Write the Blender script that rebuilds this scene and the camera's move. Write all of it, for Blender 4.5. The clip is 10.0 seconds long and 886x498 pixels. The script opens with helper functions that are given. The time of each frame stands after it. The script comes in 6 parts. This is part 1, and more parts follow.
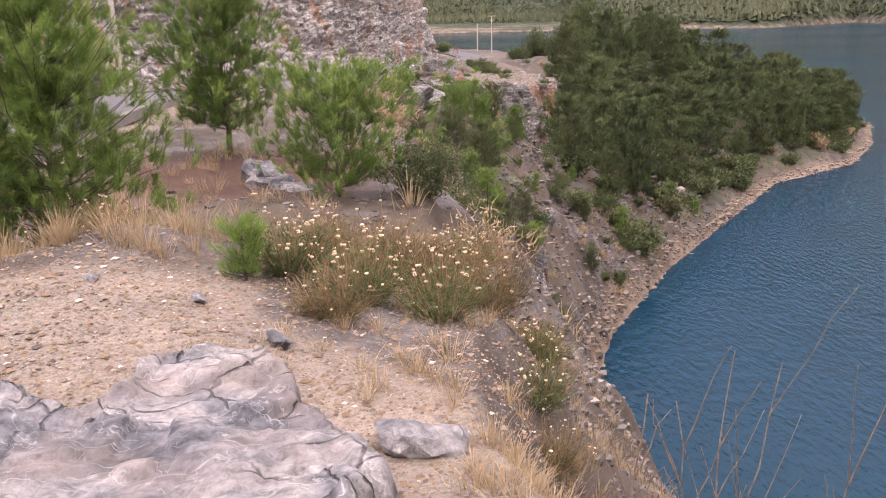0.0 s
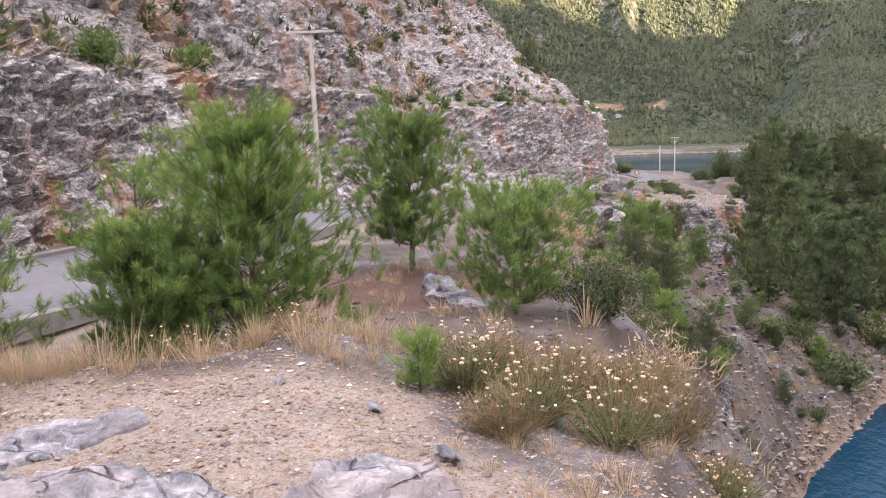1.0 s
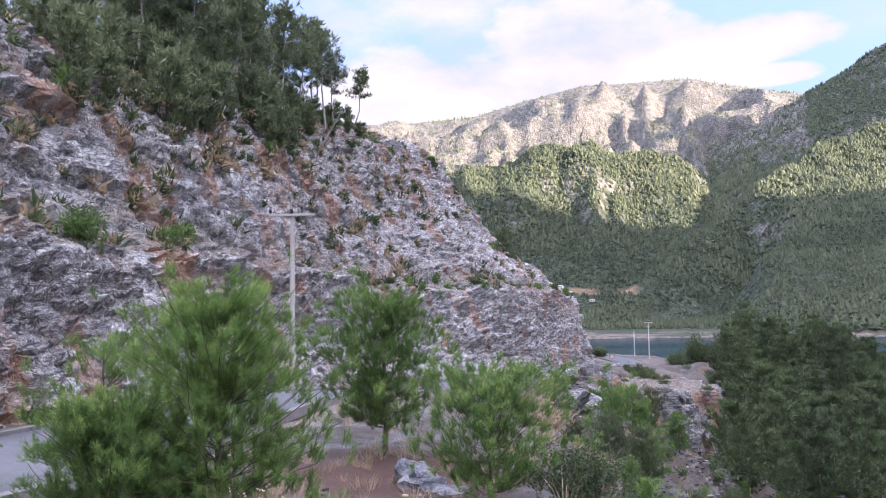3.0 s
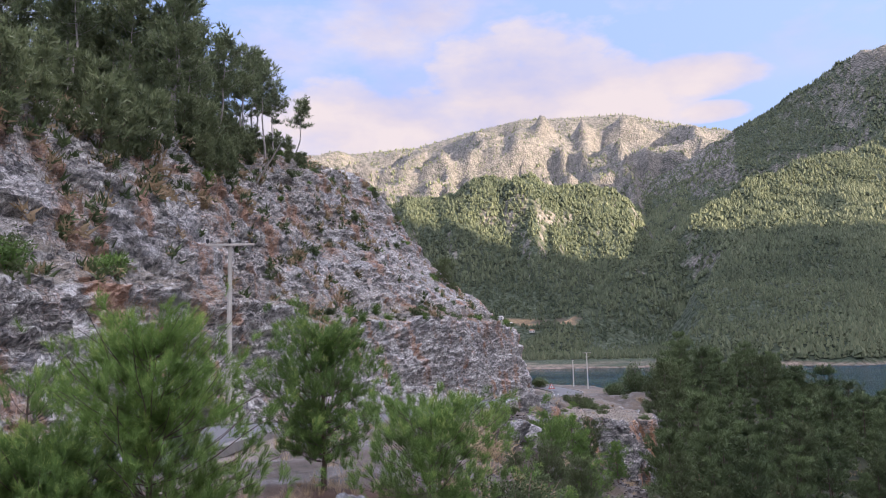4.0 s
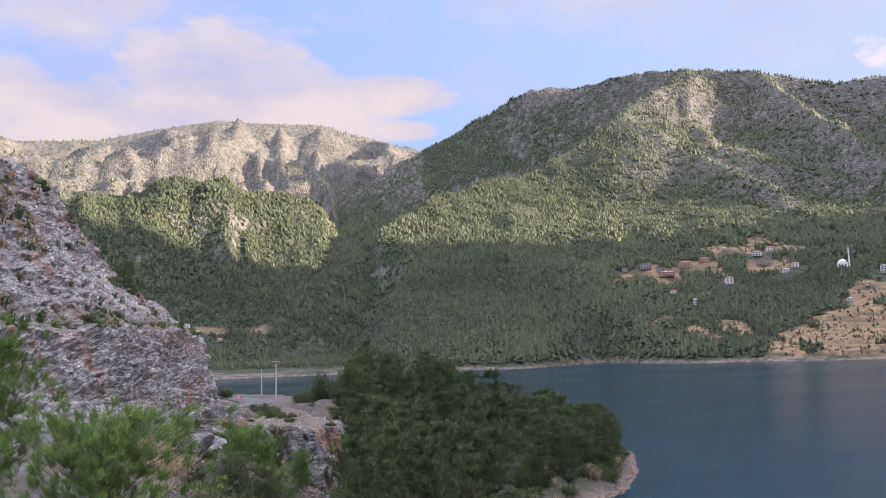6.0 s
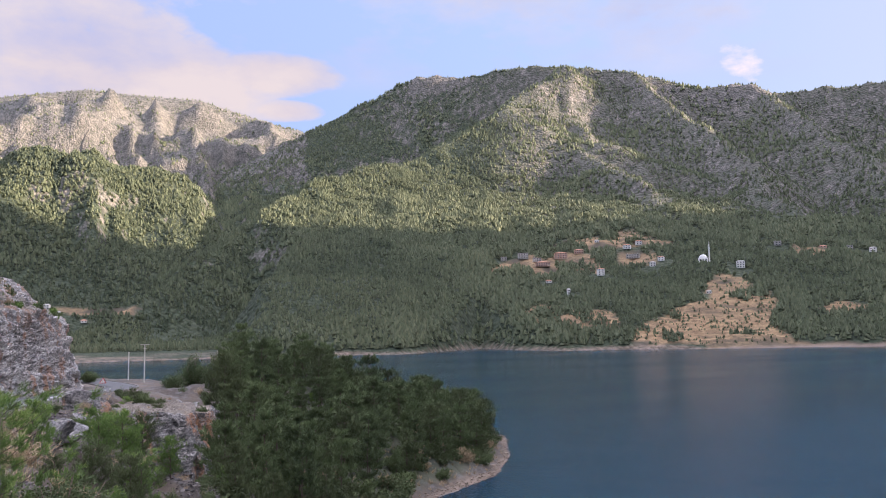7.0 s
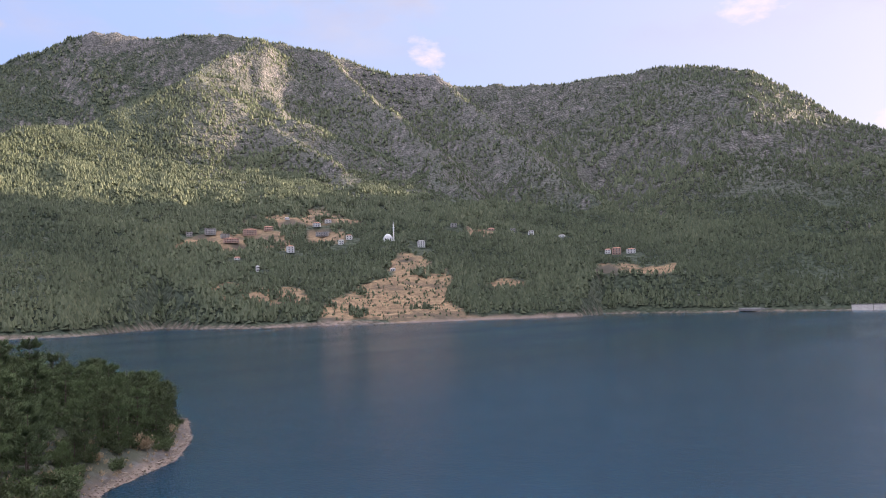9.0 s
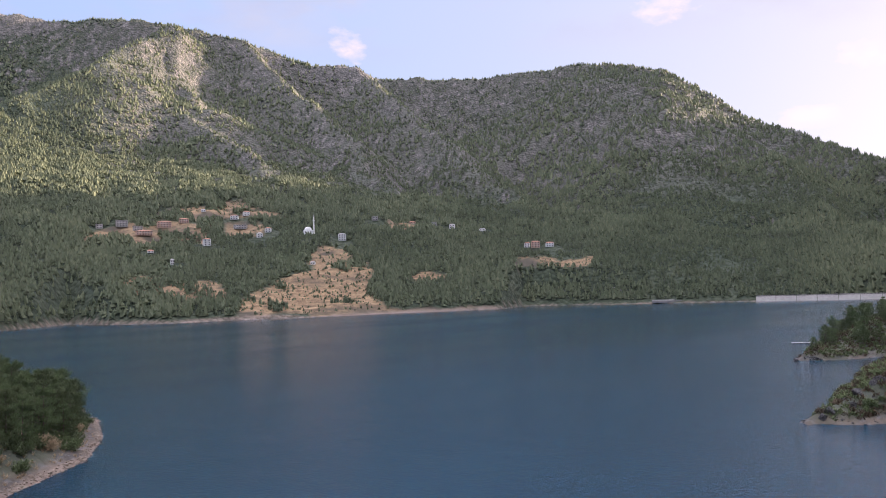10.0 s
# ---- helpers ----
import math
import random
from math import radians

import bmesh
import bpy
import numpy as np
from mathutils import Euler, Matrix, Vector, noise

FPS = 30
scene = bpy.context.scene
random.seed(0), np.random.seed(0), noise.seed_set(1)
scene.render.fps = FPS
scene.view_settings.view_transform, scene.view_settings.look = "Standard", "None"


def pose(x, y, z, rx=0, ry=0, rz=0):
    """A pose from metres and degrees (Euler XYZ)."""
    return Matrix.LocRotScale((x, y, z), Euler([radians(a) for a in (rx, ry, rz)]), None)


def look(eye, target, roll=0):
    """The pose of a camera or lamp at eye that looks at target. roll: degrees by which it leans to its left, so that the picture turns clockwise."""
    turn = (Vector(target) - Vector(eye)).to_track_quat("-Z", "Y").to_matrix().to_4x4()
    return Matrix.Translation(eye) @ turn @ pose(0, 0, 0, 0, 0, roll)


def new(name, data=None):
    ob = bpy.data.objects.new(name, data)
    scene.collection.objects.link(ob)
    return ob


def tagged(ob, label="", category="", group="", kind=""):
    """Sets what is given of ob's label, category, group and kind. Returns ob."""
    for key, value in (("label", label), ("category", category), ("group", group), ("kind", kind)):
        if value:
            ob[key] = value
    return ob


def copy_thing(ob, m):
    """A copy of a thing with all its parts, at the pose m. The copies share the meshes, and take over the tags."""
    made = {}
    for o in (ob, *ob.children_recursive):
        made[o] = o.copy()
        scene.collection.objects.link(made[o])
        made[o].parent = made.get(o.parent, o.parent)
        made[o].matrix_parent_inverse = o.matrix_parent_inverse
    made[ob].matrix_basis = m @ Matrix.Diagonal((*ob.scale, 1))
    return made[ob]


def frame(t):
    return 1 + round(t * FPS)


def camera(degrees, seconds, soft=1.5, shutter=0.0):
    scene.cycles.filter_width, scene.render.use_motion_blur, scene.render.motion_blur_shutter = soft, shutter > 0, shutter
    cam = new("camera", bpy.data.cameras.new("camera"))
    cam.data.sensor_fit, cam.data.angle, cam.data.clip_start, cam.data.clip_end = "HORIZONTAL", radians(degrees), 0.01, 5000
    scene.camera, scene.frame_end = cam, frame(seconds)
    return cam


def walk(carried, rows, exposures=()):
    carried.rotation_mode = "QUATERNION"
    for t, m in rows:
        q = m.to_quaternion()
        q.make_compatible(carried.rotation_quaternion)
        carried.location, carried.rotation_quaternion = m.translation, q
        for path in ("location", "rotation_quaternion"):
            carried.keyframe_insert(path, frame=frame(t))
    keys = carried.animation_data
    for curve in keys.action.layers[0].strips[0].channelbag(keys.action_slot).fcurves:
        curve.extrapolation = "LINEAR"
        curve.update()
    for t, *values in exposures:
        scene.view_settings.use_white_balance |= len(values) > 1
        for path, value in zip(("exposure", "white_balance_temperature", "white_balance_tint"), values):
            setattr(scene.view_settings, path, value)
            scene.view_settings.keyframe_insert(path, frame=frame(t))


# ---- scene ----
# ---- camera ----
EYE = Vector((0.0, 0.0, 27.0))          # the lake's surface is z = 0
cam = camera(58.67, 10.0, soft=1.0)
# seconds, heading clockwise from +Y, tilt, lean, in degrees
TURNS = [
    (0.0, 1.38, -17.32, -1.25),
    (0.5, -5.83, -12.88, -1.74),
    (1.0, -11.39, -8.44, -1.94),
    (1.5, -12.64, -5.87, -1.51),
    (2.0, -12.30, -4.21, -1.51),
    (2.5, -10.62, 0.53, -1.41),
    (2.7, -9.96, 2.46, -1.23),
    (3.8, -6.57, 6.80, -1.04),
    (4.0, -4.96, 6.78, -1.24),
    (4.5, 0.00, 6.71, -1.52),
    (5.0, 6.75, 6.69, -1.80),
    (5.5, 13.26, 6.69, -2.07),
    (5.7, 15.02, 6.84, -1.98),
    (6.8, 23.53, 5.91, -1.02),
    (7.0, 25.80, 5.58, -0.92),
    (7.5, 32.54, 5.12, -1.14),
    (8.0, 37.22, 4.77, -1.25),
    (8.5, 41.89, 4.39, -1.28),
    (9.0, 48.08, 3.45, -1.54),
    (9.5, 50.56, 3.06, -1.65),
    (10.0, 53.79, 2.80, -1.75),
]


def facing(head, tilt, lean):
    a, b = radians(head), radians(tilt)
    return look(EYE, EYE + 100 * Vector((math.sin(a) * math.cos(b), math.cos(a) * math.cos(b), math.sin(b))), lean)


walk(cam, [(t, facing(a, b, c)) for t, a, b, c in TURNS], exposures=[(0.0, 2.74, 6550, 27), (1.5, 2.78, 5550, 22), (2.7, 2.64, 5050, 24), (3.8, 2.15, 5350, 20), (5.0, 2.02, 5350, 20), (10.0, 2.00, 5500, 22)])

# ---- sky and sun ----
SUN_HEAD, SUN_HIGH = 117.0, 14.0


def node(tree, kind, inputs=(), **settings):
    n = tree.nodes.new(kind)
    for key, value in settings.items():
        if key == "operation":
            n.operation = value
        elif key == "blend_type":
            n.blend_type = value
        elif key == "data_type":
            n.data_type = value
        elif key == "attribute_name":
            n.attribute_name = value
        elif key == "feature":
            n.feature = value
        elif key == "distance":
            n.distance = value
    for slot, value in dict(inputs).items():
        if isinstance(value, bpy.types.NodeSocket):
            tree.links.new(value, n.inputs[slot])
        else:
            n.inputs[slot].default_value = value
    return n


def maths(tree, op, a, b=0.0, clamp=False):
    n = node(tree, "ShaderNodeMath", {0: a, 1: b}, operation=op)
    n.use_clamp = clamp
    return n.outputs[0]


def ramp(tree, fac, stops):
    n = node(tree, "ShaderNodeValToRGB", {0: fac})
    while len(n.color_ramp.elements) < len(stops):
        n.color_ramp.elements.new(0.5)
    for e, (p, c) in zip(n.color_ramp.elements, stops):
        e.position = p
        e.color = (c, c, c, 1) if isinstance(c, (int, float)) else (*c, 1)
    return n.outputs[0]


def blend(tree, fac, a, b, how="MIX"):
    n = tree.nodes.new("ShaderNodeMix")
    n.data_type, n.blend_type = "RGBA", how
    for slot, value in ((0, fac), (6, a), (7, b)):
        if isinstance(value, bpy.types.NodeSocket):
            tree.links.new(value, n.inputs[slot])
        else:
            n.inputs[slot].default_value = (*value, 1) if isinstance(value, tuple) and len(value) == 3 else value
    return n.outputs[2]


def make_sky():
    world = bpy.data.worlds.new("evening_sky")
    scene.world = world
    world.use_nodes = True
    tree = world.node_tree
    tree.nodes.clear()
    sky = tree.nodes.new("ShaderNodeTexSky")
    sky.sky_type, sky.sun_disc = "NISHITA", False
    sky.sun_elevation, sky.sun_rotation = radians(SUN_HIGH), radians(SUN_HEAD)
    sky.air_density, sky.dust_density, sky.ozone_density = 1.0, 2.0, 1.5
    where = tree.nodes.new("ShaderNodeTexCoord").outputs["Generated"]
    axes = node(tree, "ShaderNodeSeparateXYZ", {0: where})
    x, y, z = axes.outputs
    flat = node(tree, "ShaderNodeCombineXYZ", {0: x, 1: y, 2: maths(tree, "MULTIPLY", z, 2.2)}).outputs[0]
    puff = node(tree, "ShaderNodeTexNoise", {"Vector": flat, "Scale": 5.5, "Detail": 9.0, "Roughness": 0.55}).outputs[0]
    fine = node(tree, "ShaderNodeTexNoise", {"Vector": flat, "Scale": 3.3, "Detail": 6.0, "Roughness": 0.6}).outputs[0]
    # the bank that lies on the far peaks: a long low heap of cloud
    head = maths(tree, "ARCTAN2", x, y)
    swirl = maths(tree, "MULTIPLY", maths(tree, "SUBTRACT", puff, 0.5), 3.4)
    bank = None
    for turn, high, wide, tall in ((1.0, 17.2, 9.5, 5.6), (-9.0, 15.8, 11.0, 3.6), (6.5, 16.5, 8.0, 4.0), (13.5, 17.9, 6.0, 1.7), (14.5, 15.4, 3.0, 0.8)):
        u = maths(tree, "DIVIDE", maths(tree, "SUBTRACT", head, radians(turn)), radians(wide))
        v = maths(tree, "DIVIDE", maths(tree, "SUBTRACT", z, math.sin(radians(high))), math.sin(radians(tall)))
        lobe = maths(tree, "SUBTRACT", maths(tree, "ADD", 0.9, swirl), maths(tree, "ADD", maths(tree, "MULTIPLY", u, u), maths(tree, "MULTIPLY", v, v)))
        bank = lobe if bank is None else maths(tree, "MAXIMUM", bank, lobe)
    bank = ramp(tree, bank, [(0.0, 0.0), (0.35, 0.75), (0.9, 1.0)])
    # scattered thin cloud above it
    high = ramp(tree, z, [(0.27, 0.0), (0.36, 1.0)])
    thin = ramp(tree, fine, [(0.47, 0.0), (0.66, 0.8)])
    thin = maths(tree, "MULTIPLY", thin, high)
    # overhead, out of view, much brighter cloud is added to lift the ambient light
    over = maths(tree, "MULTIPLY", ramp(tree, z, [(0.5, 0.0), (0.75, 1.0)]), ramp(tree, fine, [(0.38, 0.0), (0.6, 1.0)]))
    cover = maths(tree, "MAXIMUM", bank, thin)
    # a few small evening puffs over the right-hand ridge
    for turn, high, wide, tall in ((70.6, 18.6, 2.6, 1.6), (47.4, 17.5, 1.6, 1.2), (79.5, 10.4, 2.6, 0.9), (83.0, 14.0, 2.4, 0.9)):
        u = maths(tree, "DIVIDE", maths(tree, "SUBTRACT", head, radians(turn)), radians(wide))
        v = maths(tree, "DIVIDE", maths(tree, "SUBTRACT", z, math.sin(radians(high))), math.sin(radians(tall)))
        puffs = maths(tree, "SUBTRACT", maths(tree, "ADD", 0.75, maths(tree, "MULTIPLY", maths(tree, "SUBTRACT", node(tree, "ShaderNodeTexNoise", {"Vector": flat, "Scale": 16.0, "Detail": 8.0, "Roughness": 0.6}).outputs[0], 0.5), 4.5)), maths(tree, "ADD", maths(tree, "MULTIPLY", u, u), maths(tree, "MULTIPLY", v, v)))
        small = maths(tree, "MAXIMUM", small, ramp(tree, puffs, [(0.0, 0.0), (1.0, 0.75)])) if turn < 70 or turn > 71 else ramp(tree, puffs, [(0.0, 0.0), (1.0, 0.75)])
    pale = blend(tree, ramp(tree, puff, [(0.35, 0.0), (0.62, 1.0)]), (2.55, 2.2, 2.2), (3.5, 2.85, 2.25))
    # the whole sky is milky with evening haze, which glows on the sun's side
    a, b = radians(SUN_HEAD), radians(SUN_HIGH)
    toward = node(tree, "ShaderNodeVectorMath", {0: where, 1: (math.sin(a) * math.cos(b), math.cos(a) * math.cos(b), math.sin(b))}, operation="DOT_PRODUCT").outputs["Value"]
    glow = ramp(tree, maths(tree, "ADD", maths(tree, "MULTIPLY", toward, 0.5), 0.5), [(0.30, (1.9, 2.25, 3.1)), (0.60, (2.35, 2.72, 3.3)), (0.78, (2.85, 2.85, 3.0)), (0.88, (3.4, 3.05, 2.85)), (0.95, (4.0, 3.3, 2.7)), (0.995, (30.0, 23.0, 17.0))])
    milky = blend(tree, 0.85, sky.outputs[0], glow)
    colour = blend(tree, over, blend(tree, small, blend(tree, cover, milky, pale), (5.2, 3.9, 2.9)), (21.0, 19.5, 18.5))
    back = node(tree, "ShaderNodeBackground", {0: colour, 1: 0.065})
    out = tree.nodes.new("ShaderNodeOutputWorld")
    tree.links.new(back.outputs[0], out.inputs[0])
    lamp = bpy.data.lights.new("sun", "SUN")
    lamp.energy, lamp.angle, lamp.color = 5.0, radians(0.6), (1.0, 0.76, 0.46)
    a, b = radians(SUN_HEAD), radians(SUN_HIGH)
    sun = new("sun", lamp)
    sun.matrix_world = look((0, 0, 0), (-math.sin(a) * math.cos(b), -math.cos(a) * math.cos(b), -math.sin(b)))


make_sky()

# ---- noise and shapes ----
def lattice(ix, iy, iz):
    n = (ix * 374761393 + iy * 668265263 + iz * 1274126177) & 0x7FFFFFFF
    n = ((n ^ (n >> 13)) * 1103515245) & 0x7FFFFFFF
    n = ((n ^ (n >> 16)) * 12345677) & 0x7FFFFFFF
    return (n & 0xFFFF) / 32767.5 - 1.0


def grain(x, y, z=0.0):
    """Smooth value noise, -1 to 1."""
    x, y, z = np.broadcast_arrays(np.asarray(x, float), np.asarray(y, float), np.asarray(z, float))
    ix, iy, iz = (np.floor(v).astype(np.int64) for v in (x, y, z))
    fx, fy, fz = x - ix, y - iy, z - iz
    fx, fy, fz = (v * v * v * (v * (v * 6 - 15) + 10) for v in (fx, fy, fz))
    total = 0
    for dx in (0, 1):
        for dy in (0, 1):
            for dz in (0, 1):
                w = (fx if dx else 1 - fx) * (fy if dy else 1 - fy) * (fz if dz else 1 - fz)
                total = total + w * lattice(ix + dx, iy + dy, iz + dz)
    return total


def fbm(x, y, z=0.0, octaves=4, rough=0.5):
    total, size = 0, 1.0
    for k in range(octaves):
        total = total + size * grain(x * 2 ** k + 17.3 * k, y * 2 ** k - 9.1 * k, np.asarray(z) * 2 ** k + 3.7 * k)
        size *= rough
    return total


def ridged(x, y, z=0.0, octaves=4):
    total, size = 0, 1.0
    for k in range(octaves):
        total = total + size * (1 - 2 * np.abs(grain(x * 2 ** k + 5.3 * k, y * 2 ** k + 11.9 * k, np.asarray(z) * 2 ** k)))
        size *= 0.5
    return total


def blocks(x, y, z):
    """Cells with a jump at their borders, like broken rock: -1 to 1."""
    x, y, z = (np.asarray(v, float) for v in (x, y, z))
    best, value = np.full(x.shape, 9.0), np.zeros(x.shape)
    ix, iy, iz = (np.floor(v).astype(np.int64) for v in (x, y, z))
    for dx in (-1, 0, 1):
        for dy in (-1, 0, 1):
            for dz in (-1, 0, 1):
                jx, jy, jz = ix + dx, iy + dy, iz + dz
                px = jx + 0.5 + 0.45 * lattice(jx, jy, jz + 71)
                py = jy + 0.5 + 0.45 * lattice(jx + 31, jy, jz)
                pz = jz + 0.5 + 0.45 * lattice(jx, jy + 57, jz)
                d = (px - x) ** 2 + (py - y) ** 2 + (pz - z) ** 2
                near = d < best
                best = np.where(near, d, best)
                value = np.where(near, lattice(jx + 7, jy + 7, jz + 7), value)
    return value


def step(a, b, v):
    t = np.clip((np.asarray(v, float) - a) / (b - a), 0, 1)
    return t * t * (3 - 2 * t)


def along(x, y, line):
    """The distance to a polyline of (x, y, z) and the z there."""
    x, y = np.asarray(x, float), np.asarray(y, float)
    best, height = np.full(x.shape, 1e9), np.zeros(x.shape)
    for (ax, ay, az), (bx, by, bz) in zip(line, line[1:]):
        ux, uy = bx - ax, by - ay
        t = np.clip(((x - ax) * ux + (y - ay) * uy) / (ux * ux + uy * uy), 0, 1)
        d = np.hypot(x - ax - t * ux, y - ay - t * uy)
        near = d < best
        best = np.where(near, d, best)
        height = np.where(near, az + t * (bz - az), height)
    return best, height


def inside(x, y, poly):
    x, y = np.asarray(x, float), np.asarray(y, float)
    hit = np.zeros(x.shape, bool)
    for (ax, ay, *_), (bx, by, *_) in zip(poly, poly[1:] + poly[:1]):
        if ay != by:
            hit ^= ((ay > y) != (by > y)) & (x < (bx - ax) * (y - ay) / (by - ay) + ax)
    return hit


def ridge(x, y, line, fall):
    d, z = along(x, y, line)
    return z - fall * d


def mesh_of(name, verts, faces, material, smooth=True, **layers):
    """A mesh from arrays; layers are float attributes of the points."""
    me = bpy.data.meshes.new(name)
    verts, faces = np.asarray(verts, np.float32), np.asarray(faces, np.int32)
    n = faces.shape[1]
    me.vertices.add(len(verts))
    me.vertices.foreach_set("co", verts.ravel())
    me.loops.add(faces.size)
    me.loops.foreach_set("vertex_index", faces.ravel())
    me.polygons.add(len(faces))
    me.polygons.foreach_set("loop_start", np.arange(0, faces.size, n, dtype=np.int32))
    me.polygons.foreach_set("use_smooth", np.full(len(faces), smooth))
    for key, values in layers.items():
        me.attributes.new(key, "FLOAT", "POINT").data.foreach_set("value", np.asarray(values, np.float32).ravel())
    me.update(calc_edges=True)
    me.materials.append(material)
    return me


def grid_faces(rows, cols, loop=False):
    i, j = np.meshgrid(np.arange(rows - 1), np.arange(cols if loop else cols - 1), indexing="ij")
    k = (j + 1) % cols
    return np.stack([i * cols + j, i * cols + k, (i + 1) * cols + k, (i + 1) * cols + j], -1).reshape(-1, 4)


def part(name, me, parent=None, label=""):
    """Links mesh data, or a bmesh with its material in a pair, as one object under a thing."""
    if isinstance(me, tuple):
        bm, material = me
        me = bpy.data.meshes.new(name)
        bm.to_mesh(me)
        bm.free()
        me.materials.append(material)
    ob = new(name, me)
    ob.parent = parent
    return tagged(ob, label)


def thing(name, label, category, m=None, group="", kind=""):
    ob = tagged(new(name), label, category, group, kind)
    if m is not None:
        ob.matrix_world = m
    return ob

# ---- materials ----
def material(name, rough=0.8, metal=0.0):
    m = bpy.data.materials.new(name)
    m.use_nodes = True
    tree = m.node_tree
    shader = tree.nodes["Principled BSDF"]
    shader.inputs["Roughness"].default_value = rough
    shader.inputs["Metallic"].default_value = metal
    shader.inputs["Specular IOR Level"].default_value = 0.25
    place = tree.nodes.new("ShaderNodeTexCoord").outputs["Object"]
    return m, tree, shader, place


def speckle(tree, place, scale, detail=5.0, rough=0.6, stretch=None):
    if stretch:
        place = node(tree, "ShaderNodeMapping", {0: place, 3: stretch}).outputs[0]
    return node(tree, "ShaderNodeTexNoise", {"Vector": place, "Scale": scale, "Detail": detail, "Roughness": rough}).outputs[0]


def cells(tree, place, scale, feature="F1", slot="Color"):
    return node(tree, "ShaderNodeTexVoronoi", {"Vector": place, "Scale": scale}, feature=feature).outputs[slot]


def layer(tree, name):
    return node(tree, "ShaderNodeAttribute", attribute_name=name).outputs["Fac"]


def relief(tree, shader, height, strength=0.5, distance=0.05):
    b = node(tree, "ShaderNodeBump", {"Height": height, "Strength": strength, "Distance": distance})
    tree.links.new(b.outputs[0], shader.inputs["Normal"])


def simple(name, dark, light, rough=0.8, scale=6.0, bump=0.0, metal=0.0, stretch=None, distance=0.02):
    """A surface with grain between two colours, and broader stains."""
    m, tree, shader, place = material(name, rough, metal)
    fine = speckle(tree, place, scale, 6.0, 0.65, stretch)
    broad = speckle(tree, place, scale * 0.13, 3.0)
    mixed = maths(tree, "ADD", maths(tree, "MULTIPLY", fine, 0.65), maths(tree, "MULTIPLY", broad, 0.35))
    colour = blend(tree, ramp(tree, mixed, [(0.34, 0.0), (0.66, 1.0)]), dark, light)
    tree.links.new(colour, shader.inputs["Base Color"])
    if bump:
        relief(tree, shader, fine, bump, distance)
    return m


def leafy(name, dark, light, tips=None, rough=0.65, thin=0.35, shade=0.55):
    """Foliage: each plant and each spray has its own green; tone also carries painted inner shade."""
    m, tree, shader, place = material(name, rough)
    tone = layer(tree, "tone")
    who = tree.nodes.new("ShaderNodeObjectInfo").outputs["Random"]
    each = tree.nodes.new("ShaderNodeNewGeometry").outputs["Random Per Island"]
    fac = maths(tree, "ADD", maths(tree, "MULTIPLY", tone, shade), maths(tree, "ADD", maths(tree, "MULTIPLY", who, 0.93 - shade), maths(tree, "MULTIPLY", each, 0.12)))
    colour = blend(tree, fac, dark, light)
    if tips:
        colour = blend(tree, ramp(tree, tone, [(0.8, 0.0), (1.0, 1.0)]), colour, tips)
    tree.links.new(colour, shader.inputs["Base Color"])
    shader.inputs["Transmission Weight"].default_value = 0.0
    back = node(tree, "ShaderNodeBsdfTranslucent", {0: colour})
    both = node(tree, "ShaderNodeMixShader", {0: thin, 1: shader.outputs[0], 2: back.outputs[0]})
    tree.links.new(both.outputs[0], tree.nodes["Material Output"].inputs[0])
    return m


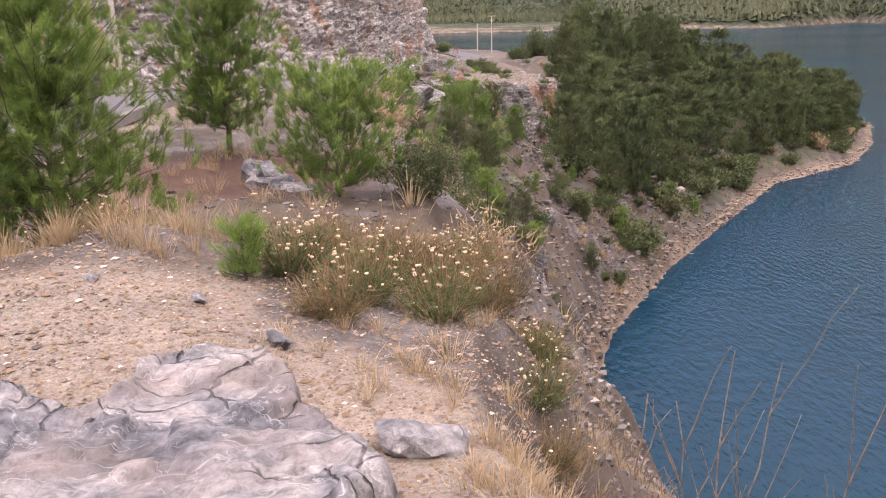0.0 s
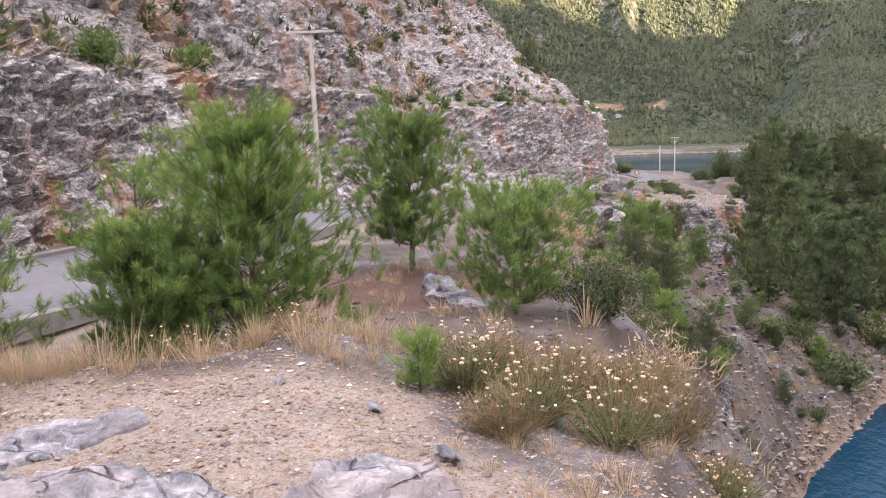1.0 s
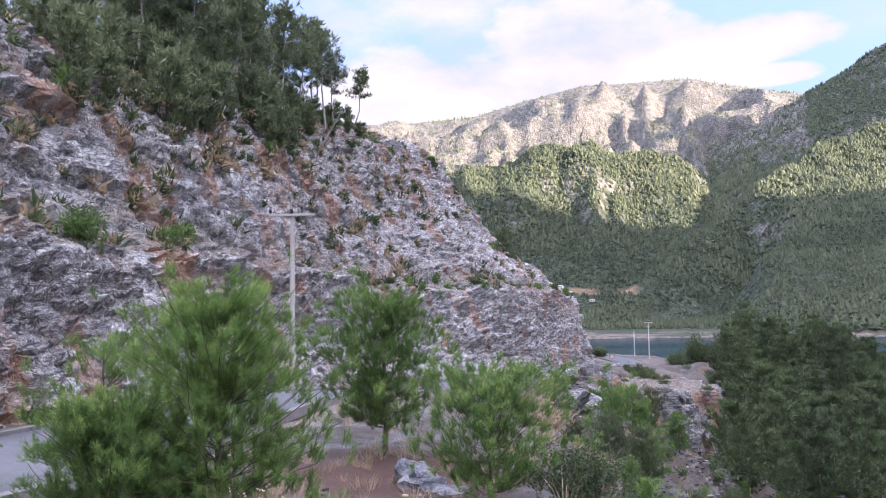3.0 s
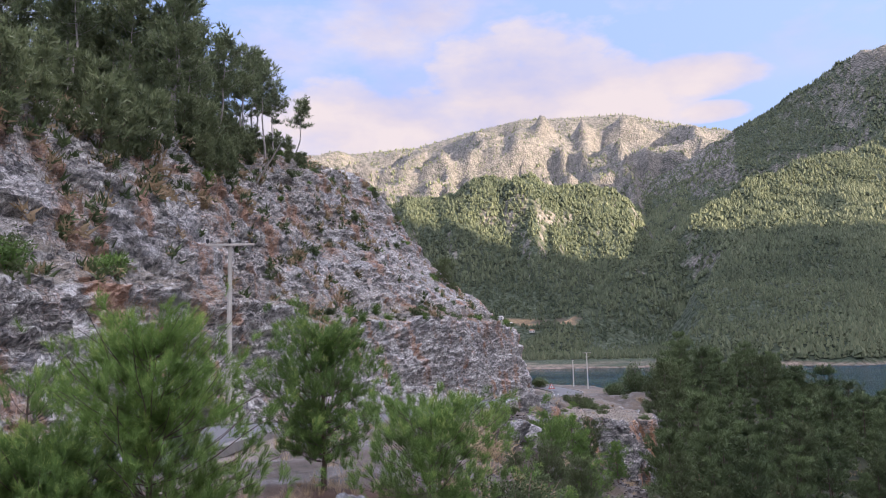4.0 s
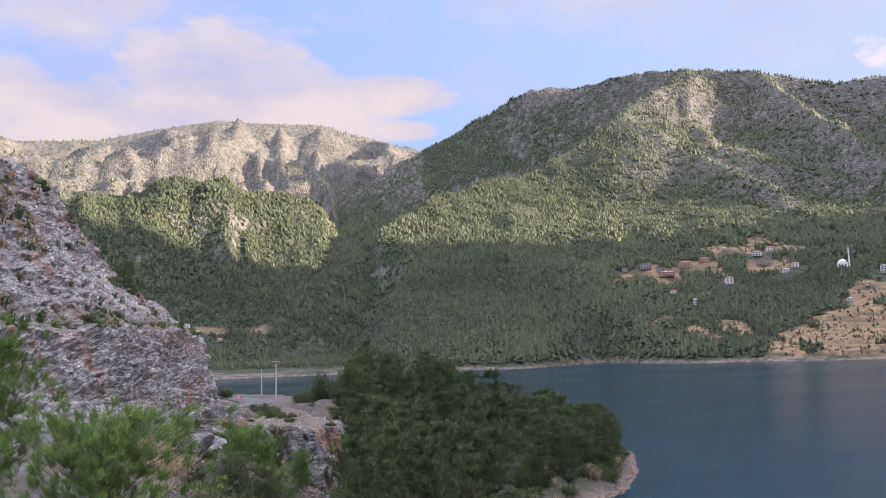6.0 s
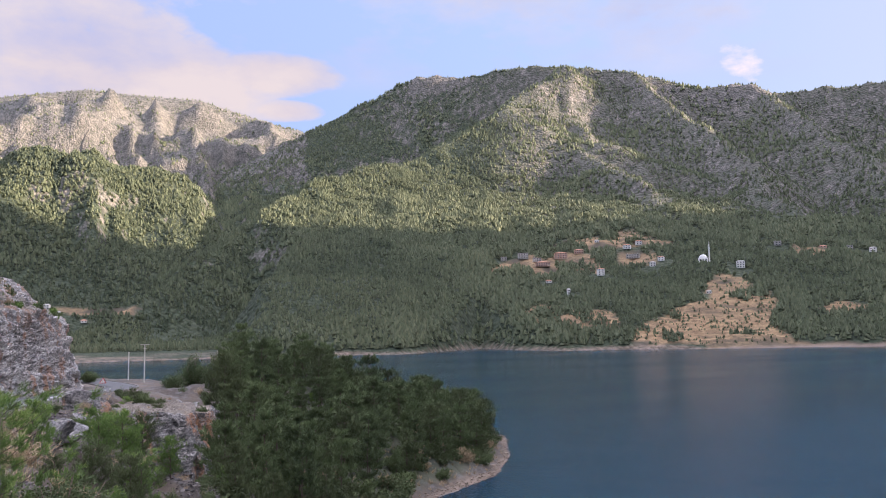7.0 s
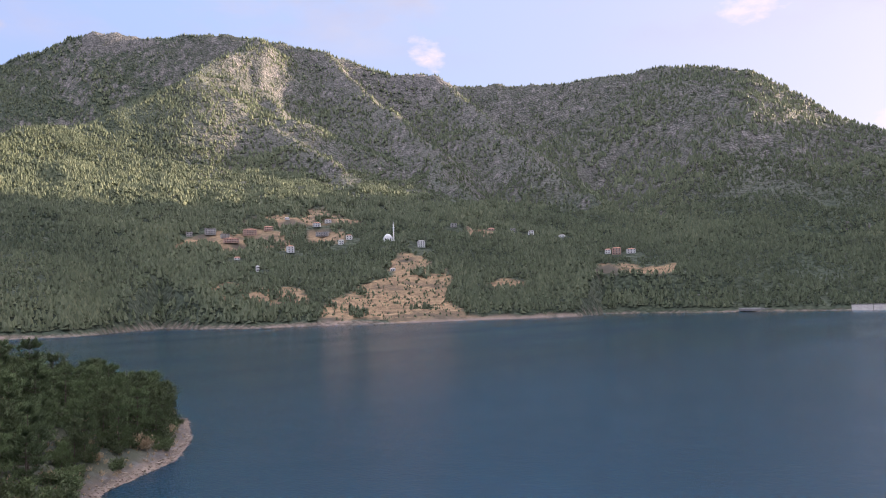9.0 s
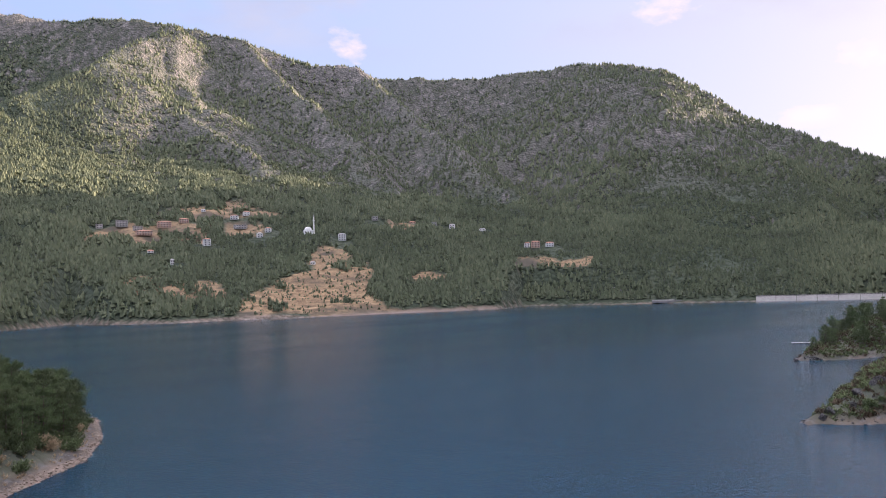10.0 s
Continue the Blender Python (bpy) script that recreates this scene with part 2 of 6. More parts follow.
def make_ground_material():
    m, tree, shader, place = material("earth", 0.92)
    fine = speckle(tree, place, 9.0, 8.0, 0.7)
    mid = speckle(tree, place, 1.1, 6.0, 0.6)
    broad = speckle(tree, place, 0.09, 6.0, 0.6)
    huge = speckle(tree, place, 0.012, 7.0, 0.62)
    up = node(tree, "ShaderNodeSeparateXYZ", {0: tree.nodes.new("ShaderNodeNewGeometry").outputs["Normal"]}).outputs[2]
    # dry slope: soil, dead grass and broken stone
    soil = blend(tree, ramp(tree, mid, [(0.35, 0.0), (0.65, 1.0)]), (0.042, 0.036, 0.031), (0.098, 0.08, 0.064))
    soil = blend(tree, ramp(tree, broad, [(0.45, 0.0), (0.62, 0.7)]), soil, (0.145, 0.112, 0.08))
    stone = blend(tree, ramp(tree, fine, [(0.35, 0.0), (0.7, 1.0)]), (0.085, 0.08, 0.082), (0.25, 0.24, 0.24))
    soil = blend(tree, ramp(tree, speckle(tree, place, 0.5, 5.0, 0.7), [(0.5, 0.0), (0.6, 0.6)]), soil, stone)
    # the trodden gravel of the lookout
    peb = cells(tree, place, 42.0)
    peb2 = node(tree, "ShaderNodeHueSaturation", {"Saturation": 0.12, "Color": cells(tree, place, 95.0)}).outputs[0]
    grit = node(tree, "ShaderNodeHueSaturation", {"Saturation": 0.12, "Value": 0.7, "Color": peb}).outputs[0]
    gravel = blend(tree, ramp(tree, mid, [(0.35, 0.0), (0.68, 1.0)]), (0.095, 0.069, 0.045), (0.185, 0.137, 0.09))
    gravel = blend(tree, 0.14, gravel, grit)
    gravel = blend(tree, ramp(tree, broad, [(0.5, 0.0), (0.7, 0.5)]), gravel, (0.175, 0.132, 0.095))
    gravel = blend(tree, 0.3, gravel, peb2, "OVERLAY")
    colour = blend(tree, layer(tree, "gravel"), soil, gravel)
    # the needle litter under the young pines
    colour = blend(tree, layer(tree, "litter"), colour, blend(tree, fine, (0.05, 0.030, 0.022), (0.115, 0.07, 0.05)))
    # wooded ground and bare rock of the far slopes
    wood = blend(tree, ramp(tree, broad, [(0.3, 0.0), (0.7, 1.0)]), (0.032, 0.042, 0.024), (0.06, 0.072, 0.04))
    wood = blend(tree, ramp(tree, huge, [(0.45, 0.0), (0.65, 0.6)]), wood, (0.07, 0.076, 0.045))
    scar = speckle(tree, place, 0.06, 7.0, 0.68, (1.0, 1.0, 0.3))
    crag = blend(tree, ramp(tree, scar, [(0.35, 0.0), (0.65, 1.0)]), (0.08, 0.074, 0.068), (0.215, 0.188, 0.168))
    bare = ramp(tree, maths(tree, "ADD", layer(tree, "crag"), maths(tree, "MULTIPLY", maths(tree, "SUBTRACT", scar, 0.5), 1.5)), [(0.44, 0.0), (0.68, 0.9)])
    wood = blend(tree, maths(tree, "MULTIPLY", layer(tree, "heath"), ramp(tree, scar, [(0.3, 0.4), (0.6, 1.0)])), wood, (0.115, 0.105, 0.088))
    wood = blend(tree, bare, wood, crag)
    colour = blend(tree, layer(tree, "far"), colour, wood)
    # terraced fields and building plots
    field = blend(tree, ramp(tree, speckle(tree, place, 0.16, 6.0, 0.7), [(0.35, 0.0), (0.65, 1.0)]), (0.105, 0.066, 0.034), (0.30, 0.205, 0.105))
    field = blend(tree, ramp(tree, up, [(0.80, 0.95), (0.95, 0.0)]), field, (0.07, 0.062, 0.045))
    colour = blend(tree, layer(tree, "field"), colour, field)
    # the drawdown strip along the water
    strand = blend(tree, ramp(tree, mid, [(0.3, 0.0), (0.7, 1.0)]), (0.125, 0.096, 0.074), (0.25, 0.192, 0.147))
    colour = blend(tree, layer(tree, "beach"), colour, strand)
    # crowns of scrub and trees too far off to be told apart, shade between them painted dark
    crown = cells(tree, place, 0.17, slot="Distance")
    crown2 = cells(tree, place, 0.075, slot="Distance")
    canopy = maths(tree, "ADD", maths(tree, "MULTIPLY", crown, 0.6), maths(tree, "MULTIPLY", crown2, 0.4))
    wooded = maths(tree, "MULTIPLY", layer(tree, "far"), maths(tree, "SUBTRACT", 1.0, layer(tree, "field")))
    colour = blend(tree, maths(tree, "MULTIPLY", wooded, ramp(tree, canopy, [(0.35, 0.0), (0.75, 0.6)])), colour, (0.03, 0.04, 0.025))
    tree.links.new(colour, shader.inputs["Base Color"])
    rubble = maths(tree, "ADD", maths(tree, "MULTIPLY", cells(tree, place, 42.0, slot="Distance"), 0.35), maths(tree, "ADD", fine, mid))
    near = node(tree, "ShaderNodeBump", {"Height": rubble, "Strength": 0.7, "Distance": 0.05})
    wide = node(tree, "ShaderNodeBump", {"Height": maths(tree, "SUBTRACT", 1.0, canopy), "Strength": maths(tree, "MULTIPLY", wooded, 0.9), "Distance": 6.0, "Normal": near.outputs[0]})
    tree.links.new(wide.outputs[0], shader.inputs["Normal"])
    return m


def make_cliff_material(name, lightness=1.0, rust=1.0):
    m, tree, shader, place = material(name, 0.88)
    strata = speckle(tree, place, 1.3, 8.0, 0.68, (0.45, 0.45, 1.9))
    fine = speckle(tree, place, 5.0, 8.0, 0.72)
    blotch = speckle(tree, place, 0.23, 6.0, 0.62)
    k = lightness
    rock = ramp(tree, maths(tree, "ADD", maths(tree, "MULTIPLY", strata, 0.6), maths(tree, "MULTIPLY", fine, 0.4)),
                [(0.36, (0.05 * k, 0.048 * k, 0.048 * k)), (0.45, (0.15 * k, 0.144 * k, 0.14 * k)), (0.54, (0.225 * k, 0.215 * k, 0.205 * k)), (0.64, (0.315 * k, 0.30 * k, 0.285 * k))])
    # thin beds, with narrow ledge shadows painted dark where they part
    beds = speckle(tree, place, 1.0, 6.0, 0.62, (0.22, 0.22, 4.2))
    rock = blend(tree, ramp(tree, beds, [(0.36, 0.45), (0.46, 0.0)]), rock, (0.05 * k, 0.046 * k, 0.044 * k))
    warp = node(tree, "ShaderNodeTexNoise", {"Vector": place, "Scale": 0.9, "Detail": 4.0}).outputs[1]
    bent = node(tree, "ShaderNodeVectorMath", {0: place, 1: node(tree, "ShaderNodeVectorMath", {0: warp, "Scale": 1.3}, operation="SCALE").outputs[0]}, operation="ADD").outputs[0]
    crack = node(tree, "ShaderNodeTexVoronoi", {"Vector": node(tree, "ShaderNodeMapping", {0: bent, 3: (1.0, 1.0, 2.2)}).outputs[0], "Scale": 1.5}, feature="DISTANCE_TO_EDGE").outputs["Distance"]
    crack2 = node(tree, "ShaderNodeTexVoronoi", {"Vector": node(tree, "ShaderNodeMapping", {0: bent, 3: (1.0, 1.0, 1.6)}).outputs[0], "Scale": 4.5}, feature="DISTANCE_TO_EDGE").outputs["Distance"]
    split = maths(tree, "MINIMUM", ramp(tree, crack, [(0.0, 0.0), (0.06, 1.0)]), ramp(tree, crack2, [(0.0, 0.25), (0.08, 1.0)]))
    shard = node(tree, "ShaderNodeSeparateColor", {0: cells(tree, node(tree, "ShaderNodeMapping", {0: bent, 3: (1.0, 1.0, 1.9)}).outputs[0], 1.9)}).outputs[0]
    chip = node(tree, "ShaderNodeSeparateColor", {0: cells(tree, node(tree, "ShaderNodeMapping", {0: bent, 3: (1.0, 1.0, 1.7)}).outputs[0], 5.5)}).outputs[0]
    facet = maths(tree, "ADD", maths(tree, "MULTIPLY", shard, 0.5), maths(tree, "MULTIPLY", chip, 0.5))
    rock = blend(tree, 0.75, rock, blend(tree, ramp(tree, facet, [(0.2, 0.0), (0.8, 1.0)]), (0.12, 0.12, 0.125), (0.88, 0.86, 0.83)), "OVERLAY")
    rock = blend(tree, ramp(tree, blotch, [(0.38, 0.4), (0.52, 0.0)]), rock, (0.12 * k, 0.12 * k, 0.128 * k))
    rock = blend(tree, maths(tree, "MULTIPLY", maths(tree, "SUBTRACT", 1.0, split), 0.5), rock, (0.035, 0.033, 0.035))
    # rust-coloured seeps that run down the face
    seep = speckle(tree, place, 0.30, 5.0, 0.6, (1.0, 1.0, 0.38))
    seep = ramp(tree, maths(tree, "ADD", seep, maths(tree, "MULTIPLY", maths(tree, "SUBTRACT", fine, 0.5), 0.35)), [(0.53, 0.0), (0.63, 0.85 * rust)])
    rock = blend(tree, seep, rock, blend(tree, fine, (0.30, 0.13, 0.06), (0.55, 0.33, 0.20)))
    # earth and dry scrub where the face lies back
    up = node(tree, "ShaderNodeSeparateXYZ", {0: tree.nodes.new("ShaderNodeNewGeometry").outputs["Normal"]}).outputs[2]
    lie = ramp(tree, maths(tree, "ADD", layer(tree, "scrub"), maths(tree, "ADD", maths(tree, "MULTIPLY", maths(tree, "SUBTRACT", up, 0.62), 0.9), maths(tree, "MULTIPLY", maths(tree, "SUBTRACT", blotch, 0.5), 1.5))), [(0.25, 0.0), (0.75, 0.85)])
    earth = blend(tree, ramp(tree, fine, [(0.38, 0.0), (0.6, 1.0)]), (0.11, 0.092, 0.068), (0.38, 0.32, 0.25))
    colour = blend(tree, lie, rock, earth)
    tree.links.new(colour, shader.inputs["Base Color"])
    relief(tree, shader, maths(tree, "ADD", maths(tree, "ADD", maths(tree, "ADD", strata, maths(tree, "MULTIPLY", beds, 0.8)), maths(tree, "MULTIPLY", fine, 0.6)), maths(tree, "ADD", maths(tree, "MULTIPLY", split, 0.35), maths(tree, "MULTIPLY", facet, 0.9))), 1.0, 0.22)
    return m


def make_rock_material():
    """Blue-grey limestone with white calcite veins and a brown film of dust."""
    m, tree, shader, place = material("veined_limestone", 0.72)
    warp = node(tree, "ShaderNodeTexNoise", {"Vector": place, "Scale": 1.6, "Detail": 5.0}).outputs[1]
    bent = node(tree, "ShaderNodeVectorMath", {0: place, 1: node(tree, "ShaderNodeVectorMath", {0: warp, "Scale": 0.5}, operation="SCALE").outputs[0]}, operation="ADD").outputs[0]
    fine = speckle(tree, place, 14.0, 8.0, 0.7)
    mid = speckle(tree, bent, 2.6, 7.0, 0.62)
    rock = ramp(tree, mid, [(0.32, (0.075, 0.08, 0.09)), (0.46, (0.17, 0.172, 0.185)), (0.58, (0.29, 0.28, 0.28)), (0.72, (0.42, 0.39, 0.375))])
    rock = blend(tree, 0.6, rock, blend(tree, ramp(tree, fine, [(0.35, 0.0), (0.65, 1.0)]), (0.10, 0.10, 0.11), (0.85, 0.83, 0.80)), "OVERLAY")
    dust = ramp(tree, speckle(tree, place, 1.3, 5.0, 0.6), [(0.47, 0.0), (0.64, 0.6)])
    rock = blend(tree, dust, rock, blend(tree, fine, (0.20, 0.16, 0.14), (0.35, 0.285, 0.25)))
    bands = maths(tree, "ABSOLUTE", maths(tree, "SUBTRACT", speckle(tree, bent, 2.1, 2.0, 0.5, (1.0, 2.2, 1.0)), 0.5))
    bands2 = maths(tree, "ABSOLUTE", maths(tree, "SUBTRACT", speckle(tree, bent, 5.0, 3.0, 0.5, (1.8, 1.0, 1.0)), 0.52))
    lines = maths(tree, "MAXIMUM", ramp(tree, bands, [(0.001, 0.5), (0.009, 0.0)]), ramp(tree, bands2, [(0.001, 0.35), (0.008, 0.0)]))
    lines = maths(tree, "MULTIPLY", lines, ramp(tree, speckle(tree, place, 3.1, 4.0, 0.7), [(0.44, 0.0), (0.60, 1.0)]))
    rock = blend(tree, lines, rock, (0.66, 0.64, 0.61))
    gap = node(tree, "ShaderNodeTexVoronoi", {"Vector": node(tree, "ShaderNodeMapping", {0: bent, 3: (1.0, 2.0, 1.0)}).outputs[0], "Scale": 2.3}, feature="DISTANCE_TO_EDGE").outputs["Distance"]
    gap = maths(tree, "MULTIPLY", ramp(tree, gap, [(0.004, 1.0), (0.022, 0.0)]), ramp(tree, speckle(tree, place, 1.7, 4.0, 0.6), [(0.45, 0.0), (0.58, 1.0)]))
    rock = blend(tree, maths(tree, "MULTIPLY", gap, 0.75), rock, (0.05, 0.045, 0.045))
    tree.links.new(rock, shader.inputs["Base Color"])
    relief(tree, shader, maths(tree, "SUBTRACT", maths(tree, "ADD", mid, maths(tree, "MULTIPLY", fine, 0.5)), maths(tree, "MULTIPLY", gap, 0.5)), 1.0, 0.07)
    return m


def make_water_material():
    m, tree, shader, place = material("lake_water", 0.06)
    shader.inputs["IOR"].default_value = 1.33
    shader.inputs["Specular IOR Level"].default_value = 0.33
    depth = speckle(tree, place, 0.006, 4.0)
    tree.links.new(blend(tree, depth, (0.001, 0.022, 0.042), (0.002, 0.030, 0.055)), shader.inputs["Base Color"])
    wave = speckle(tree, place, 1.7, 4.0, 0.55, (1.0, 0.5, 1.0))
    swell = speckle(tree, place, 0.12, 3.0, 0.5, (1.0, 0.5, 1.0))
    b = node(tree, "ShaderNodeBump", {"Height": maths(tree, "ADD", wave, maths(tree, "MULTIPLY", swell, 1.5)), "Strength": 0.55, "Distance": 0.3})
    tree.links.new(b.outputs[0], shader.inputs["Normal"])
    calm = speckle(tree, place, 0.008, 4.0, 0.6, (0.35, 1.0, 1.0))
    tree.links.new(ramp(tree, calm, [(0.4, 0.08), (0.65, 0.22)]), shader.inputs["Roughness"])
    return m


EARTH = make_ground_material()
CLIFF = make_cliff_material("road_cut_limestone", 2.65, 0.9)
PALE_CLIFF = make_cliff_material("pale_limestone", 1.6, 1.15)
SHORE_ROCK = make_cliff_material("shore_rock", 0.45, 0.2)
ROCK = make_rock_material()
WATER = make_water_material()
ASPHALT = simple("asphalt", (0.085, 0.084, 0.086), (0.15, 0.147, 0.147), 0.85, 30.0, 0.3)
CONCRETE = simple("concrete", (0.25, 0.235, 0.21), (0.42, 0.395, 0.36), 0.8, 5.0, 0.2)
KERB = simple("weathered_kerb", (0.12, 0.115, 0.105), (0.22, 0.21, 0.19), 0.85, 5.0, 0.2)
BARK = simple("pine_bark", (0.05, 0.035, 0.028), (0.17, 0.125, 0.10), 0.9, 25.0, 0.6, 0.0, (1.0, 1.0, 0.25))
PALE_BARK = simple("grey_bark", (0.16, 0.14, 0.125), (0.38, 0.34, 0.31), 0.9, 12.0, 0.4, 0.0, (1.0, 1.0, 0.25))
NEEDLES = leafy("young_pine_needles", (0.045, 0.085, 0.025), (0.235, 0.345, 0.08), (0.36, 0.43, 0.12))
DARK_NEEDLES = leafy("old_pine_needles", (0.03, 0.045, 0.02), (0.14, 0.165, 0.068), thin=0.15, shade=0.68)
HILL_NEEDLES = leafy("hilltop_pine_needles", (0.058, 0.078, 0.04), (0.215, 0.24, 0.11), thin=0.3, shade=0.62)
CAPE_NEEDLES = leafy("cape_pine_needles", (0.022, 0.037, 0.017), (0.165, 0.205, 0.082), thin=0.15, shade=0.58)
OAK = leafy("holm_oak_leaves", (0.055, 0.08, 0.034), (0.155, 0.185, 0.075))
FAR_WOOD = leafy("distant_pines", (0.052, 0.073, 0.042), (0.20, 0.215, 0.115))
DRY = leafy("dry_grass", (0.24, 0.165, 0.09), (0.52, 0.41, 0.26))
STRAW = simple("golden_straw", (0.20, 0.12, 0.06), (0.40, 0.27, 0.14), 0.9, 20.0)
TWIG = simple("dry_twig", (0.12, 0.09, 0.07), (0.30, 0.23, 0.17), 0.9, 20.0)
BLOSSOM = leafy("faded_flower_heads", (0.56, 0.42, 0.27), (0.80, 0.69, 0.50))
WHITE = simple("white_paint", (0.62, 0.61, 0.58), (0.82, 0.81, 0.78), 0.6, 3.0)
DARK = simple("dark_iron", (0.02, 0.02, 0.022), (0.05, 0.05, 0.05), 0.5, 8.0)

# ---- the land ----
# near shore from the south to the cape and round its back
SHORE = [(60, -300, 0), (30, -60, 0), (17, -15, 0), (13.5, 5, 0), (10, 25, 0), (8.8, 38, 0), (11.7, 51, 0), (15.5, 61, 0), (25, 77, 0), (36, 92, 0), (53, 115, 0),
         (71, 127, 0), (84, 144, 0), (97, 168, 0), (94, 180, 0), (72, 196, 0), (42, 222, 0), (8, 252, 0), (-60, 285, 0), (-400, 420, 0), (-1200, 400, 0), (-1200, -1200, 0), (60, -1200, 0)]
# the brink of the shelf that carries the lookout and the road, and the cape's spine
BRINK = [(12, -300, 27), (3, -60, 25.6), (1.4, -5, 25.4), (1.0, 0.8, 25.4), (0.5, 2.2, 25.3), (0.15, 3.3, 25.15), (0.1, 4.4, 24.95), (0.4, 6, 24.5), (0.55, 7.5, 24.3), (0.45, 10, 24.2), (0.3, 13, 24.1), (-0.7, 20, 23.7),
         (-3, 35, 23.0), (-2.5, 50, 21.9), (0, 70, 20.4), (5, 100, 18.8), (9, 130, 17.2), (15, 150, 16.4), (22, 170, 15.6), (22, 195, 15.2), (5, 222, 15), (-40, 250, 15), (-400, 380, 15)]
SPINE = [(15, 150, 16.4), (31, 147, 18), (43, 149, 16), (51, 149, 13), (62, 153, 9), (74, 159, 5.5), (86, 164, 2.6), (95, 168, 0.8)]
# foot of the road cut, and the road's middle
FOOT = [(-24, -90, 27), (-19, -40, 25.6), (-15.8, 0, 24.9), (-15.5, 15, 24.3), (-16.5, 33, 23.7), (-13.5, 50, 22.4), (-11, 75, 20.8), (-7, 105, 19.2), (-2.5, 132, 17.7), (2.4, 152, 16.8), (3.5, 172, 16.2), (-6, 200, 15.8), (-30, 226, 15.6), (-70, 250, 15.5)]
ROAD = [(-18, -90, 26.9), (-14, -40, 25.6), (-11.2, 0, 24.9), (-10.8, 15, 24.3), (-12, 31, 23.7), (-9.2, 48, 22.4), (-6.6, 74, 20.8), (-2.4, 105, 19.2), (2.0, 132, 17.7), (8.2, 152, 16.8), (10.5, 172, 16.2), (2, 205, 15.8), (-27, 233, 15.6), (-70, 257, 15.5)]


def smooth_line(line, gap):
    """The polyline as a rounded path with a point about every gap metres."""
    pts = [Vector(p) for p in line]
    out = []
    for k in range(len(pts) - 1):
        a, b, c, d = pts[max(k - 1, 0)], pts[k], pts[k + 1], pts[min(k + 2, len(pts) - 1)]
        n = max(1, int((c - b).length / gap))
        for i in range(n):
            t = i / n
            out.append(0.5 * (2 * b + (c - a) * t + (2 * a - 5 * b + 4 * c - d) * t * t + (3 * b - a - 3 * c + d) * t ** 3))
    out.append(pts[-1])
    return np.array([tuple(p) for p in out])


SHELF = BRINK + [(-1200, 380, 15), (-1200, -400, 27), (12, -400, 27)]
HILL = FOOT + [(-1200, 250, 20), (-1200, -90, 20)]

# headings and heights (degrees seen from the lookout) of the skylines across the water
# from heading 90 on, an unseen ridge is added to block the sun
SKYLINE = ((-60, 6), (-20, 6), (5, 8), (14, 13), (19.3, 15.6), (24, 18.0), (27.2, 17.9), (32.8, 18.5), (39.6, 17.7), (43.5, 16.2), (48.2, 15.8), (49.2, 15.2), (56.5, 14.9), (61.5, 15.3), (66, 15.4),
           (70.2, 14.5), (73.1, 12.5), (75.9, 10.5), (79.7, 9.0), (83.4, 7.1), (85.5, 7.5), (90, 20), (95, 27), (104, 29), (130, 28), (180, 23), (220, 18), (300, 10))
CREST_R = ((-60, 2600), (19, 2700), (40, 2500), (66, 2400), (76, 2200), (84, 1800), (87, 1850), (92, 2500), (100, 2700), (116, 2700), (140, 1200), (180, 950), (250, 1300), (300, 2600))
FAR_SHORE = ((-60, 800), (0, 770), (22.5, 773), (24.4, 800), (28.3, 925), (31, 850), (34.6, 814), (47, 860), (57.8, 905), (59.5, 1010), (64.8, 985), (75, 985), (83, 985), (88, 600), (95, 320), (120, 260), (180, 320), (220, 900), (300, 800))
SHORE_MEAN = ((-60, 800), (0, 770), (20, 775), (35, 815), (58, 900), (75, 960), (83, 960), (88, 600), (95, 320), (120, 260), (180, 320), (220, 900), (300, 800))
BACK_LINE = ((-60, 12), (-20, 13.5), (-11.5, 13.8), (-6.8, 14.2), (-3.4, 15.1), (1, 16.0), (8.4, 15.9), (14.2, 14.4), (19.3, 13), (30, 8), (40, 3), (200, 3), (300, 12))
KNOLL = ((-30, 8.0), (-15, 8.6), (-8.6, 9.3), (-4.1, 10.2), (0.9, 10.7), (5.8, 10.2), (8.4, 9.0), (9.8, 7.4), (11.0, 4.5), (13, 0), (20, -3), (300, -3))


def polar(heading, high, r):
    a = radians(heading)
    return (r * math.sin(a), r * math.cos(a), EYE.z + r * math.tan(radians(high)))


SPURS = [[polar(5.0, 1.4, 1030), polar(7.2, 3.2, 1150), polar(10.2, 6.2, 1330), polar(17.6, 10.8, 1620), polar(20.5, 11.3, 1740), polar(24.3, 12.3, 1880), polar(27.6, 14.0, 2020), polar(30.4, 15.6, 2140)],
         [polar(30.4, 15.6, 2140), polar(32.8, 14.4, 2040), polar(36.2, 11.6, 1880), polar(39.3, 10.5, 1740), polar(41.6, 8.3, 1540)],
         [polar(30.4, 15.6, 2140), polar(33.0, 16.9, 2330), polar(34.6, 18.3, 2500)],
         [polar(34.8, 18.2, 2480), polar(36.2, 14.1, 2180), polar(38.2, 12.0, 1960)],
         [polar(40.5, 17.2, 2480), polar(41.9, 14.7, 2280), polar(44.2, 13.3, 2120), polar(47.0, 11.1, 1890), polar(48.3, 8.4, 1660), polar(50.8, 6.7, 1460)],
         [polar(48.7, 15.2, 2440), polar(50.9, 13.5, 2200), polar(53.9, 10.9, 1930), polar(60.3, 5.0, 1430)],
         [polar(65.8, 15.2, 2380), polar(68.7, 13.6, 2230), polar(72.0, 11.2, 2060), polar(76.0, 8.6, 1880), polar(80.0, 4.0, 1500)]]
SPUR_FALL = (0.52, 0.66, 0.75, 0.85, 0.74, 0.8, 0.55)
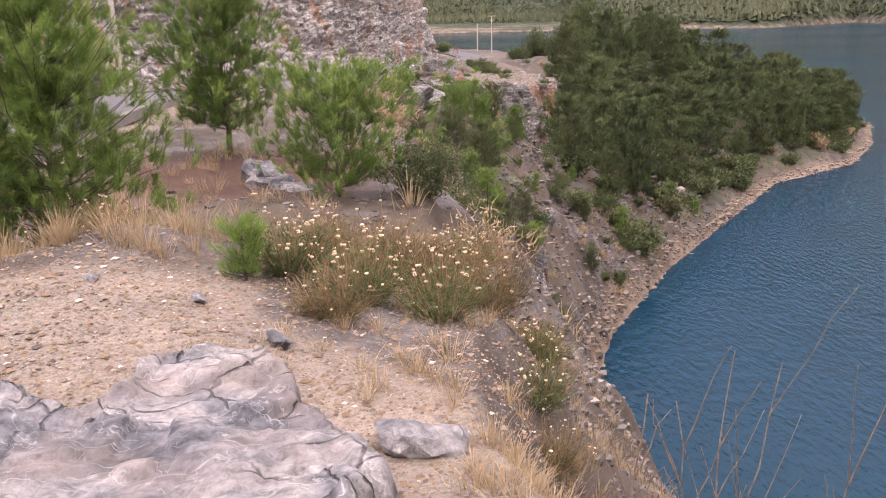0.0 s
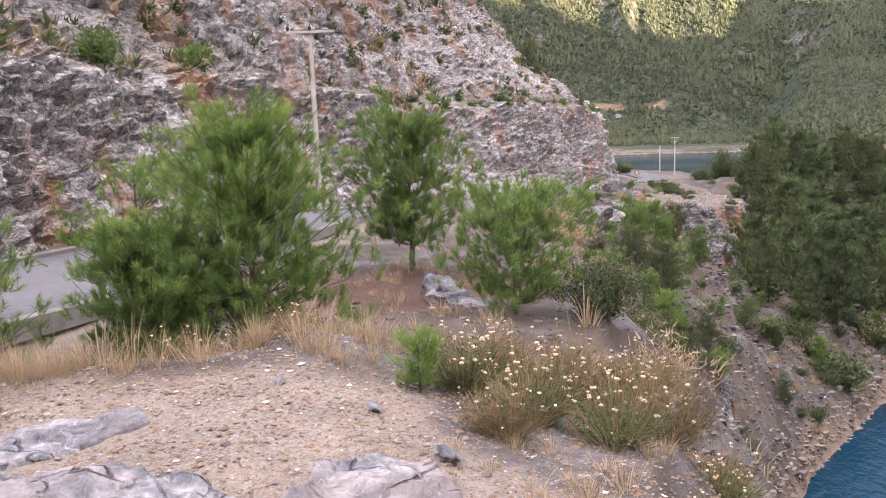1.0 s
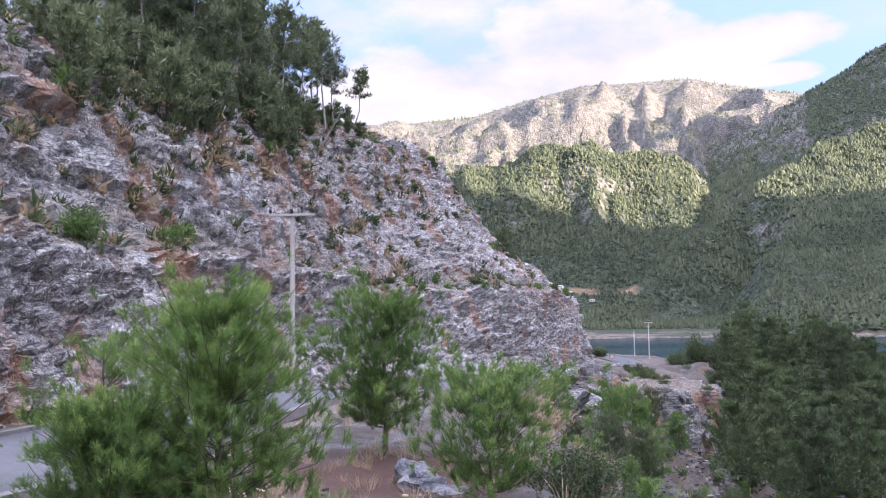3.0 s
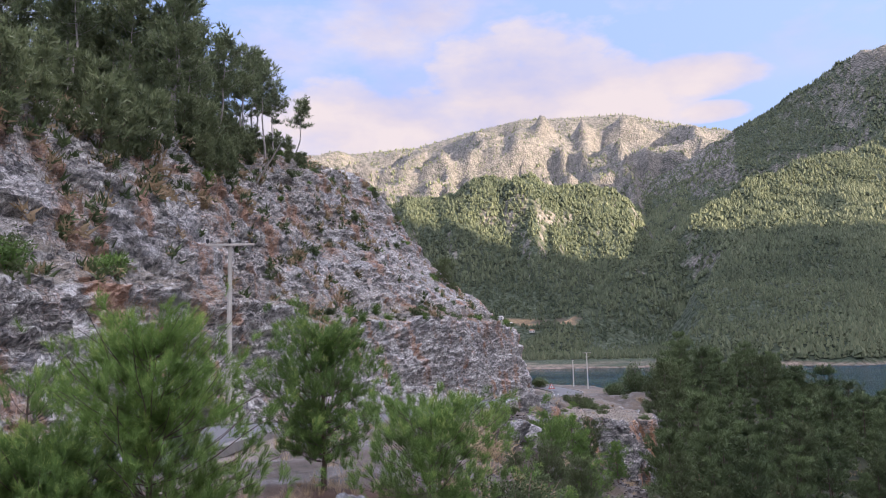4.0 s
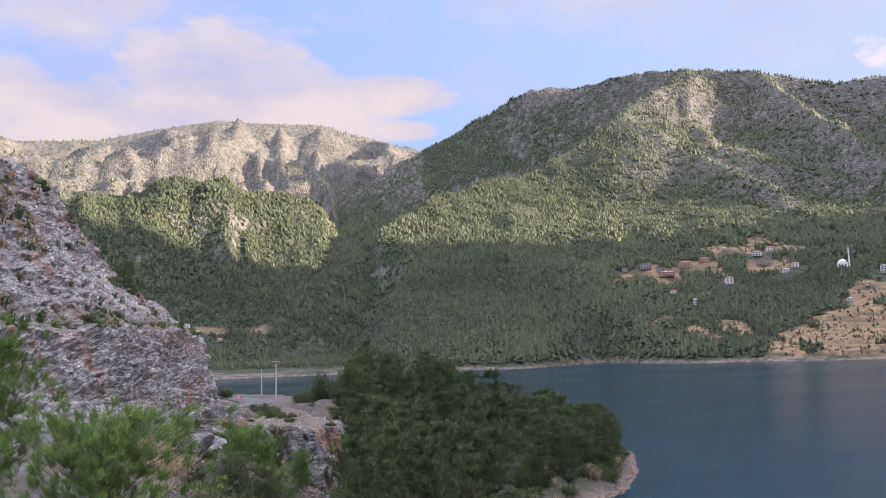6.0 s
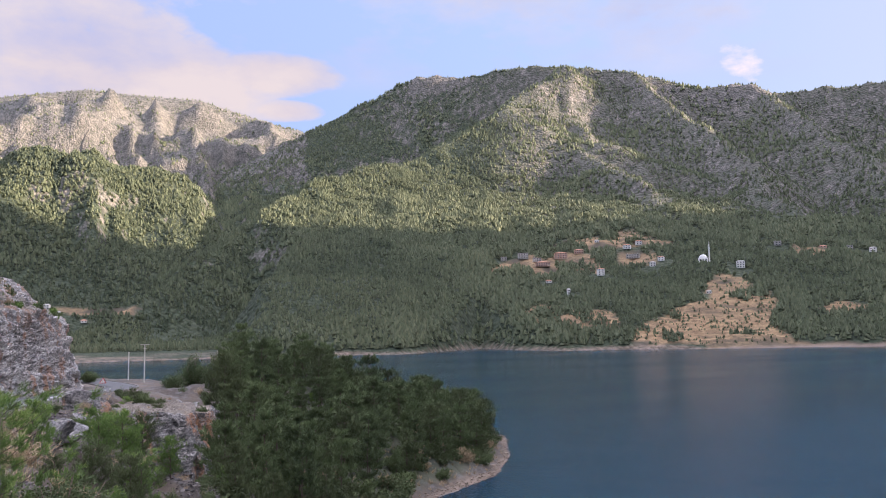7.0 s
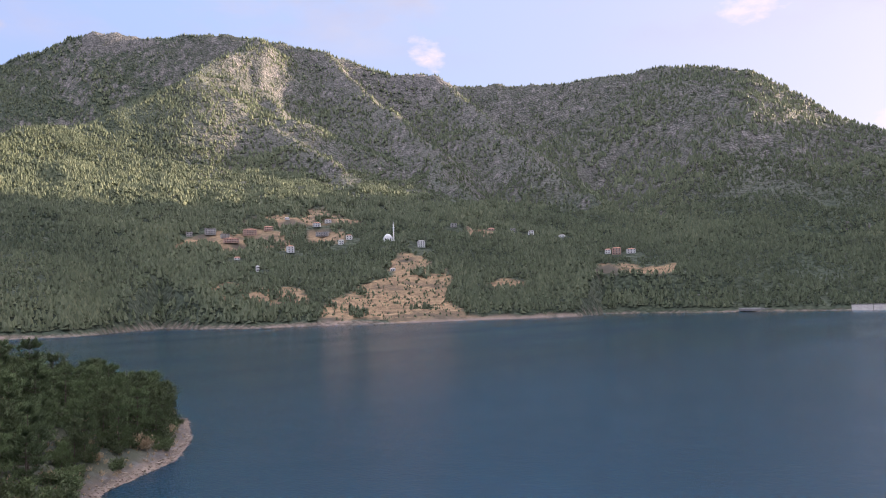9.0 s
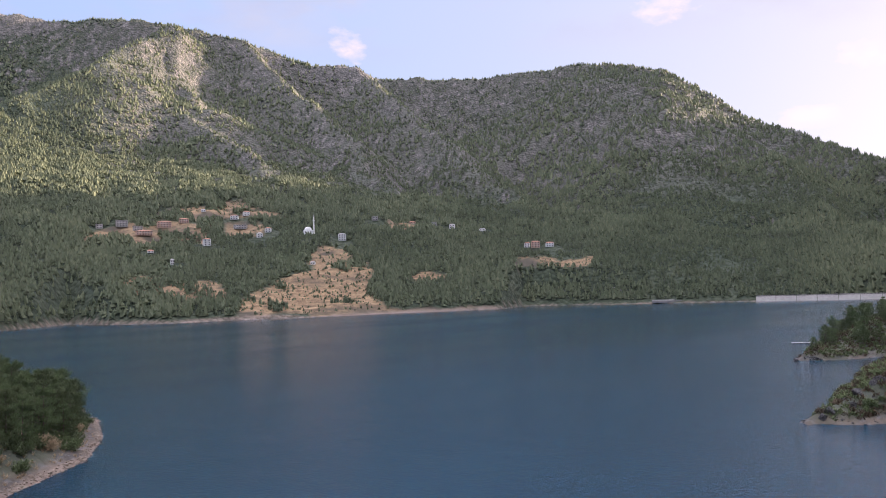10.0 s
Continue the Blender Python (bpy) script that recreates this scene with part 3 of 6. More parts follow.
HEADLANDS = [[(152, 33, -2), (158, 33, 0.5), (172, 24, 6.0), (185, 20, 9), (240, 0, 22)], [(262, 61, -2), (270, 61, 0.6), (292, 52, 6), (318, 44, 12), (380, 20, 26)]]
CAP = [polar(24.2, 17.7, 2640), polar(27.6, 17.6, 2630)]
RIM = [polar(45.0, 15.9, 2470), polar(48.7, 15.7, 2460)]
KNOB = [polar(64.5, 1.6, 1120), polar(68, 3.2, 1180), polar(73, 2.4, 1150), polar(76, 0.4, 1100)]


def soft_max(a, b, k):
    return np.maximum(a, b) + k * np.log1p(np.exp(-np.abs(a - b) / k)) * 0.6


def far_height(x, y):
    r = np.hypot(x, y)
    a = np.degrees(np.arctan2(x, y))
    a = np.where(a < -60, a + 360, a)
    table = lambda rows: np.interp(a, [p[0] for p in rows], [p[1] for p in rows])
    rs, rc = table(FAR_SHORE), table(CREST_R)
    rs = rs + 9 * fbm(x * 0.016, y * 0.016, 3.0, 3)
    edge = (r - rs) * 0.55
    rs = np.minimum(table(SHORE_MEAN), rs - 5)
    top = EYE.z + rc * np.tan(np.radians(table(SKYLINE)))
    q = np.clip((r - rs) / (rc - rs), -0.1, 1)
    keep = 1 - step(0.75, 1.0, q)
    rough = fbm(x * 0.0045, y * 0.0045, 1.0, 5, 0.55)
    bend = np.interp(a, (14, 22, 46, 58, 66, 300), (1.8, 3.3, 3.4, 2.8, 1.6, 1.5))
    main = top * np.sign(q) * np.abs(q) ** bend * (1 + 0.10 * rough * keep * step(0, 0.25, q)) - np.maximum(r - rc, 0) * 0.35
    foot = np.interp(a, (10, 20, 42, 50, 60, 72), (1500, 1680, 1680, 1480, 1400, 1250))
    main = soft_max(main, 0.345 * (r - rs) - 0.55 * np.maximum(r - foot, 0) + 8 * rough - 190 * (1 - step(7.0, 15.0, a + 2.0 * rough)), 10.0)
    gully = ridged(a * 0.17 + 0.0011 * r + 0.5 * rough, r * 0.0013, 17.0, 3)
    main = main + (26 * (np.minimum(gully, 1.0) - 1.0) + 13 * ridged(a * 0.55 + 0.3 * rough, r * 0.0016, 27.0, 3)) * step(0.42, 0.66, q) * (1 - step(0.82, 0.99, q))
    main = main + 7 * fbm(x * 0.03, y * 0.03, 5.0, 3) * step(0.05, 0.3, q)
    top = EYE.z + 3700 * np.tan(np.radians(table(BACK_LINE)))
    q2 = np.clip((r - 1900) / 1800, 0, 1)
    back = top * q2 ** 0.9 * (1 + 0.10 * ridged(x * 0.0035, y * 0.0035, 2.0, 4) * (1 - step(0.7, 1, q2)) * step(0, 0.2, q2)) + 34 * ridged(a * 0.7 + r * 0.0009, r * 0.0011, 5.0, 4) * step(0, 0.2, q2) * (1 - step(0.5, 0.9, q2)) - np.maximum(r - 3700, 0) * 0.3 - 40 * (q2 <= 0)
    top = EYE.z + 1750 * np.tan(np.radians(table(KNOLL)))
    q3 = np.clip((r - 1080) / 670, 0, 1)
    knob = 16 * ridged(a * 0.32, r * 0.003, 19.0, 3)
    hill = top * np.sin(q3 * math.pi / 2) ** 1.1 * (1 + 0.10 * fbm(x * 0.008, y * 0.008, 7.0, 4) * (1 - step(0.7, 1, q3))) + knob * step(0.1, 0.4, q3) * (1 - step(0.75, 1, q3)) - np.maximum(r - 1750, 0) * 0.5 - 30 * (q3 <= 0)
    h = np.maximum(soft_max(main, hill, 18.0), back)
    wob = 18 * fbm(x * 0.006, y * 0.006, 9.0, 4)
    for k, s in enumerate(SPURS):
        h = soft_max(h, ridge(x + wob, y - wob, s, SPUR_FALL[k]) + 5 * fbm(x * 0.015, y * 0.015, k, 3) + 7 * ridged(x * 0.008, y * 0.008, k + 3.0, 3), 6.0)
    h = soft_max(h, ridge(x, y, KNOB, 0.33), 6.0)
    h = np.minimum(h, np.where(edge > 0, edge * 1.1, edge) + np.maximum(edge - 20, 0) * 0.8)
    for s in HEADLANDS:
        h = np.maximum(h, ridge(x, y, s, 0.55) + 0.9 * fbm(x * 0.12, y * 0.12, 2, 3))
    return h


def brow(y):
    """Height of the hill's brow, where the cut slope gives way to the wood."""
    return np.interp(y, (0, 40, 60, 90, 120, 150, 200), (40, 41, 43.5, 49, 56, 62, 64))


def hill_depth(x, y):
    d, z = along(x, y, FOOT)
    return np.where(inside(x, y, HILL), d, -d), z


def near_height(x, y):
    sway = 0.45 * step(2.6, 6, np.hypot(x, y)) + 0.8 * step(12, 40, np.hypot(x, y))
    wx, wy = x, y
    x, y = x + sway * fbm(x * 0.55, y * 0.55, 40.0, 3), y + sway * fbm(x * 0.55 + 30, y * 0.55, 40.0, 3)
    ds, _ = along(wx, wy, SHORE)
    land = inside(wx, wy, SHORE)
    db, zb = along(x, y, BRINK)
    dp, zp = along(x, y, SPINE)
    ub, up = ds / (ds + db + 1e-6), ds / (ds + dp + 1e-6)
    steep = 0.72 + 0.25 * step(60, 130, y)
    slope = np.maximum(zb * ub ** steep, zp * up ** 0.85)
    gully = 1 - step(0.55, 1.25, np.hypot((x - 13.5) / 11.5, (y - 98) / 13.5))
    slope = slope * (1 - 0.6 * gully)
    lump = fbm(x * 0.11, y * 0.11, 1.0, 4) * 1.2 + ridged(x * 0.22 + y * 0.1, y * 0.07, 4.0, 3) * 0.45
    slope = slope + lump * np.minimum(1, 4 * np.minimum(ub, 1 - ub)) * step(3, 14, np.hypot(x, y))
    # the shelf with the lookout's low mound
    dr, zr = along(x, y, ROAD)
    r = np.hypot(x + 0.6, y - 0.8)
    bump = 1.0 - step(4.9, 6.6, r + 0.25 * fbm(x * 0.5, y * 0.5, 8.0, 3))
    shelf = np.where(r < 40, zr - 0.10 + (25.4 - zr + 0.10) * bump, zr - 0.10)
    shelf = shelf + (0.13 * fbm(x * 0.6, y * 0.6, 6.0, 4) + 0.05 * fbm(x * 2.2, y * 2.2, 6.5, 3)) * step(3.2, 5.2, dr) * step(0, 1.2, db)
    shelf = shelf - 0.12 * (1 - step(3.2, 4.0, dr))
    dh, _ = hill_depth(x, y)
    shelf = np.where(dh > 0, shelf + np.minimum(dh * 0.8, brow(y) - 24 + dh * 0.02) - 1.2, shelf)
    on = inside(x, y, SHELF)
    h = np.where(on, np.where(db < 2.5, shelf + (np.minimum(zb, shelf + 1) - shelf) * (1 - db / 2.5), shelf), np.minimum(slope, zb + 1.0))
    return np.where(land, np.maximum(h, 0.3 * np.minimum(ds, 4)), -0.35 * np.minimum(ds, 12))


def land_height(x, y):
    x, y = np.atleast_1d(np.asarray(x, float)), np.atleast_1d(np.asarray(y, float))
    r = np.hypot(x, y)
    h = np.full(x.shape, -5.0)
    wide = r > 120
    h[wide] = far_height(x[wide], y[wide])
    close = (r < 330) | ((y < 460) & (x < 60))
    n = near_height(x[close], y[close])
    h[close] = np.maximum(n, np.where(x[close] > 120, h[close], -5))
    return terraced(x, y, h)


# cleared land across the water: outlines by heading and height over the lake
FIELDS = [[(38.6, 1), (38.9, 18), (41.5, 40), (44.2, 62), (44.4, 84), (46.2, 84), (47.9, 72), (49.2, 50), (48.7, 24), (50.2, 11), (57, 3), (57, 0)],
          [(35.6, 19), (36.4, 50), (37.8, 46), (38.4, 15)], [(31.2, 33), (32.6, 52), (36.1, 51), (35.8, 28)],
          [(28.0, 104), (30.8, 124), (32, 134), (34.6, 139), (37.5, 134), (38, 97), (34.2, 88), (31, 103)],
          [(33.8, 147), (37.4, 172), (39, 181), (42.3, 143), (39, 141)], [(49.3, 138), (52.1, 121), (52.1, 110), (49.8, 110)], [(38.5, 131), (40.9, 130), (40.9, 105), (38.5, 109)],
          [(59, 52), (59.4, 65), (64.6, 64), (64, 52)], [(2.6, 44), (2.8, 58), (4.8, 60), (4.6, 46)], [(-1.6, 52), (-1, 62), (2.4, 60), (2.2, 50)], [(51.5, 40), (53, 52), (54.6, 46), (53, 34)]]


def plots(x, y, h):
    """Where the wood across the water has been cleared for fields and houses."""
    a = np.degrees(np.arctan2(x, y)) + 0.5 * fbm(x * 0.014, y * 0.014, 12.0, 4)
    z = h + 6 * fbm(x * 0.018, y * 0.018, 13.0, 4)
    m = np.zeros(x.shape)
    for f in FIELDS:
        near = (a > min(p[0] for p in f) - 1) & (a < max(p[0] for p in f) + 1)
        if near.any():
            m[near] = np.maximum(m[near], inside(a[near], z[near], f))
    return m * (np.hypot(x, y) > 500)


def terraced(x, y, h):
    m = plots(x, y, h)
    if m.any():
        tread = 3.4
        lift = 5.0 * fbm(x * 0.018, y * 0.018, 51.0, 3)
        k = np.floor((h + lift) / tread)
        f = (h + lift) / tread - k
        h = h + m * ((k + step(0.5, 0.95, f)) * tread - lift - h)
    return h


# houses across the water: heading, distance, width, depth, storeys, make
WHITE_HOUSE = "white plastered village house on the wooded slope"
BRICK_HOUSE = "unplastered reddish brick house on a terrace"
BARE_HOUSE = "unfinished concrete house frame with a flat roof"
HOUSES = ((31.6, 1196, 16, 9, 3, "bare", BARE_HOUSE), (33.0, 1150, 22, 10, 2, "brick", BRICK_HOUSE), (34.3, 1203, 20, 10, 3, "brick", BRICK_HOUSE), (32.6, 1176, 12, 9, 2, "bare", BARE_HOUSE), (35.6, 1208, 14, 9, 2, "brick", BRICK_HOUSE),
            (37.1, 1106, 10, 8, 3, "white", WHITE_HOUSE), (39.0, 1234, 12, 9, 2, "white", WHITE_HOUSE), (39.8, 1250, 10, 8, 2, "white", WHITE_HOUSE), (39.4, 1206, 20, 9, 2, "bare", BARE_HOUSE), (41.3, 1160, 9, 8, 2, "white", WHITE_HOUSE), (40.7, 1150, 8, 8, 2, "white", WHITE_HOUSE),
            (46.5, 1125, 11, 9, 3, "white", WHITE_HOUSE), (36.9, 1262, 7, 6, 1, "white", WHITE_HOUSE), (60.5, 1146, 13, 10, 3, "brick", BRICK_HOUSE), (61.5, 1140, 12, 9, 2, "white", WHITE_HOUSE), (59.9, 1150, 8, 8, 2, "white", WHITE_HOUSE), (54.5, 1234, 9, 8, 2, "white", WHITE_HOUSE), (56.7, 1228, 10, 8, 1, "white", WHITE_HOUSE),
            (53.2, 1240, 8, 7, 2, "bare", BARE_HOUSE), (44.4, 1043, 6, 5, 1, "white", WHITE_HOUSE), (33.4, 1080, 8, 6, 1, "white", WHITE_HOUSE), (30.2, 1190, 9, 7, 2, "bare", BARE_HOUSE), (48.9, 1230, 9, 8, 2, "bare", BARE_HOUSE), (51.6, 1236, 10, 8, 1, "brick", BRICK_HOUSE),
            (-0.9, 1161, 9, 8, 2, "white", WHITE_HOUSE), (1.3, 1132, 8, 8, 1, "white", WHITE_HOUSE), (4.0, 1134, 11, 8, 2, "brick", BRICK_HOUSE), (4.6, 1130, 8, 7, 2, "brick", BRICK_HOUSE), (-0.2, 1150, 7, 7, 1, "white", WHITE_HOUSE), (34.8, 1000, 4, 4, 2, "white", WHITE_HOUSE))


def crags(x, y, h):
    """Bare rock on the spurs and bluffs of the far mountains."""
    m = np.zeros(x.shape)
    for s in SPURS[1:6]:
        d, z = along(x, y, s)
        m = np.maximum(m, 1 - step(15, 75, d + 30 * fbm(x * 0.02, y * 0.02, 31.0, 3)))
    a = np.degrees(np.arctan2(x, y))
    bluff = step(3.0, 4.5, a) * (1 - step(8.0, 9.3, a)) * step(120, 150, h) * (1 - step(215, 245, h)) * (np.hypot(x, y) < 1800)
    cap = np.maximum(1 - step(10, 45, along(x, y, CAP)[0]), 1 - step(10, 35, along(x, y, RIM)[0]))
    return np.maximum(np.maximum(m * 0.8, bluff * (0.65 + 0.5 * fbm(x * 0.012, y * 0.012, 33.0, 3))), cap)


FAR_GRID = {}


def from_ground(r, a, key):
    """A value of the ground's mesh at distance r and heading a in degrees."""
    i = np.interp(r, FAR_GRID["radii"], np.arange(len(FAR_GRID["radii"])))
    j = np.clip((a + 50) / 0.38, 0, 372.9)
    i0, j0 = np.minimum(i.astype(int), len(FAR_GRID["radii"]) - 2), j.astype(int)
    u, v, g = i - i0, j - j0, FAR_GRID[key]
    return (g[i0, j0] * (1 - v) + g[i0, j0 + 1] * v) * (1 - u) + (g[i0 + 1, j0] * (1 - v) + g[i0 + 1, j0 + 1] * v) * u


def make_ground():
    heads = np.concatenate([np.arange(-50, 92, 0.38), np.arange(92, 310, 3.0)])
    radii = np.concatenate([[0.0005], np.geomspace(0.15, 5, 120, False), np.geomspace(5, 210, 300, False), np.geomspace(210, 740, 24, False), np.geomspace(740, 1320, 180, False), np.geomspace(1320, 2900, 150, False), np.geomspace(2900, 4700, 30)])
    r, a = np.meshgrid(radii, np.radians(heads), indexing="ij")
    x, y = (r * np.sin(a)).ravel() + 0.031, (r * np.cos(a)).ravel() - 0.047
    z = land_height(x, y)
    rr = r.ravel()
    n = len(heads)
    near = rr < 330
    ds = along(x, y, SHORE)[0]
    gravel = (1 - step(4.4, 5.4, np.hypot(x + 0.6, y - 0.8) + 0.35 * fbm(x * 0.7, y * 0.7, 2.0, 3))) * near
    gravel = gravel * (1 - step(-0.15, 0.3, x - np.interp(y, (2.2, 2.9, 3.4, 4.1, 4.6, 6), (1.6, 1.0, 0.3, -0.5, -1.0, -1.8)) + 0.3 * fbm(x * 1.3, y * 1.3, 4.0, 3)))
    gravel = np.maximum(gravel, near * (1 - step(3.6, 4.6, along(x, y, ROAD)[0])) * 0.7)
    head = np.degrees(np.arctan2(x, y))
    wide = np.where((rr > 500) & (head < 58), 2.6 + 1.6 * fbm(x * 0.02, y * 0.02, 2.0, 3), 1.0)
    beach = 1 - step(0.6 * wide, 1.2 * wide, z + 0.5 * fbm(x * 0.15, y * 0.15, 1.0, 3))
    beach = beach * np.where((rr < 420) & (x > 118), 0.1, 1.0)
    own = near & (x < 115)
    beach = np.where(own, 1 - step(0.0, 0.8, ds * np.where(inside(x, y, SHORE), 1, -1) + 1.1 * fbm(x * 0.12, y * 0.12, 1.0, 3)), beach)
    far = np.maximum(np.maximum(step(300, 420, rr), 0.7 * (x > 118) * step(0.4, 1.6, z + 0.5 * fbm(x * 0.1, y * 0.1, 6.0, 3))), near * step(14, 26, x - 0.12 * y) * step(0.9, 2.4, z + 0.4 * fbm(x * 0.3, y * 0.3, 9.0, 3)) * 0.7)
    field = plots(x, y, z)
    grid = z.reshape(len(radii), n)
    rise = np.abs(np.gradient(grid, axis=0) / np.gradient(radii)[:, None])
    turn = np.abs(np.gradient(grid, axis=1)[:, :374]) / (np.maximum(radii, 1)[:, None] * radians(0.38))
    rise[:, :374] = np.hypot(rise[:, :374], turn)
    rise = rise.ravel()
    peaks = (head < 16) * step(330, 600, z) * (rr > 1900)
    high = 0.5 * step(0.85, 1.35, rise) * step(70, 130, z) + 0.65 * peaks + 0.05 * step(70, 130, z)
    FAR_GRID.update(radii=radii, z=grid, rise=rise.reshape(grid.shape))
    litter = (1 - step(1.5, 3.2, np.hypot(x + 3.2, y - 13.5))) * near
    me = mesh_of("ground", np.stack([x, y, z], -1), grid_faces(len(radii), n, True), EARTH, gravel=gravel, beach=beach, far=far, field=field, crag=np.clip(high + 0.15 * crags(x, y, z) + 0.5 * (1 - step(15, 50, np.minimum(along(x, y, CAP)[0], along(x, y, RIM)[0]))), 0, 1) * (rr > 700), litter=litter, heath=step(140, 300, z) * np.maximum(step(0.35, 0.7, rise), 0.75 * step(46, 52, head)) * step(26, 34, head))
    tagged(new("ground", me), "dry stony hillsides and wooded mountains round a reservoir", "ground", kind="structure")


make_ground()
s = 4900.0
tagged(new("water", mesh_of("water", [(-s, -s, 0), (s, -s, 0), (s, s, 0), (-s, s, 0)], [(0, 1, 2, 3)], WATER)), "blue-green reservoir water with light ripples", "water", kind="structure")


def make_road():
    mid = smooth_line(ROAD, 1.5)
    t = np.gradient(mid[:, :2], axis=0)
    t /= np.linalg.norm(t, axis=1)[:, None]
    side = np.stack([t[:, 1], -t[:, 0]], -1)
    offs = [(-2.7, -0.25), (-2.7, 0.02), (-1.3, 0.05), (0, 0.06), (1.3, 0.05), (2.7, 0.02), (2.7, -0.25)]
    v = np.stack([np.concatenate([mid[:, :2] + side * o, mid[:, 2:] + h], 1) for o, h in offs], 1)
    road = new("road", mesh_of("road", v.reshape(-1, 3), grid_faces(len(mid), len(offs)), ASPHALT))
    tagged(road, "worn grey asphalt mountain road without markings", "road", kind="structure")
    for name, o in (("kerb", 2.95), ("kerb", -2.95)):
        q = [(o - 0.14, -0.2), (o - 0.12, 0.09), (o + 0.12, 0.09), (o + 0.14, -0.2)]
        v = np.stack([np.concatenate([mid[:, :2] + side * a, mid[:, 2:] + b], 1) for a, b in q], 1)
        k = new(name, mesh_of(name, v.reshape(-1, 3), grid_faces(len(mid), 4), KERB, False))
        tagged(k, "low weathered concrete kerb along the road", "kerb", kind="structure")


make_road()


def cliff_profile(t, zb):
    """Inset and height of the road cut for t from 0 (its foot) to 1 (the wooded hilltop)."""
    bench = 29.6
    low = bench - zb
    inset = np.interp(t, (0, 0.20, 0.24, 0.42, 0.60, 0.72, 0.86, 1.0), (0, 1, 1, 1, 1, 1, 1, 1)) * low * 0.33
    inset = inset + np.interp(t, (0.20, 0.24, 0.42, 0.60, 0.72, 0.86, 1.0), (0, 2.4, 13.0, 24.5, 34.0, 55.0, 100.0))
    high = zb - 0.8 + np.interp(t, (0, 0.20), (0, 1)) * (low + 0.8) + np.interp(t, (0.20, 0.24, 0.42, 0.60, 0.72, 0.86, 1.0), (0, 0.9, 15.5, 31.0, 38.0, 50.0, 66.0))
    return inset, high


def make_cliff():
    base = smooth_line(FOOT, 0.42)
    fine = (base[:-1, 1] > 8) & (base[:-1, 1] < 70)
    base = np.insert(base, np.nonzero(fine)[0] + 1, ((base[:-1] + base[1:]) / 2)[fine], axis=0)
    t = np.gradient(base[:, :2], axis=0)
    for _ in range(60):
        t[1:-1] = (t[:-2] + 2 * t[1:-1] + t[2:]) / 4
    t /= np.linalg.norm(t, axis=1)[:, None]
    inward = np.stack([-t[:, 1], t[:, 0]], -1)
    p = np.concatenate([np.linspace(0, 0.2, 56, False), np.linspace(0.2, 0.6, 150, False), np.linspace(0.6, 0.72, 24, False), np.linspace(0.72, 1, 26)])
    s = np.concatenate([[0], np.cumsum(np.hypot(*np.diff(base[:, :2], axis=0).T))])
    P, S = np.meshgrid(p, s, indexing="ij")
    zb = np.broadcast_to(base[:, 2], P.shape)
    inset, z = cliff_profile(P, zb)
    top = brow(base[:, 1])
    z = np.where(z > top - 4, top - 4 + 5.5 * (1 - np.exp(-(z - top + 4) / 5.5)) + 0.10 * (z - top + 4), z)
    # buttresses and hollows, then ledges, then broken blocks
    big = fbm(S * 0.035, z * 0.05, 1.0, 3) * 1.5 + ridged(S * 0.07, z * 0.02, 4.0, 3) * 0.5
    ledge = ridged(S * 0.03 + z * 0.02, z * 0.33 + S * 0.02, 8.0, 3) * 0.4
    chunk = blocks(S * 0.42 + 0.2 * z, z * 0.75 - 0.06 * S, inset * 0.3) * 0.3 + blocks(S * 1.0 - 0.2 * z, z * 1.6 + 0.1 * S, inset * 0.6) * 0.22 + blocks(S * 0.22, z * 2.1 + 0.05 * S, inset * 0.2) * 0.2
    tiny = fbm(S * 1.6, z * 1.9, 3.0, 2) * 0.08 + blocks(S * 2.3 + 0.3 * z, z * 3.4, inset * 1.4) * 0.13
    inset = inset + 6.0 * step(0.24, 0.40, P) * step(95, 140, base[:, 1])
    fade = 0.25 + 0.75 * step(0, 0.02, P)
    push = (big * step(0.0, 0.1, P) + (ledge + chunk + tiny) * (1 - 0.6 * step(0.6, 0.75, P))) * fade
    inset = inset - push * 0.85
    z = z + push * 0.45 * step(0.02, 0.1, P)
    x = base[:, 0] + inward[:, 0] * inset
    y = base[:, 1] + inward[:, 1] * inset
    scrub = np.interp(P, (0, 0.19, 0.21, 0.25, 0.27, 0.42, 0.56, 1), (-0.7, -0.5, 0.5, 0.5, 0.05, 0.38, 0.75, 0.9)) - 0.6 * step(95, 130, y) * (P > 0.26)
    me = mesh_of("cliff", np.stack([x, y, z], -1).reshape(-1, 3), grid_faces(len(p), len(s)), CLIFF, False, scrub=scrub)
    ob = tagged(new("rock_cliff", me), "grey limestone road cut with rust stains and dry ledges", "cliff", kind="structure")
    return x, y, z, P, s / s[-1]


CX, CY, CZ, CP, CS = make_cliff()

# ---- plants ----
def unit(v):
    return v / (np.linalg.norm(v, axis=-1, keepdims=True) + 1e-9)


def tube(points, radii, sides=5):
    """A tapering tube through points: verts and quads."""
    p, r = np.asarray(points, float), np.asarray(radii, float)
    t = unit(np.gradient(p, axis=0))
    a = unit(np.cross(t, np.array([0.31, 0.95, 0.05])))
    b = np.cross(t, a)
    ang = np.arange(sides) * 2 * math.pi / sides
    v = p[:, None] + r[:, None, None] * (np.cos(ang)[None, :, None] * a[:, None] + np.sin(ang)[None, :, None] * b[:, None])
    return v.reshape(-1, 3), grid_faces(len(p), sides, True)


def tubes_mesh(name, tubes, mat):
    vs, fs, n = [], [], 0
    for v, f in tubes:
        vs.append(v)
        fs.append(f + n)
        n += len(v)
    return mesh_of(name, np.concatenate(vs), np.concatenate(fs), mat)


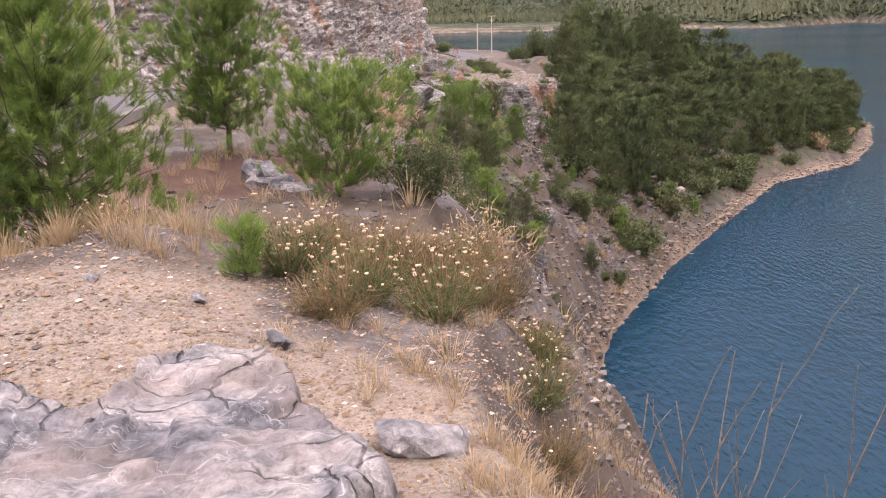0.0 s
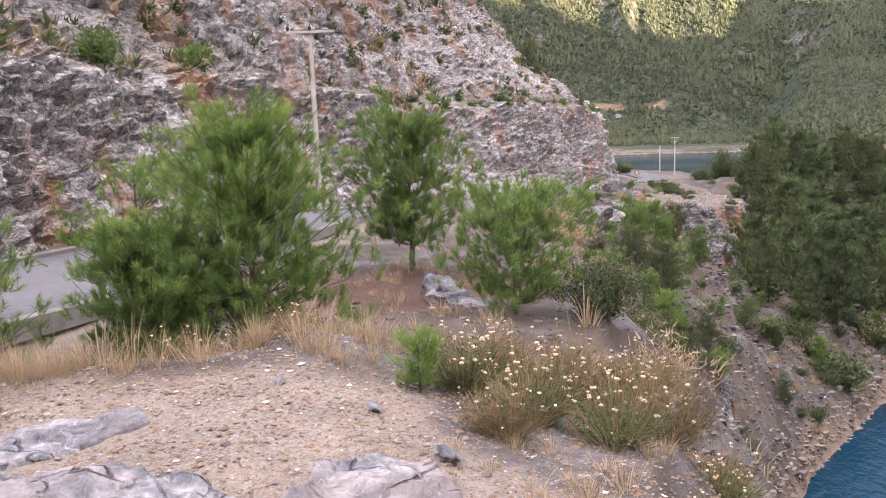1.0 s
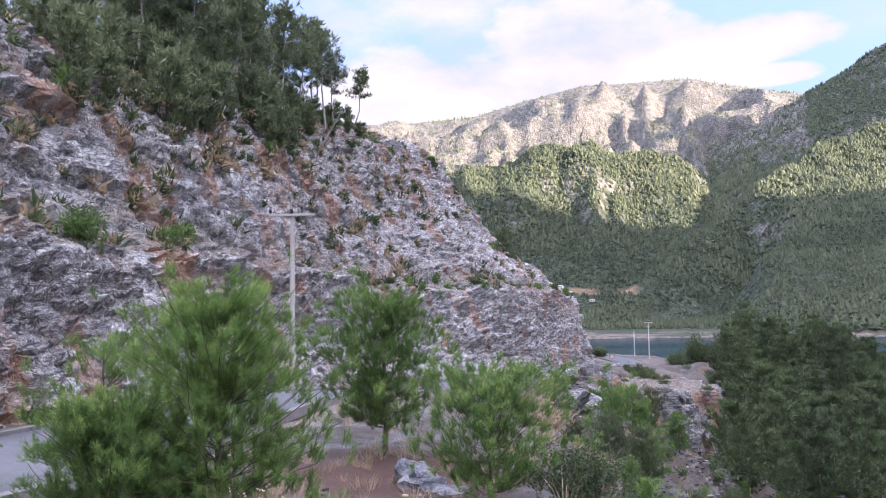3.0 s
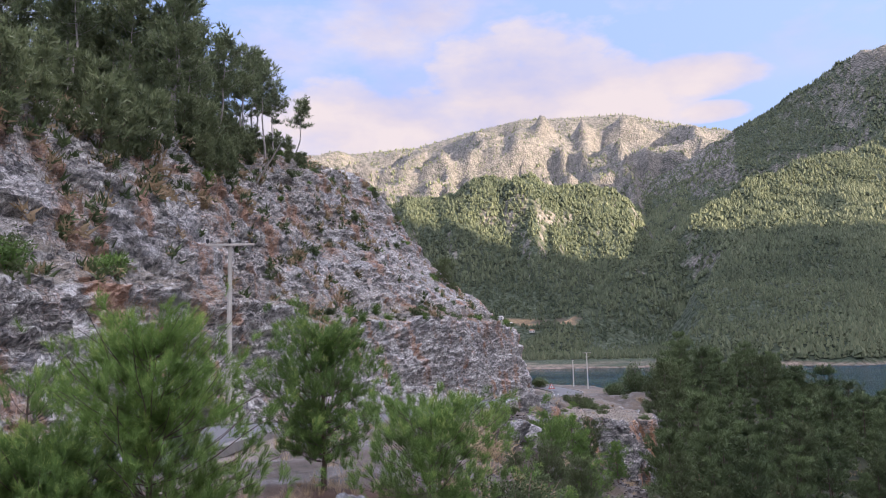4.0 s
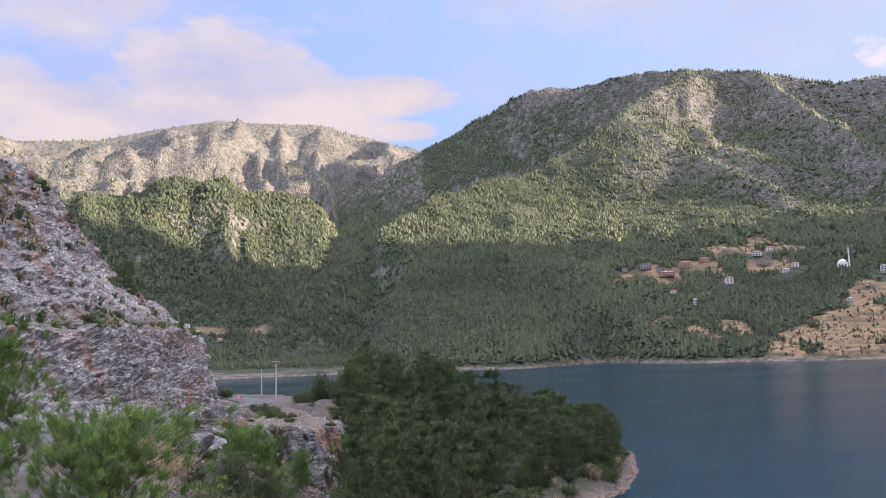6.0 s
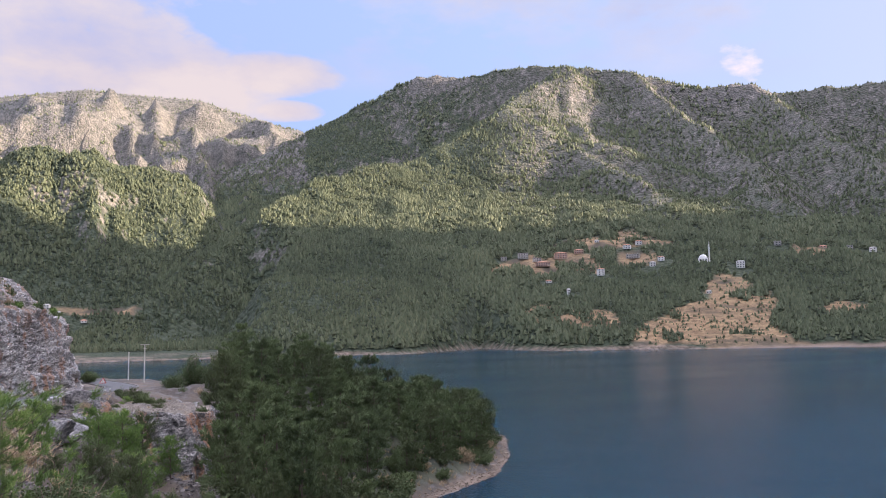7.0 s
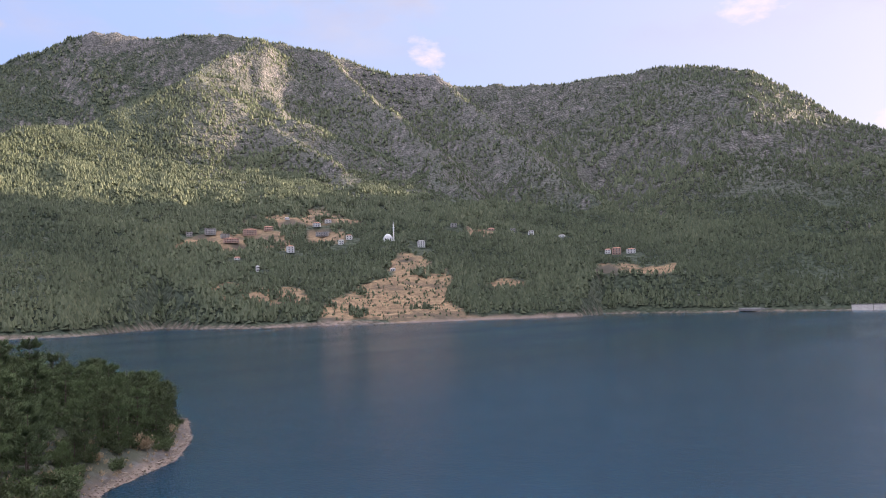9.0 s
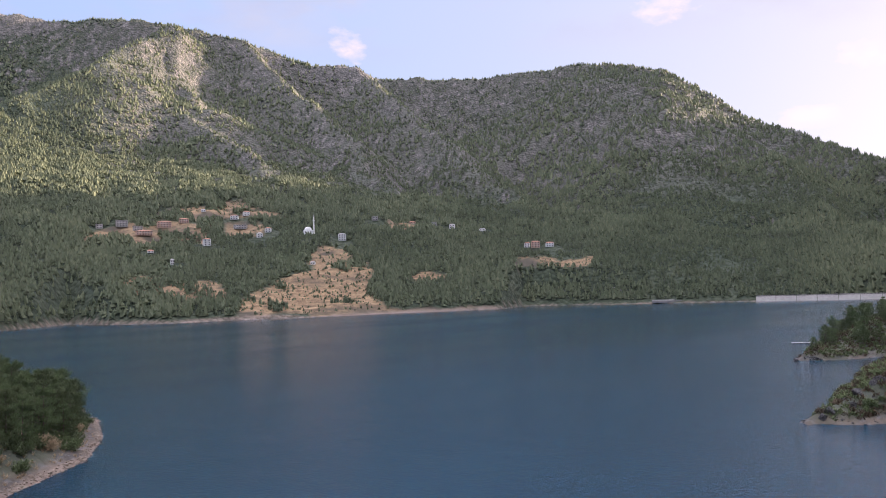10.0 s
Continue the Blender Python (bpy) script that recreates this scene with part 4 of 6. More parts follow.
def blades(rng, at, way, size, count, spread, width, tone, cupped=0.0, brush=0.0):
    """Sprays of thin leaves: from each point, count blades round its way."""
    n = len(at)
    at, way, size, tone = (np.repeat(v, count, axis=0) for v in (at, way, size, tone))
    d = unit(way + spread * rng.normal(size=(n * count, 3)))
    side = unit(np.cross(d, rng.normal(size=(n * count, 3))))
    ln = (size * rng.uniform(0.65, 1.15, n * count))[:, None]
    along_shoot = rng.random(n * count)
    start = at + way * (brush * along_shoot[:, None]) + d * ln * 0.06 + cupped * ln * rng.normal(size=(n * count, 3))
    w = ln * width
    v = np.stack([start - side * w * 0.5, start + side * w * 0.5, start + d * ln], 1)
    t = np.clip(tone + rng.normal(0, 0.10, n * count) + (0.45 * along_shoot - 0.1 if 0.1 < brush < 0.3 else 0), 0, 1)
    return v.reshape(-1, 3), np.arange(3 * n * count).reshape(-1, 3), np.repeat(t, 3)


def pine_parts(seed, high, wide, bare=0.12, whorls=13, limbs=6, shoots=20, count=18, needle=0.12, width=0.05, bark=None, leaf=None, trunk=0.035, spread=0.42, droop=0.0, top=0.55, lean=0.0, crooked=0.05, brush=0.0, loose=0.25, clumps=0, rise0=0.15):
    """A pine as a limbed trunk and a crown: whorls of rising boughs with needle sprays towards their ends."""
    rng = np.random.default_rng(seed)
    bark, leaf = bark or BARK, leaf or NEEDLES
    k = 9
    f = np.linspace(0, 1, k)
    bend = np.cumsum(rng.normal(0, crooked * high / k, (k, 2)), 0)
    axis = np.stack([bend[:, 0] + lean * high * f ** 1.3, bend[:, 1], high * f], -1)
    axis[:2, :2] = 0
    tubes = [tube(axis, trunk * high * (1 - 0.93 * f) + 0.004, 7)]
    at, way, size, tone = [], [], [], []
    for i in range(whorls):
        u = bare + (1 - bare) * (i + rng.uniform(0, 0.8)) / whorls
        base = np.array([np.interp(u, f, axis[:, j]) for j in range(3)])
        v = (u - bare) / (1 - bare)
        shape = (1 - (2 * abs(v - 0.36)) ** 2 * 0.42 if v < 0.36 else 1 - ((v - 0.36) / 0.64) ** 2.2 * (0.45 + top * 0.5))
        for j in range(limbs):
            ang = rng.uniform(0, 2 * math.pi)
            ln = 0.5 * wide * shape * rng.uniform(0.45, 1.25)
            rise = rng.uniform(rise0, rise0 + 0.4) + (0.55 if clumps else 0.6) * v - droop
            out = np.array([math.cos(ang), math.sin(ang), 0])
            q = np.linspace(0, 1, 5)[:, None]
            pts = base + out * ln * q + np.array([0, 0, 1.0]) * ln * (rise * q ** 1.5) + rng.normal(0, 0.03 * ln, (5, 3)) * q
            tubes.append(tube(pts if clumps else pts[::2], trunk * high * (0.13 if clumps else 0.22) * (1 - v * 0.7) * (1 - 0.85 * (q if clumps else q[::2])[:, 0]) + 0.003, 4 if clumps else 3))
            n = max(3, int(shoots * (0.35 + 0.65 * shape)))
            w = rng.uniform(0.16, 1.0, n) ** 0.7
            if clumps:
                pick = rng.integers(0, clumps, n)
                w = (np.array([0.97, 0.75, 0.5, 0.85, 0.3, 0.62, 0.4])[:clumps] + rng.normal(0, 0.06, clumps))[pick]
            spot = np.stack([np.interp(w, q[:, 0], pts[:, c]) for c in range(3)], -1)
            if clumps:
                off = rng.normal(0, 0.17, (clumps, 3)) * ln * np.array([1, 1, 0.5])
                spot = spot + off[pick] * (0.3 + w[:, None]) + rng.normal(0, 0.030, (n, 3))
                shade = rng.uniform(-0.2, 0.2, clumps)[pick]
            else:
                spot = spot + rng.normal(0, 0.10, (n, 3)) * ln * np.array([1, 1, 0.55]) * (0.4 + w[:, None])
            at.append(spot)
            way.append(unit(out * (0.2 + 0.35 * w[:, None]) + np.array([0, 0, 1.0]) * rng.uniform(0.6, 1.3, (n, 1)) + (0.3 if clumps else 0.2) * rng.normal(size=(n, 3))))
            size.append(needle * rng.uniform(0.8, 1.25, n))
            # tone paints crown shade: dark inside and low, light at tips and top
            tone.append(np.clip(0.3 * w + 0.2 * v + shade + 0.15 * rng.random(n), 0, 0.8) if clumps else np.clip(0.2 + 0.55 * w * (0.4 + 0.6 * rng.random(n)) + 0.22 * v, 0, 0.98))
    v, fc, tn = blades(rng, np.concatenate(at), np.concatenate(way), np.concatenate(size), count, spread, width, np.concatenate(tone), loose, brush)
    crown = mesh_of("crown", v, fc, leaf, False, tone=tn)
    return tubes_mesh("trunk", tubes, bark), crown


def plant_pine(name, parts, m, label, category="pine tree", group=""):
    ob = thing(name, label, category, m, group)
    for part_name, me in zip(("trunk", "crown"), parts):
        part(part_name, me, ob)
    return ob


def shrub_parts(seed, high, wide, stems=26, shoots=16, count=14, leaf_size=0.07, width=0.32, leaf=None, spread=0.8, bark=None):
    rng = np.random.default_rng(seed)
    tubes, at, way, tone = [], [], [], []
    for i in range(stems):
        ang, out = rng.uniform(0, 2 * math.pi), math.sqrt(rng.random())
        tip = np.array([math.cos(ang) * out * wide / 2, math.sin(ang) * out * wide / 2, high * (1 - 0.55 * out ** 2) * rng.uniform(0.7, 1.08)])
        q = np.linspace(0, 1, 4)[:, None]
        pts = tip * np.array([1, 1, 0]) * q ** 1.2 + np.array([0, 0, tip[2]]) * q ** 0.8 + rng.normal(0, 0.03 * wide, (4, 3)) * q
        pts[0, 2] = -0.05
        tubes.append(tube(pts[::3], 0.012 * high * (1 - 0.7 * q[::3, 0]) + 0.002, 3))
        w = rng.uniform(0.3, 1.02, shoots)
        spot = np.stack([np.interp(w, q[:, 0], pts[:, c]) for c in range(3)], -1) + rng.normal(0, 0.09 * wide, (shoots, 3)) * np.array([1, 1, 0.6])
        spot[:, 2] = np.maximum(spot[:, 2], 0.02)
        at.append(spot)
        way.append(unit(np.array([math.cos(ang), math.sin(ang), 0.9]) + 0.5 * rng.normal(size=(shoots, 3))))
        # inner and lower sprays get a darker tone, as painted shade
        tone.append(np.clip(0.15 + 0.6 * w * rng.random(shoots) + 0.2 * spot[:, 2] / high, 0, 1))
    at = np.concatenate(at)
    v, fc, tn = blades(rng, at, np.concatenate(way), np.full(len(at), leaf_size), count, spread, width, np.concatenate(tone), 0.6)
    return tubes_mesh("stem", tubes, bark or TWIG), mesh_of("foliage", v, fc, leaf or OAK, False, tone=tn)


def plant_shrub(name, parts, m, label, category="shrub", group=""):
    ob = thing(name, label, category, m, group)
    for part_name, me in zip(("stem", "foliage"), parts):
        part(part_name, me, ob)
    return ob


TABLE_X, TABLE_Y = np.arange(-30, 112, 0.5), np.arange(-5, 232, 0.5)
TABLE = near_height(*[v.ravel() for v in np.meshgrid(TABLE_X, TABLE_Y)]).reshape(len(TABLE_Y), len(TABLE_X))


def ground_z(x, y):
    """The ground's height at one spot, from a table where the land is smooth enough."""
    if math.hypot(x, y) < 14:
        return float(near_height(np.array([x]), np.array([y]))[0])
    if -30 < x < 111 and -5 < y < 231:
        u, v = (x + 30) / 0.5, (y + 5) / 0.5
        i, j = int(v), int(u)
        a, b = v - i, u - j
        return float((TABLE[i, j] * (1 - b) + TABLE[i, j + 1] * b) * (1 - a) + (TABLE[i + 1, j] * (1 - b) + TABLE[i + 1, j + 1] * b) * a)
    turn = math.degrees(math.atan2(x, y))
    if -50 < turn < 91:
        return float(from_ground(np.array([math.hypot(x, y)]), np.array([turn]), "z")[0])
    return float(land_height([x], [y])[0])


def on_land(x, y, sink=0.05, turn=0.0, s=1.0):
    z = ground_z(x, y)
    return Matrix.Translation((x, y, z - sink)) @ Matrix.Rotation(turn, 4, "Z") @ Matrix.Scale(s, 4)


# the young pines beside the lookout
YOUNG = "young pines by the lookout"
SHOOTS = dict(spread=0.5, width=0.05, brush=0.125, loose=0.012, clumps=6, rise0=0.08)
plant_pine("pine_tree", pine_parts(3, 2.62, 2.25, 0.04, 21, 9, 24, 50, 0.085, trunk=0.018, **SHOOTS), on_land(-3.70, 7.9, 0.1), "bushy young pine with bright green upright needle shoots", group=YOUNG)
plant_pine("pine_tree", pine_parts(8, 1.7, 1.6, 0.02, 16, 8, 26, 50, 0.085, trunk=0.02, **SHOOTS), on_land(-4.45, 7.2, 0.1), "low broad young pine with dense light green shoots", group=YOUNG)
plant_pine("pine_tree", pine_parts(9, 2.4, 1.7, 0.08, 10, 5, 22, 38, 0.085, trunk=0.018, **SHOOTS), on_land(-5.75, 9.0, 0.1), "thin young pine with a browning upper shoot", group=YOUNG)
plant_pine("pine_tree", pine_parts(12, 3.0, 2.7, 0.2, 16, 9, 30, 40, 0.10, trunk=0.020, lean=-0.02, **SHOOTS), on_land(-3.75, 15.4, 0.1), "round-topped young pine with a bare dark stem on red litter", group=YOUNG)
plant_pine("pine_tree", pine_parts(15, 1.7, 2.4, 0.12, 11, 8, 28, 42, 0.095, trunk=0.016, **SHOOTS), on_land(-1.25, 11.6, 0.1), "low spreading young pine with a thin dark stem", group=YOUNG)
plant_pine("pine_tree", pine_parts(19, 1.6, 1.6, 0.02, 9, 6, 22, 38, 0.085, trunk=0.018, **SHOOTS), on_land(-5.75, 5.9, 0.1), "low young pine bush at the platform's edge", group=YOUNG)
plant_pine("pine_tree", pine_parts(21, 0.42, 0.30, 0.05, 8, 5, 7, 20, 0.07, 0.06, trunk=0.02, brush=0.06, loose=0.03), on_land(-1.28, 5.35, 0.03), "knee-high pine seedling among dry grass", group=YOUNG)
bush = shrub_parts(31, 1.1, 1.5, 34, 18, 12, 0.055, 0.5, OAK)
plant_shrub("laurel_shrub", bush, on_land(0.05, 12.0, 0.1), "grey-green broad-leaved shrub on the brink")
copy_thing(bpy.data.objects["laurel_shrub"], on_land(0.5, 14.5, 0.2, 2.0, 0.9))
copy_thing(bpy.data.objects["laurel_shrub"], on_land(-9.6, 20.5, 0.1, 1.0, 0.7))


def make_slope_plants():
    """Pines and shrubs that cling to the steep bank over the water."""
    rng = random.Random(5)
    pines = [pine_parts(40 + k, 3.6, 2.9, 0.06, 10, 6, 12, 14, 0.24, 0.12, leaf=NEEDLES if k else DARK_NEEDLES, trunk=0.02) for k in range(3)]
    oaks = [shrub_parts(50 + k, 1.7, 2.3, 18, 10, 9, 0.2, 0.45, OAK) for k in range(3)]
    brush = [shrub_parts(60 + k, 0.8, 1.3, 16, 7, 8, 0.15, 0.2, leaf, 0.6) for k, leaf in enumerate((DRY, OAK, DRY))]
    kinds = [("pine_tree", plant_pine, pines, "small slanting pine rooted in the steep rocky bank", "pine tree", "pines on the bank"),
             ("evergreen_oak_bush", plant_shrub, oaks, "dark evergreen oak bush on the rocky bank", "shrub", "oak bushes on the bank"),
             ("dry_scrub", plant_shrub, brush, "straw-coloured dry scrub on the stony bank", "shrub", "scrub on the bank")]
    protos = {}

    def put(kind, x, y, s):
        name, make, meshes, label, category, group = kinds[kind]
        k = rng.randrange(len(meshes))
        m = on_land(x, y, 0.15, rng.uniform(0, 6.28), s)
        if (kind, k) in protos:
            ob = copy_thing(protos[kind, k], Matrix.LocRotScale(m.translation, m.to_quaternion(), None))
            ob.scale = (s, s, s * rng.uniform(0.85, 1.15))
        else:
            protos[kind, k] = make(name, meshes[k], Matrix.LocRotScale(m.translation, m.to_quaternion(), None), label, category, group)

    for x, y, s in ((4.3, 64.5, 1.15), (5.3, 59.5, 1.0), (8.4, 69.5, 0.85), (0.3, 40, 0.85), (1.9, 49.5, 1.0), (4.2, 55.9, 1.05), (3.9, 47.4, 0.9), (7.2, 55.4, 0.75), (5.0, 47.5, 0.8), (12.0, 68.5, 0.7), (3.5, 66.0, 0.9), (1.2, 29.0, 0.6), (2.6, 36.5, 0.7), (14.1, 63.2, 0.5), (-1.2, 46, 0.8), (6.5, 72, 0.9), (2.4, 58, 0.8)):
        put(0, x, y, s)
    n = 0
    while n < 290:
        y = 9 + 141 * rng.random() ** 1.25
        x = rng.uniform(-3, 20) + max(0, (y - 60)) * rng.uniform(0, 0.62)
        if not inside([x], [y], SHORE)[0] or inside([x], [y], SHELF)[0] and rng.random() < 0.8:
            continue
        z = ground_z(x, y)
        if z < 1.8 or along([x], [y], ROAD)[0][0] < 4.5 or (y < 62 and x > 0.19 * y):
            continue
        dense = rng.random() if y > 24 else 1.0
        if dense < 0.14:
            put(0, x, y, rng.uniform(0.35, 0.8))
        elif dense < 0.55:
            put(1, x, y, rng.uniform(0.35, 0.95))
        else:
            put(2, x, y, rng.uniform(0.6, 1.2))
        n += 1


make_slope_plants()


def make_cape_wood():
    """The wood that covers the cape."""
    rng = random.Random(11)
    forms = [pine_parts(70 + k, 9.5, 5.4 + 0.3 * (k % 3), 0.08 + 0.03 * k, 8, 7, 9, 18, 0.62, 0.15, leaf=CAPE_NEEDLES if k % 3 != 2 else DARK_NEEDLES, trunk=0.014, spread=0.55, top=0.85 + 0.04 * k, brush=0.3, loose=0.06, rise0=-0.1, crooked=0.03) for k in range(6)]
    protos = []
    for k, f in enumerate(forms):
        protos.append(None)
    chance = np.random.default_rng(12)
    x, y = chance.uniform(8, 96, 9000), chance.uniform(78, 200, 9000)
    ds, free = along(x, y, SHORE)[0], chance.random((3, 9000))
    ok = inside(x, y, SHORE) & ~inside(x, y, SHELF) & (ds > 4.5 + np.where(x < 60, 4, 0) * free[0]) & (x > (0.168 + 0.03 * free[1]) * y) & (x - 0.22 * (y - 84) > 7 + 5 * free[2])
    spots = []
    for a, b in zip(x[ok].tolist(), y[ok].tolist()):
        if len(spots) < 280 and all((a - c) ** 2 + (b - d) ** 2 > 13.0 for c, d in spots):
            spots.append((a, b))
    for x, y in spots:
        k = rng.randrange(len(forms))
        ds = along([x], [y], SHORE)[0][0]
        s = rng.uniform(0.55, 1.2) * min(1.0, 0.78 + ds * 0.02)
        m = on_land(x, y, 0.3, rng.uniform(0, 6.28))
        if protos[k] is None:
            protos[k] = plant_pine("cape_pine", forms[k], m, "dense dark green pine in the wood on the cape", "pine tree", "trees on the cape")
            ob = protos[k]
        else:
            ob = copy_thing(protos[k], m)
        ob.scale = (s * rng.uniform(0.75, 1.05), s * rng.uniform(0.75, 1.05), s)
    # pines on the headland across the inlet
    n = 0
    while n < 46:
        x, y = rng.uniform(272, 345), rng.uniform(14, 62)
        z = ground_z(x, y)
        if z < 3.0 or z > 24:
            continue
        ob = copy_thing(protos[rng.randrange(len(forms))], Matrix.Translation((x, y, z - 0.3)) @ Matrix.Rotation(rng.uniform(0, 6.28), 4, "Z"))
        ob["group"], ob["label"] = "pines on the headland", "dark green pine on the headland across the inlet"
        s = rng.uniform(0.45, 0.85)
        ob.scale = (s, s, s)
        n += 1
    # low maquis between the trees and the strand
    low = [shrub_parts(90 + k, 1.6, 2.6, 14, 8, 8, 0.38, 0.4, (OAK, DRY, DARK_NEEDLES)[k], 0.8) for k in range(3)]
    made = [None] * 3
    n = 0
    while n < 215:
        x, y = rng.uniform(14, 96), rng.uniform(70, 182)
        if not inside([x], [y], SHORE)[0] or inside([x], [y], SHELF)[0]:
            continue
        ds = along([x], [y], SHORE)[0][0]
        if ds < 1.6 or ds > 18:
            continue
        k = rng.choice((0, 2, 0, 2, 1))
        m = on_land(x, y, 0.1, rng.uniform(0, 6.28))
        if made[k] is None:
            ob = made[k] = plant_shrub("maquis_bush", low[k], m, "low maquis bush above the pale strand", "shrub", "maquis on the cape")
        else:
            ob = copy_thing(made[k], m)
        s = rng.uniform(0.7, 1.6)
        ob.scale = (s, s, s)
        n += 1
    n = 0
    while n < 85:
        x, y = (rng.uniform(156, 200), rng.uniform(8, 34)) if n < 55 else (rng.uniform(268, 330), rng.uniform(18, 62))
        z = ground_z(x, y)
        if z < 1.4:
            continue
        ob = copy_thing(made[rng.choice((0, 2, 0, 0))], Matrix.Translation((x, y, z - 0.1)) @ Matrix.Rotation(rng.uniform(0, 6.28), 4, "Z"))
        ob["group"], ob["label"] = "scrub on the headlands", "low dark green scrub on the rocky headland"
        s = rng.uniform(0.5, 1.2)
        ob.scale = (s, s, s * 0.8)
        n += 1


make_cape_wood()
plant_shrub("round_bush", shrub_parts(161, 3.0, 3.6, 30, 14, 9, 0.35, 0.4, OAK), on_land(5.6, 190, 0.1), "round dark green bush beside the far bend")
plant_shrub("round_bush", shrub_parts(162, 6.5, 7.0, 40, 16, 9, 0.5, 0.4, OAK), on_land(24.5, 168, 0.2), "broad dark evergreen tree beyond the road's bend")
plant_shrub("round_bush", shrub_parts(163, 3.2, 4.5, 30, 14, 9, 0.35, 0.4, OAK), on_land(19.5, 160, 0.2), "spreading green bush at the brink of the bend")


def cliff_point(t, s):
    """A spot on the road cut: t up the face, s along it (0 to 1)."""
    i = min(len(CX) - 1, max(0, int(np.argmin(np.abs(CP[:, 0] - t)))))
    j = min(CX.shape[1] - 1, int(np.searchsorted(CS, s)))
    return CX[i, j], CY[i, j], CZ[i, j]


def make_cliff_plants():
    rng = random.Random(21)
    tall = [pine_parts(110 + k, 12.5, 5.0, 0.42 + 0.05 * k, 8, 4, 8, 11, 0.6, 0.26, PALE_BARK, HILL_NEEDLES, trunk=0.013, spread=0.7, top=0.2, crooked=0.10, lean=0.05 * (k - 1)) for k in range(4)]
    wood = [pine_parts(120 + k, 6.5, 4.4, 0.08, 9, 4, 6, 9, 0.75, 0.32, leaf=HILL_NEEDLES, trunk=0.016, spread=0.6) for k in range(3)]
    bits = [shrub_parts(130 + k, 1.1, 1.5, 12, 8, 8, 0.22, 0.34, (OAK, NEEDLES, DRY)[k], 0.7) for k in range(3)]
    made = {}

    def put(kind, k, meshes, at, s, name, label, category, group, maker):
        m = Matrix.Translation((at[0], at[1], at[2] - 0.25 * s)) @ Matrix.Rotation(rng.uniform(0, 6.28), 4, "Z")
        if (kind, k) in made:
            ob = copy_thing(made[kind, k], m)
        else:
            ob = made[kind, k] = maker(name, meshes[k], m, label, category, group)
        ob.scale = (s, s, s)

    # the stand of tall thin pines on the hill's shoulder, and the wood behind it
    n = 0
    while n < 54:
        at = cliff_point(rng.uniform(0.30, 0.80), rng.uniform(0.38, 0.66))
        if at[1] > 112 or at[2] < brow(at[1]) - 0.5 or at[2] > brow(at[1]) + 6:
            continue
        n += 1
        put("tall", rng.randrange(4), tall, at, rng.uniform(0.7, 1.15), "tall_pine", "tall thin pine with a pale bare stem on the hilltop", "pine tree", "tall pines on the hill", plant_pine)
    n = 0
    while n < 250:
        at = cliff_point(rng.uniform(0.28, 0.80), rng.uniform(0.28, 0.64))
        if at[1] > 120 or at[2] < brow(at[1]) - (4.0 if at[1] < 75 else 1.5):
            continue
        n += 1
        put("wood", rng.randrange(3), wood, at, rng.uniform(0.25, 0.75), "hill_pine", "dark pine in the wood on the hill", "pine tree", "wood on the hill", plant_pine)
    # bushes along the bench and scattered on the upper face
    for n in range(66):
        at = cliff_point(rng.uniform(0.20, 0.245), rng.uniform(0.24, 0.80))
        put("bit", rng.randrange(2), bits, at, rng.uniform(0.55, 1.25), "ledge_bush", "green bush on a ledge of the road cut", "shrub", "bushes on the cliff", plant_shrub)
    for n in range(200):
        at = cliff_point(0.27 + 0.40 * rng.random() ** 0.7, rng.uniform(0.22, 0.80))
        put("bit", rng.randrange(3), bits, at, rng.uniform(0.35, 1.25), "ledge_bush", "green bush on a ledge of the road cut", "shrub", "bushes on the cliff", plant_shrub)
    for n in range(30):
        at = cliff_point(rng.uniform(0.0, 0.012), rng.uniform(0.27, 0.50))
        put("bit", rng.randrange(2), bits, at, rng.uniform(0.5, 1.0), "ledge_bush", "green bush at the foot of the road cut", "shrub", "bushes on the cliff", plant_shrub)


make_cliff_plants()
edge_pine = pine_parts(141, 6.6, 4.6, 0.06, 10, 7, 9, 14, 0.4, 0.18, leaf=DARK_NEEDLES, trunk=0.016, spread=0.6, top=0.95, brush=0.25, rise0=-0.05)
for x, y, z, s in ((-12.6, 146.5, 36.6, 0.95), (-11.2, 148.5, 34.0, 0.7), (-23.4, 159.5, 50.6, 0.45), (-27.0, 154.0, 55.2, 0.5)):
    m = Matrix.Translation((x, y, z - 0.4)) @ Matrix.Rotation(x, 4, "Z")
    ob = copy_thing(bpy.data.objects["edge_pine"], m) if "edge_pine" in bpy.data.objects else plant_pine("edge_pine", edge_pine, m, "bushy dark pine rooted in the edge of the cliff", "pine tree", "pines on the cliff's edge")
    ob.scale = (s, s, s)


def leaning_trunk():
    """The bare dead pine that leans out of the slope below the wood."""
    ob = thing("dead_tree", "bare pale dead trunk leaning out of the slope", "dead tree", pose(-26.6, 79.0, 43.6))
    stem = [(0, 0, -0.5), (0.6, 0, 0.8), (1.5, 0.1, 2.3), (2.3, 0.1, 3.6), (2.9, 0.2, 4.7)]
    part("trunk", cone_tube(stem, [0.12, 0.11, 0.09, 0.07, 0.03], PALE_BARK, "trunk", 7), ob)
    for a, b in (((1.5, 0.1, 2.3), (1.3, 0.5, 3.3)), ((2.3, 0.1, 3.6), (3.1, -0.2, 4.0)), ((1.0, 0.05, 1.5), (1.9, -0.3, 1.8))):
        part("branch", cone_tube([a, tuple((p + q) / 2 + 0.05 for p, q in zip(a, b)), b], [0.05, 0.035, 0.012], PALE_BARK, "branch", 5), ob)


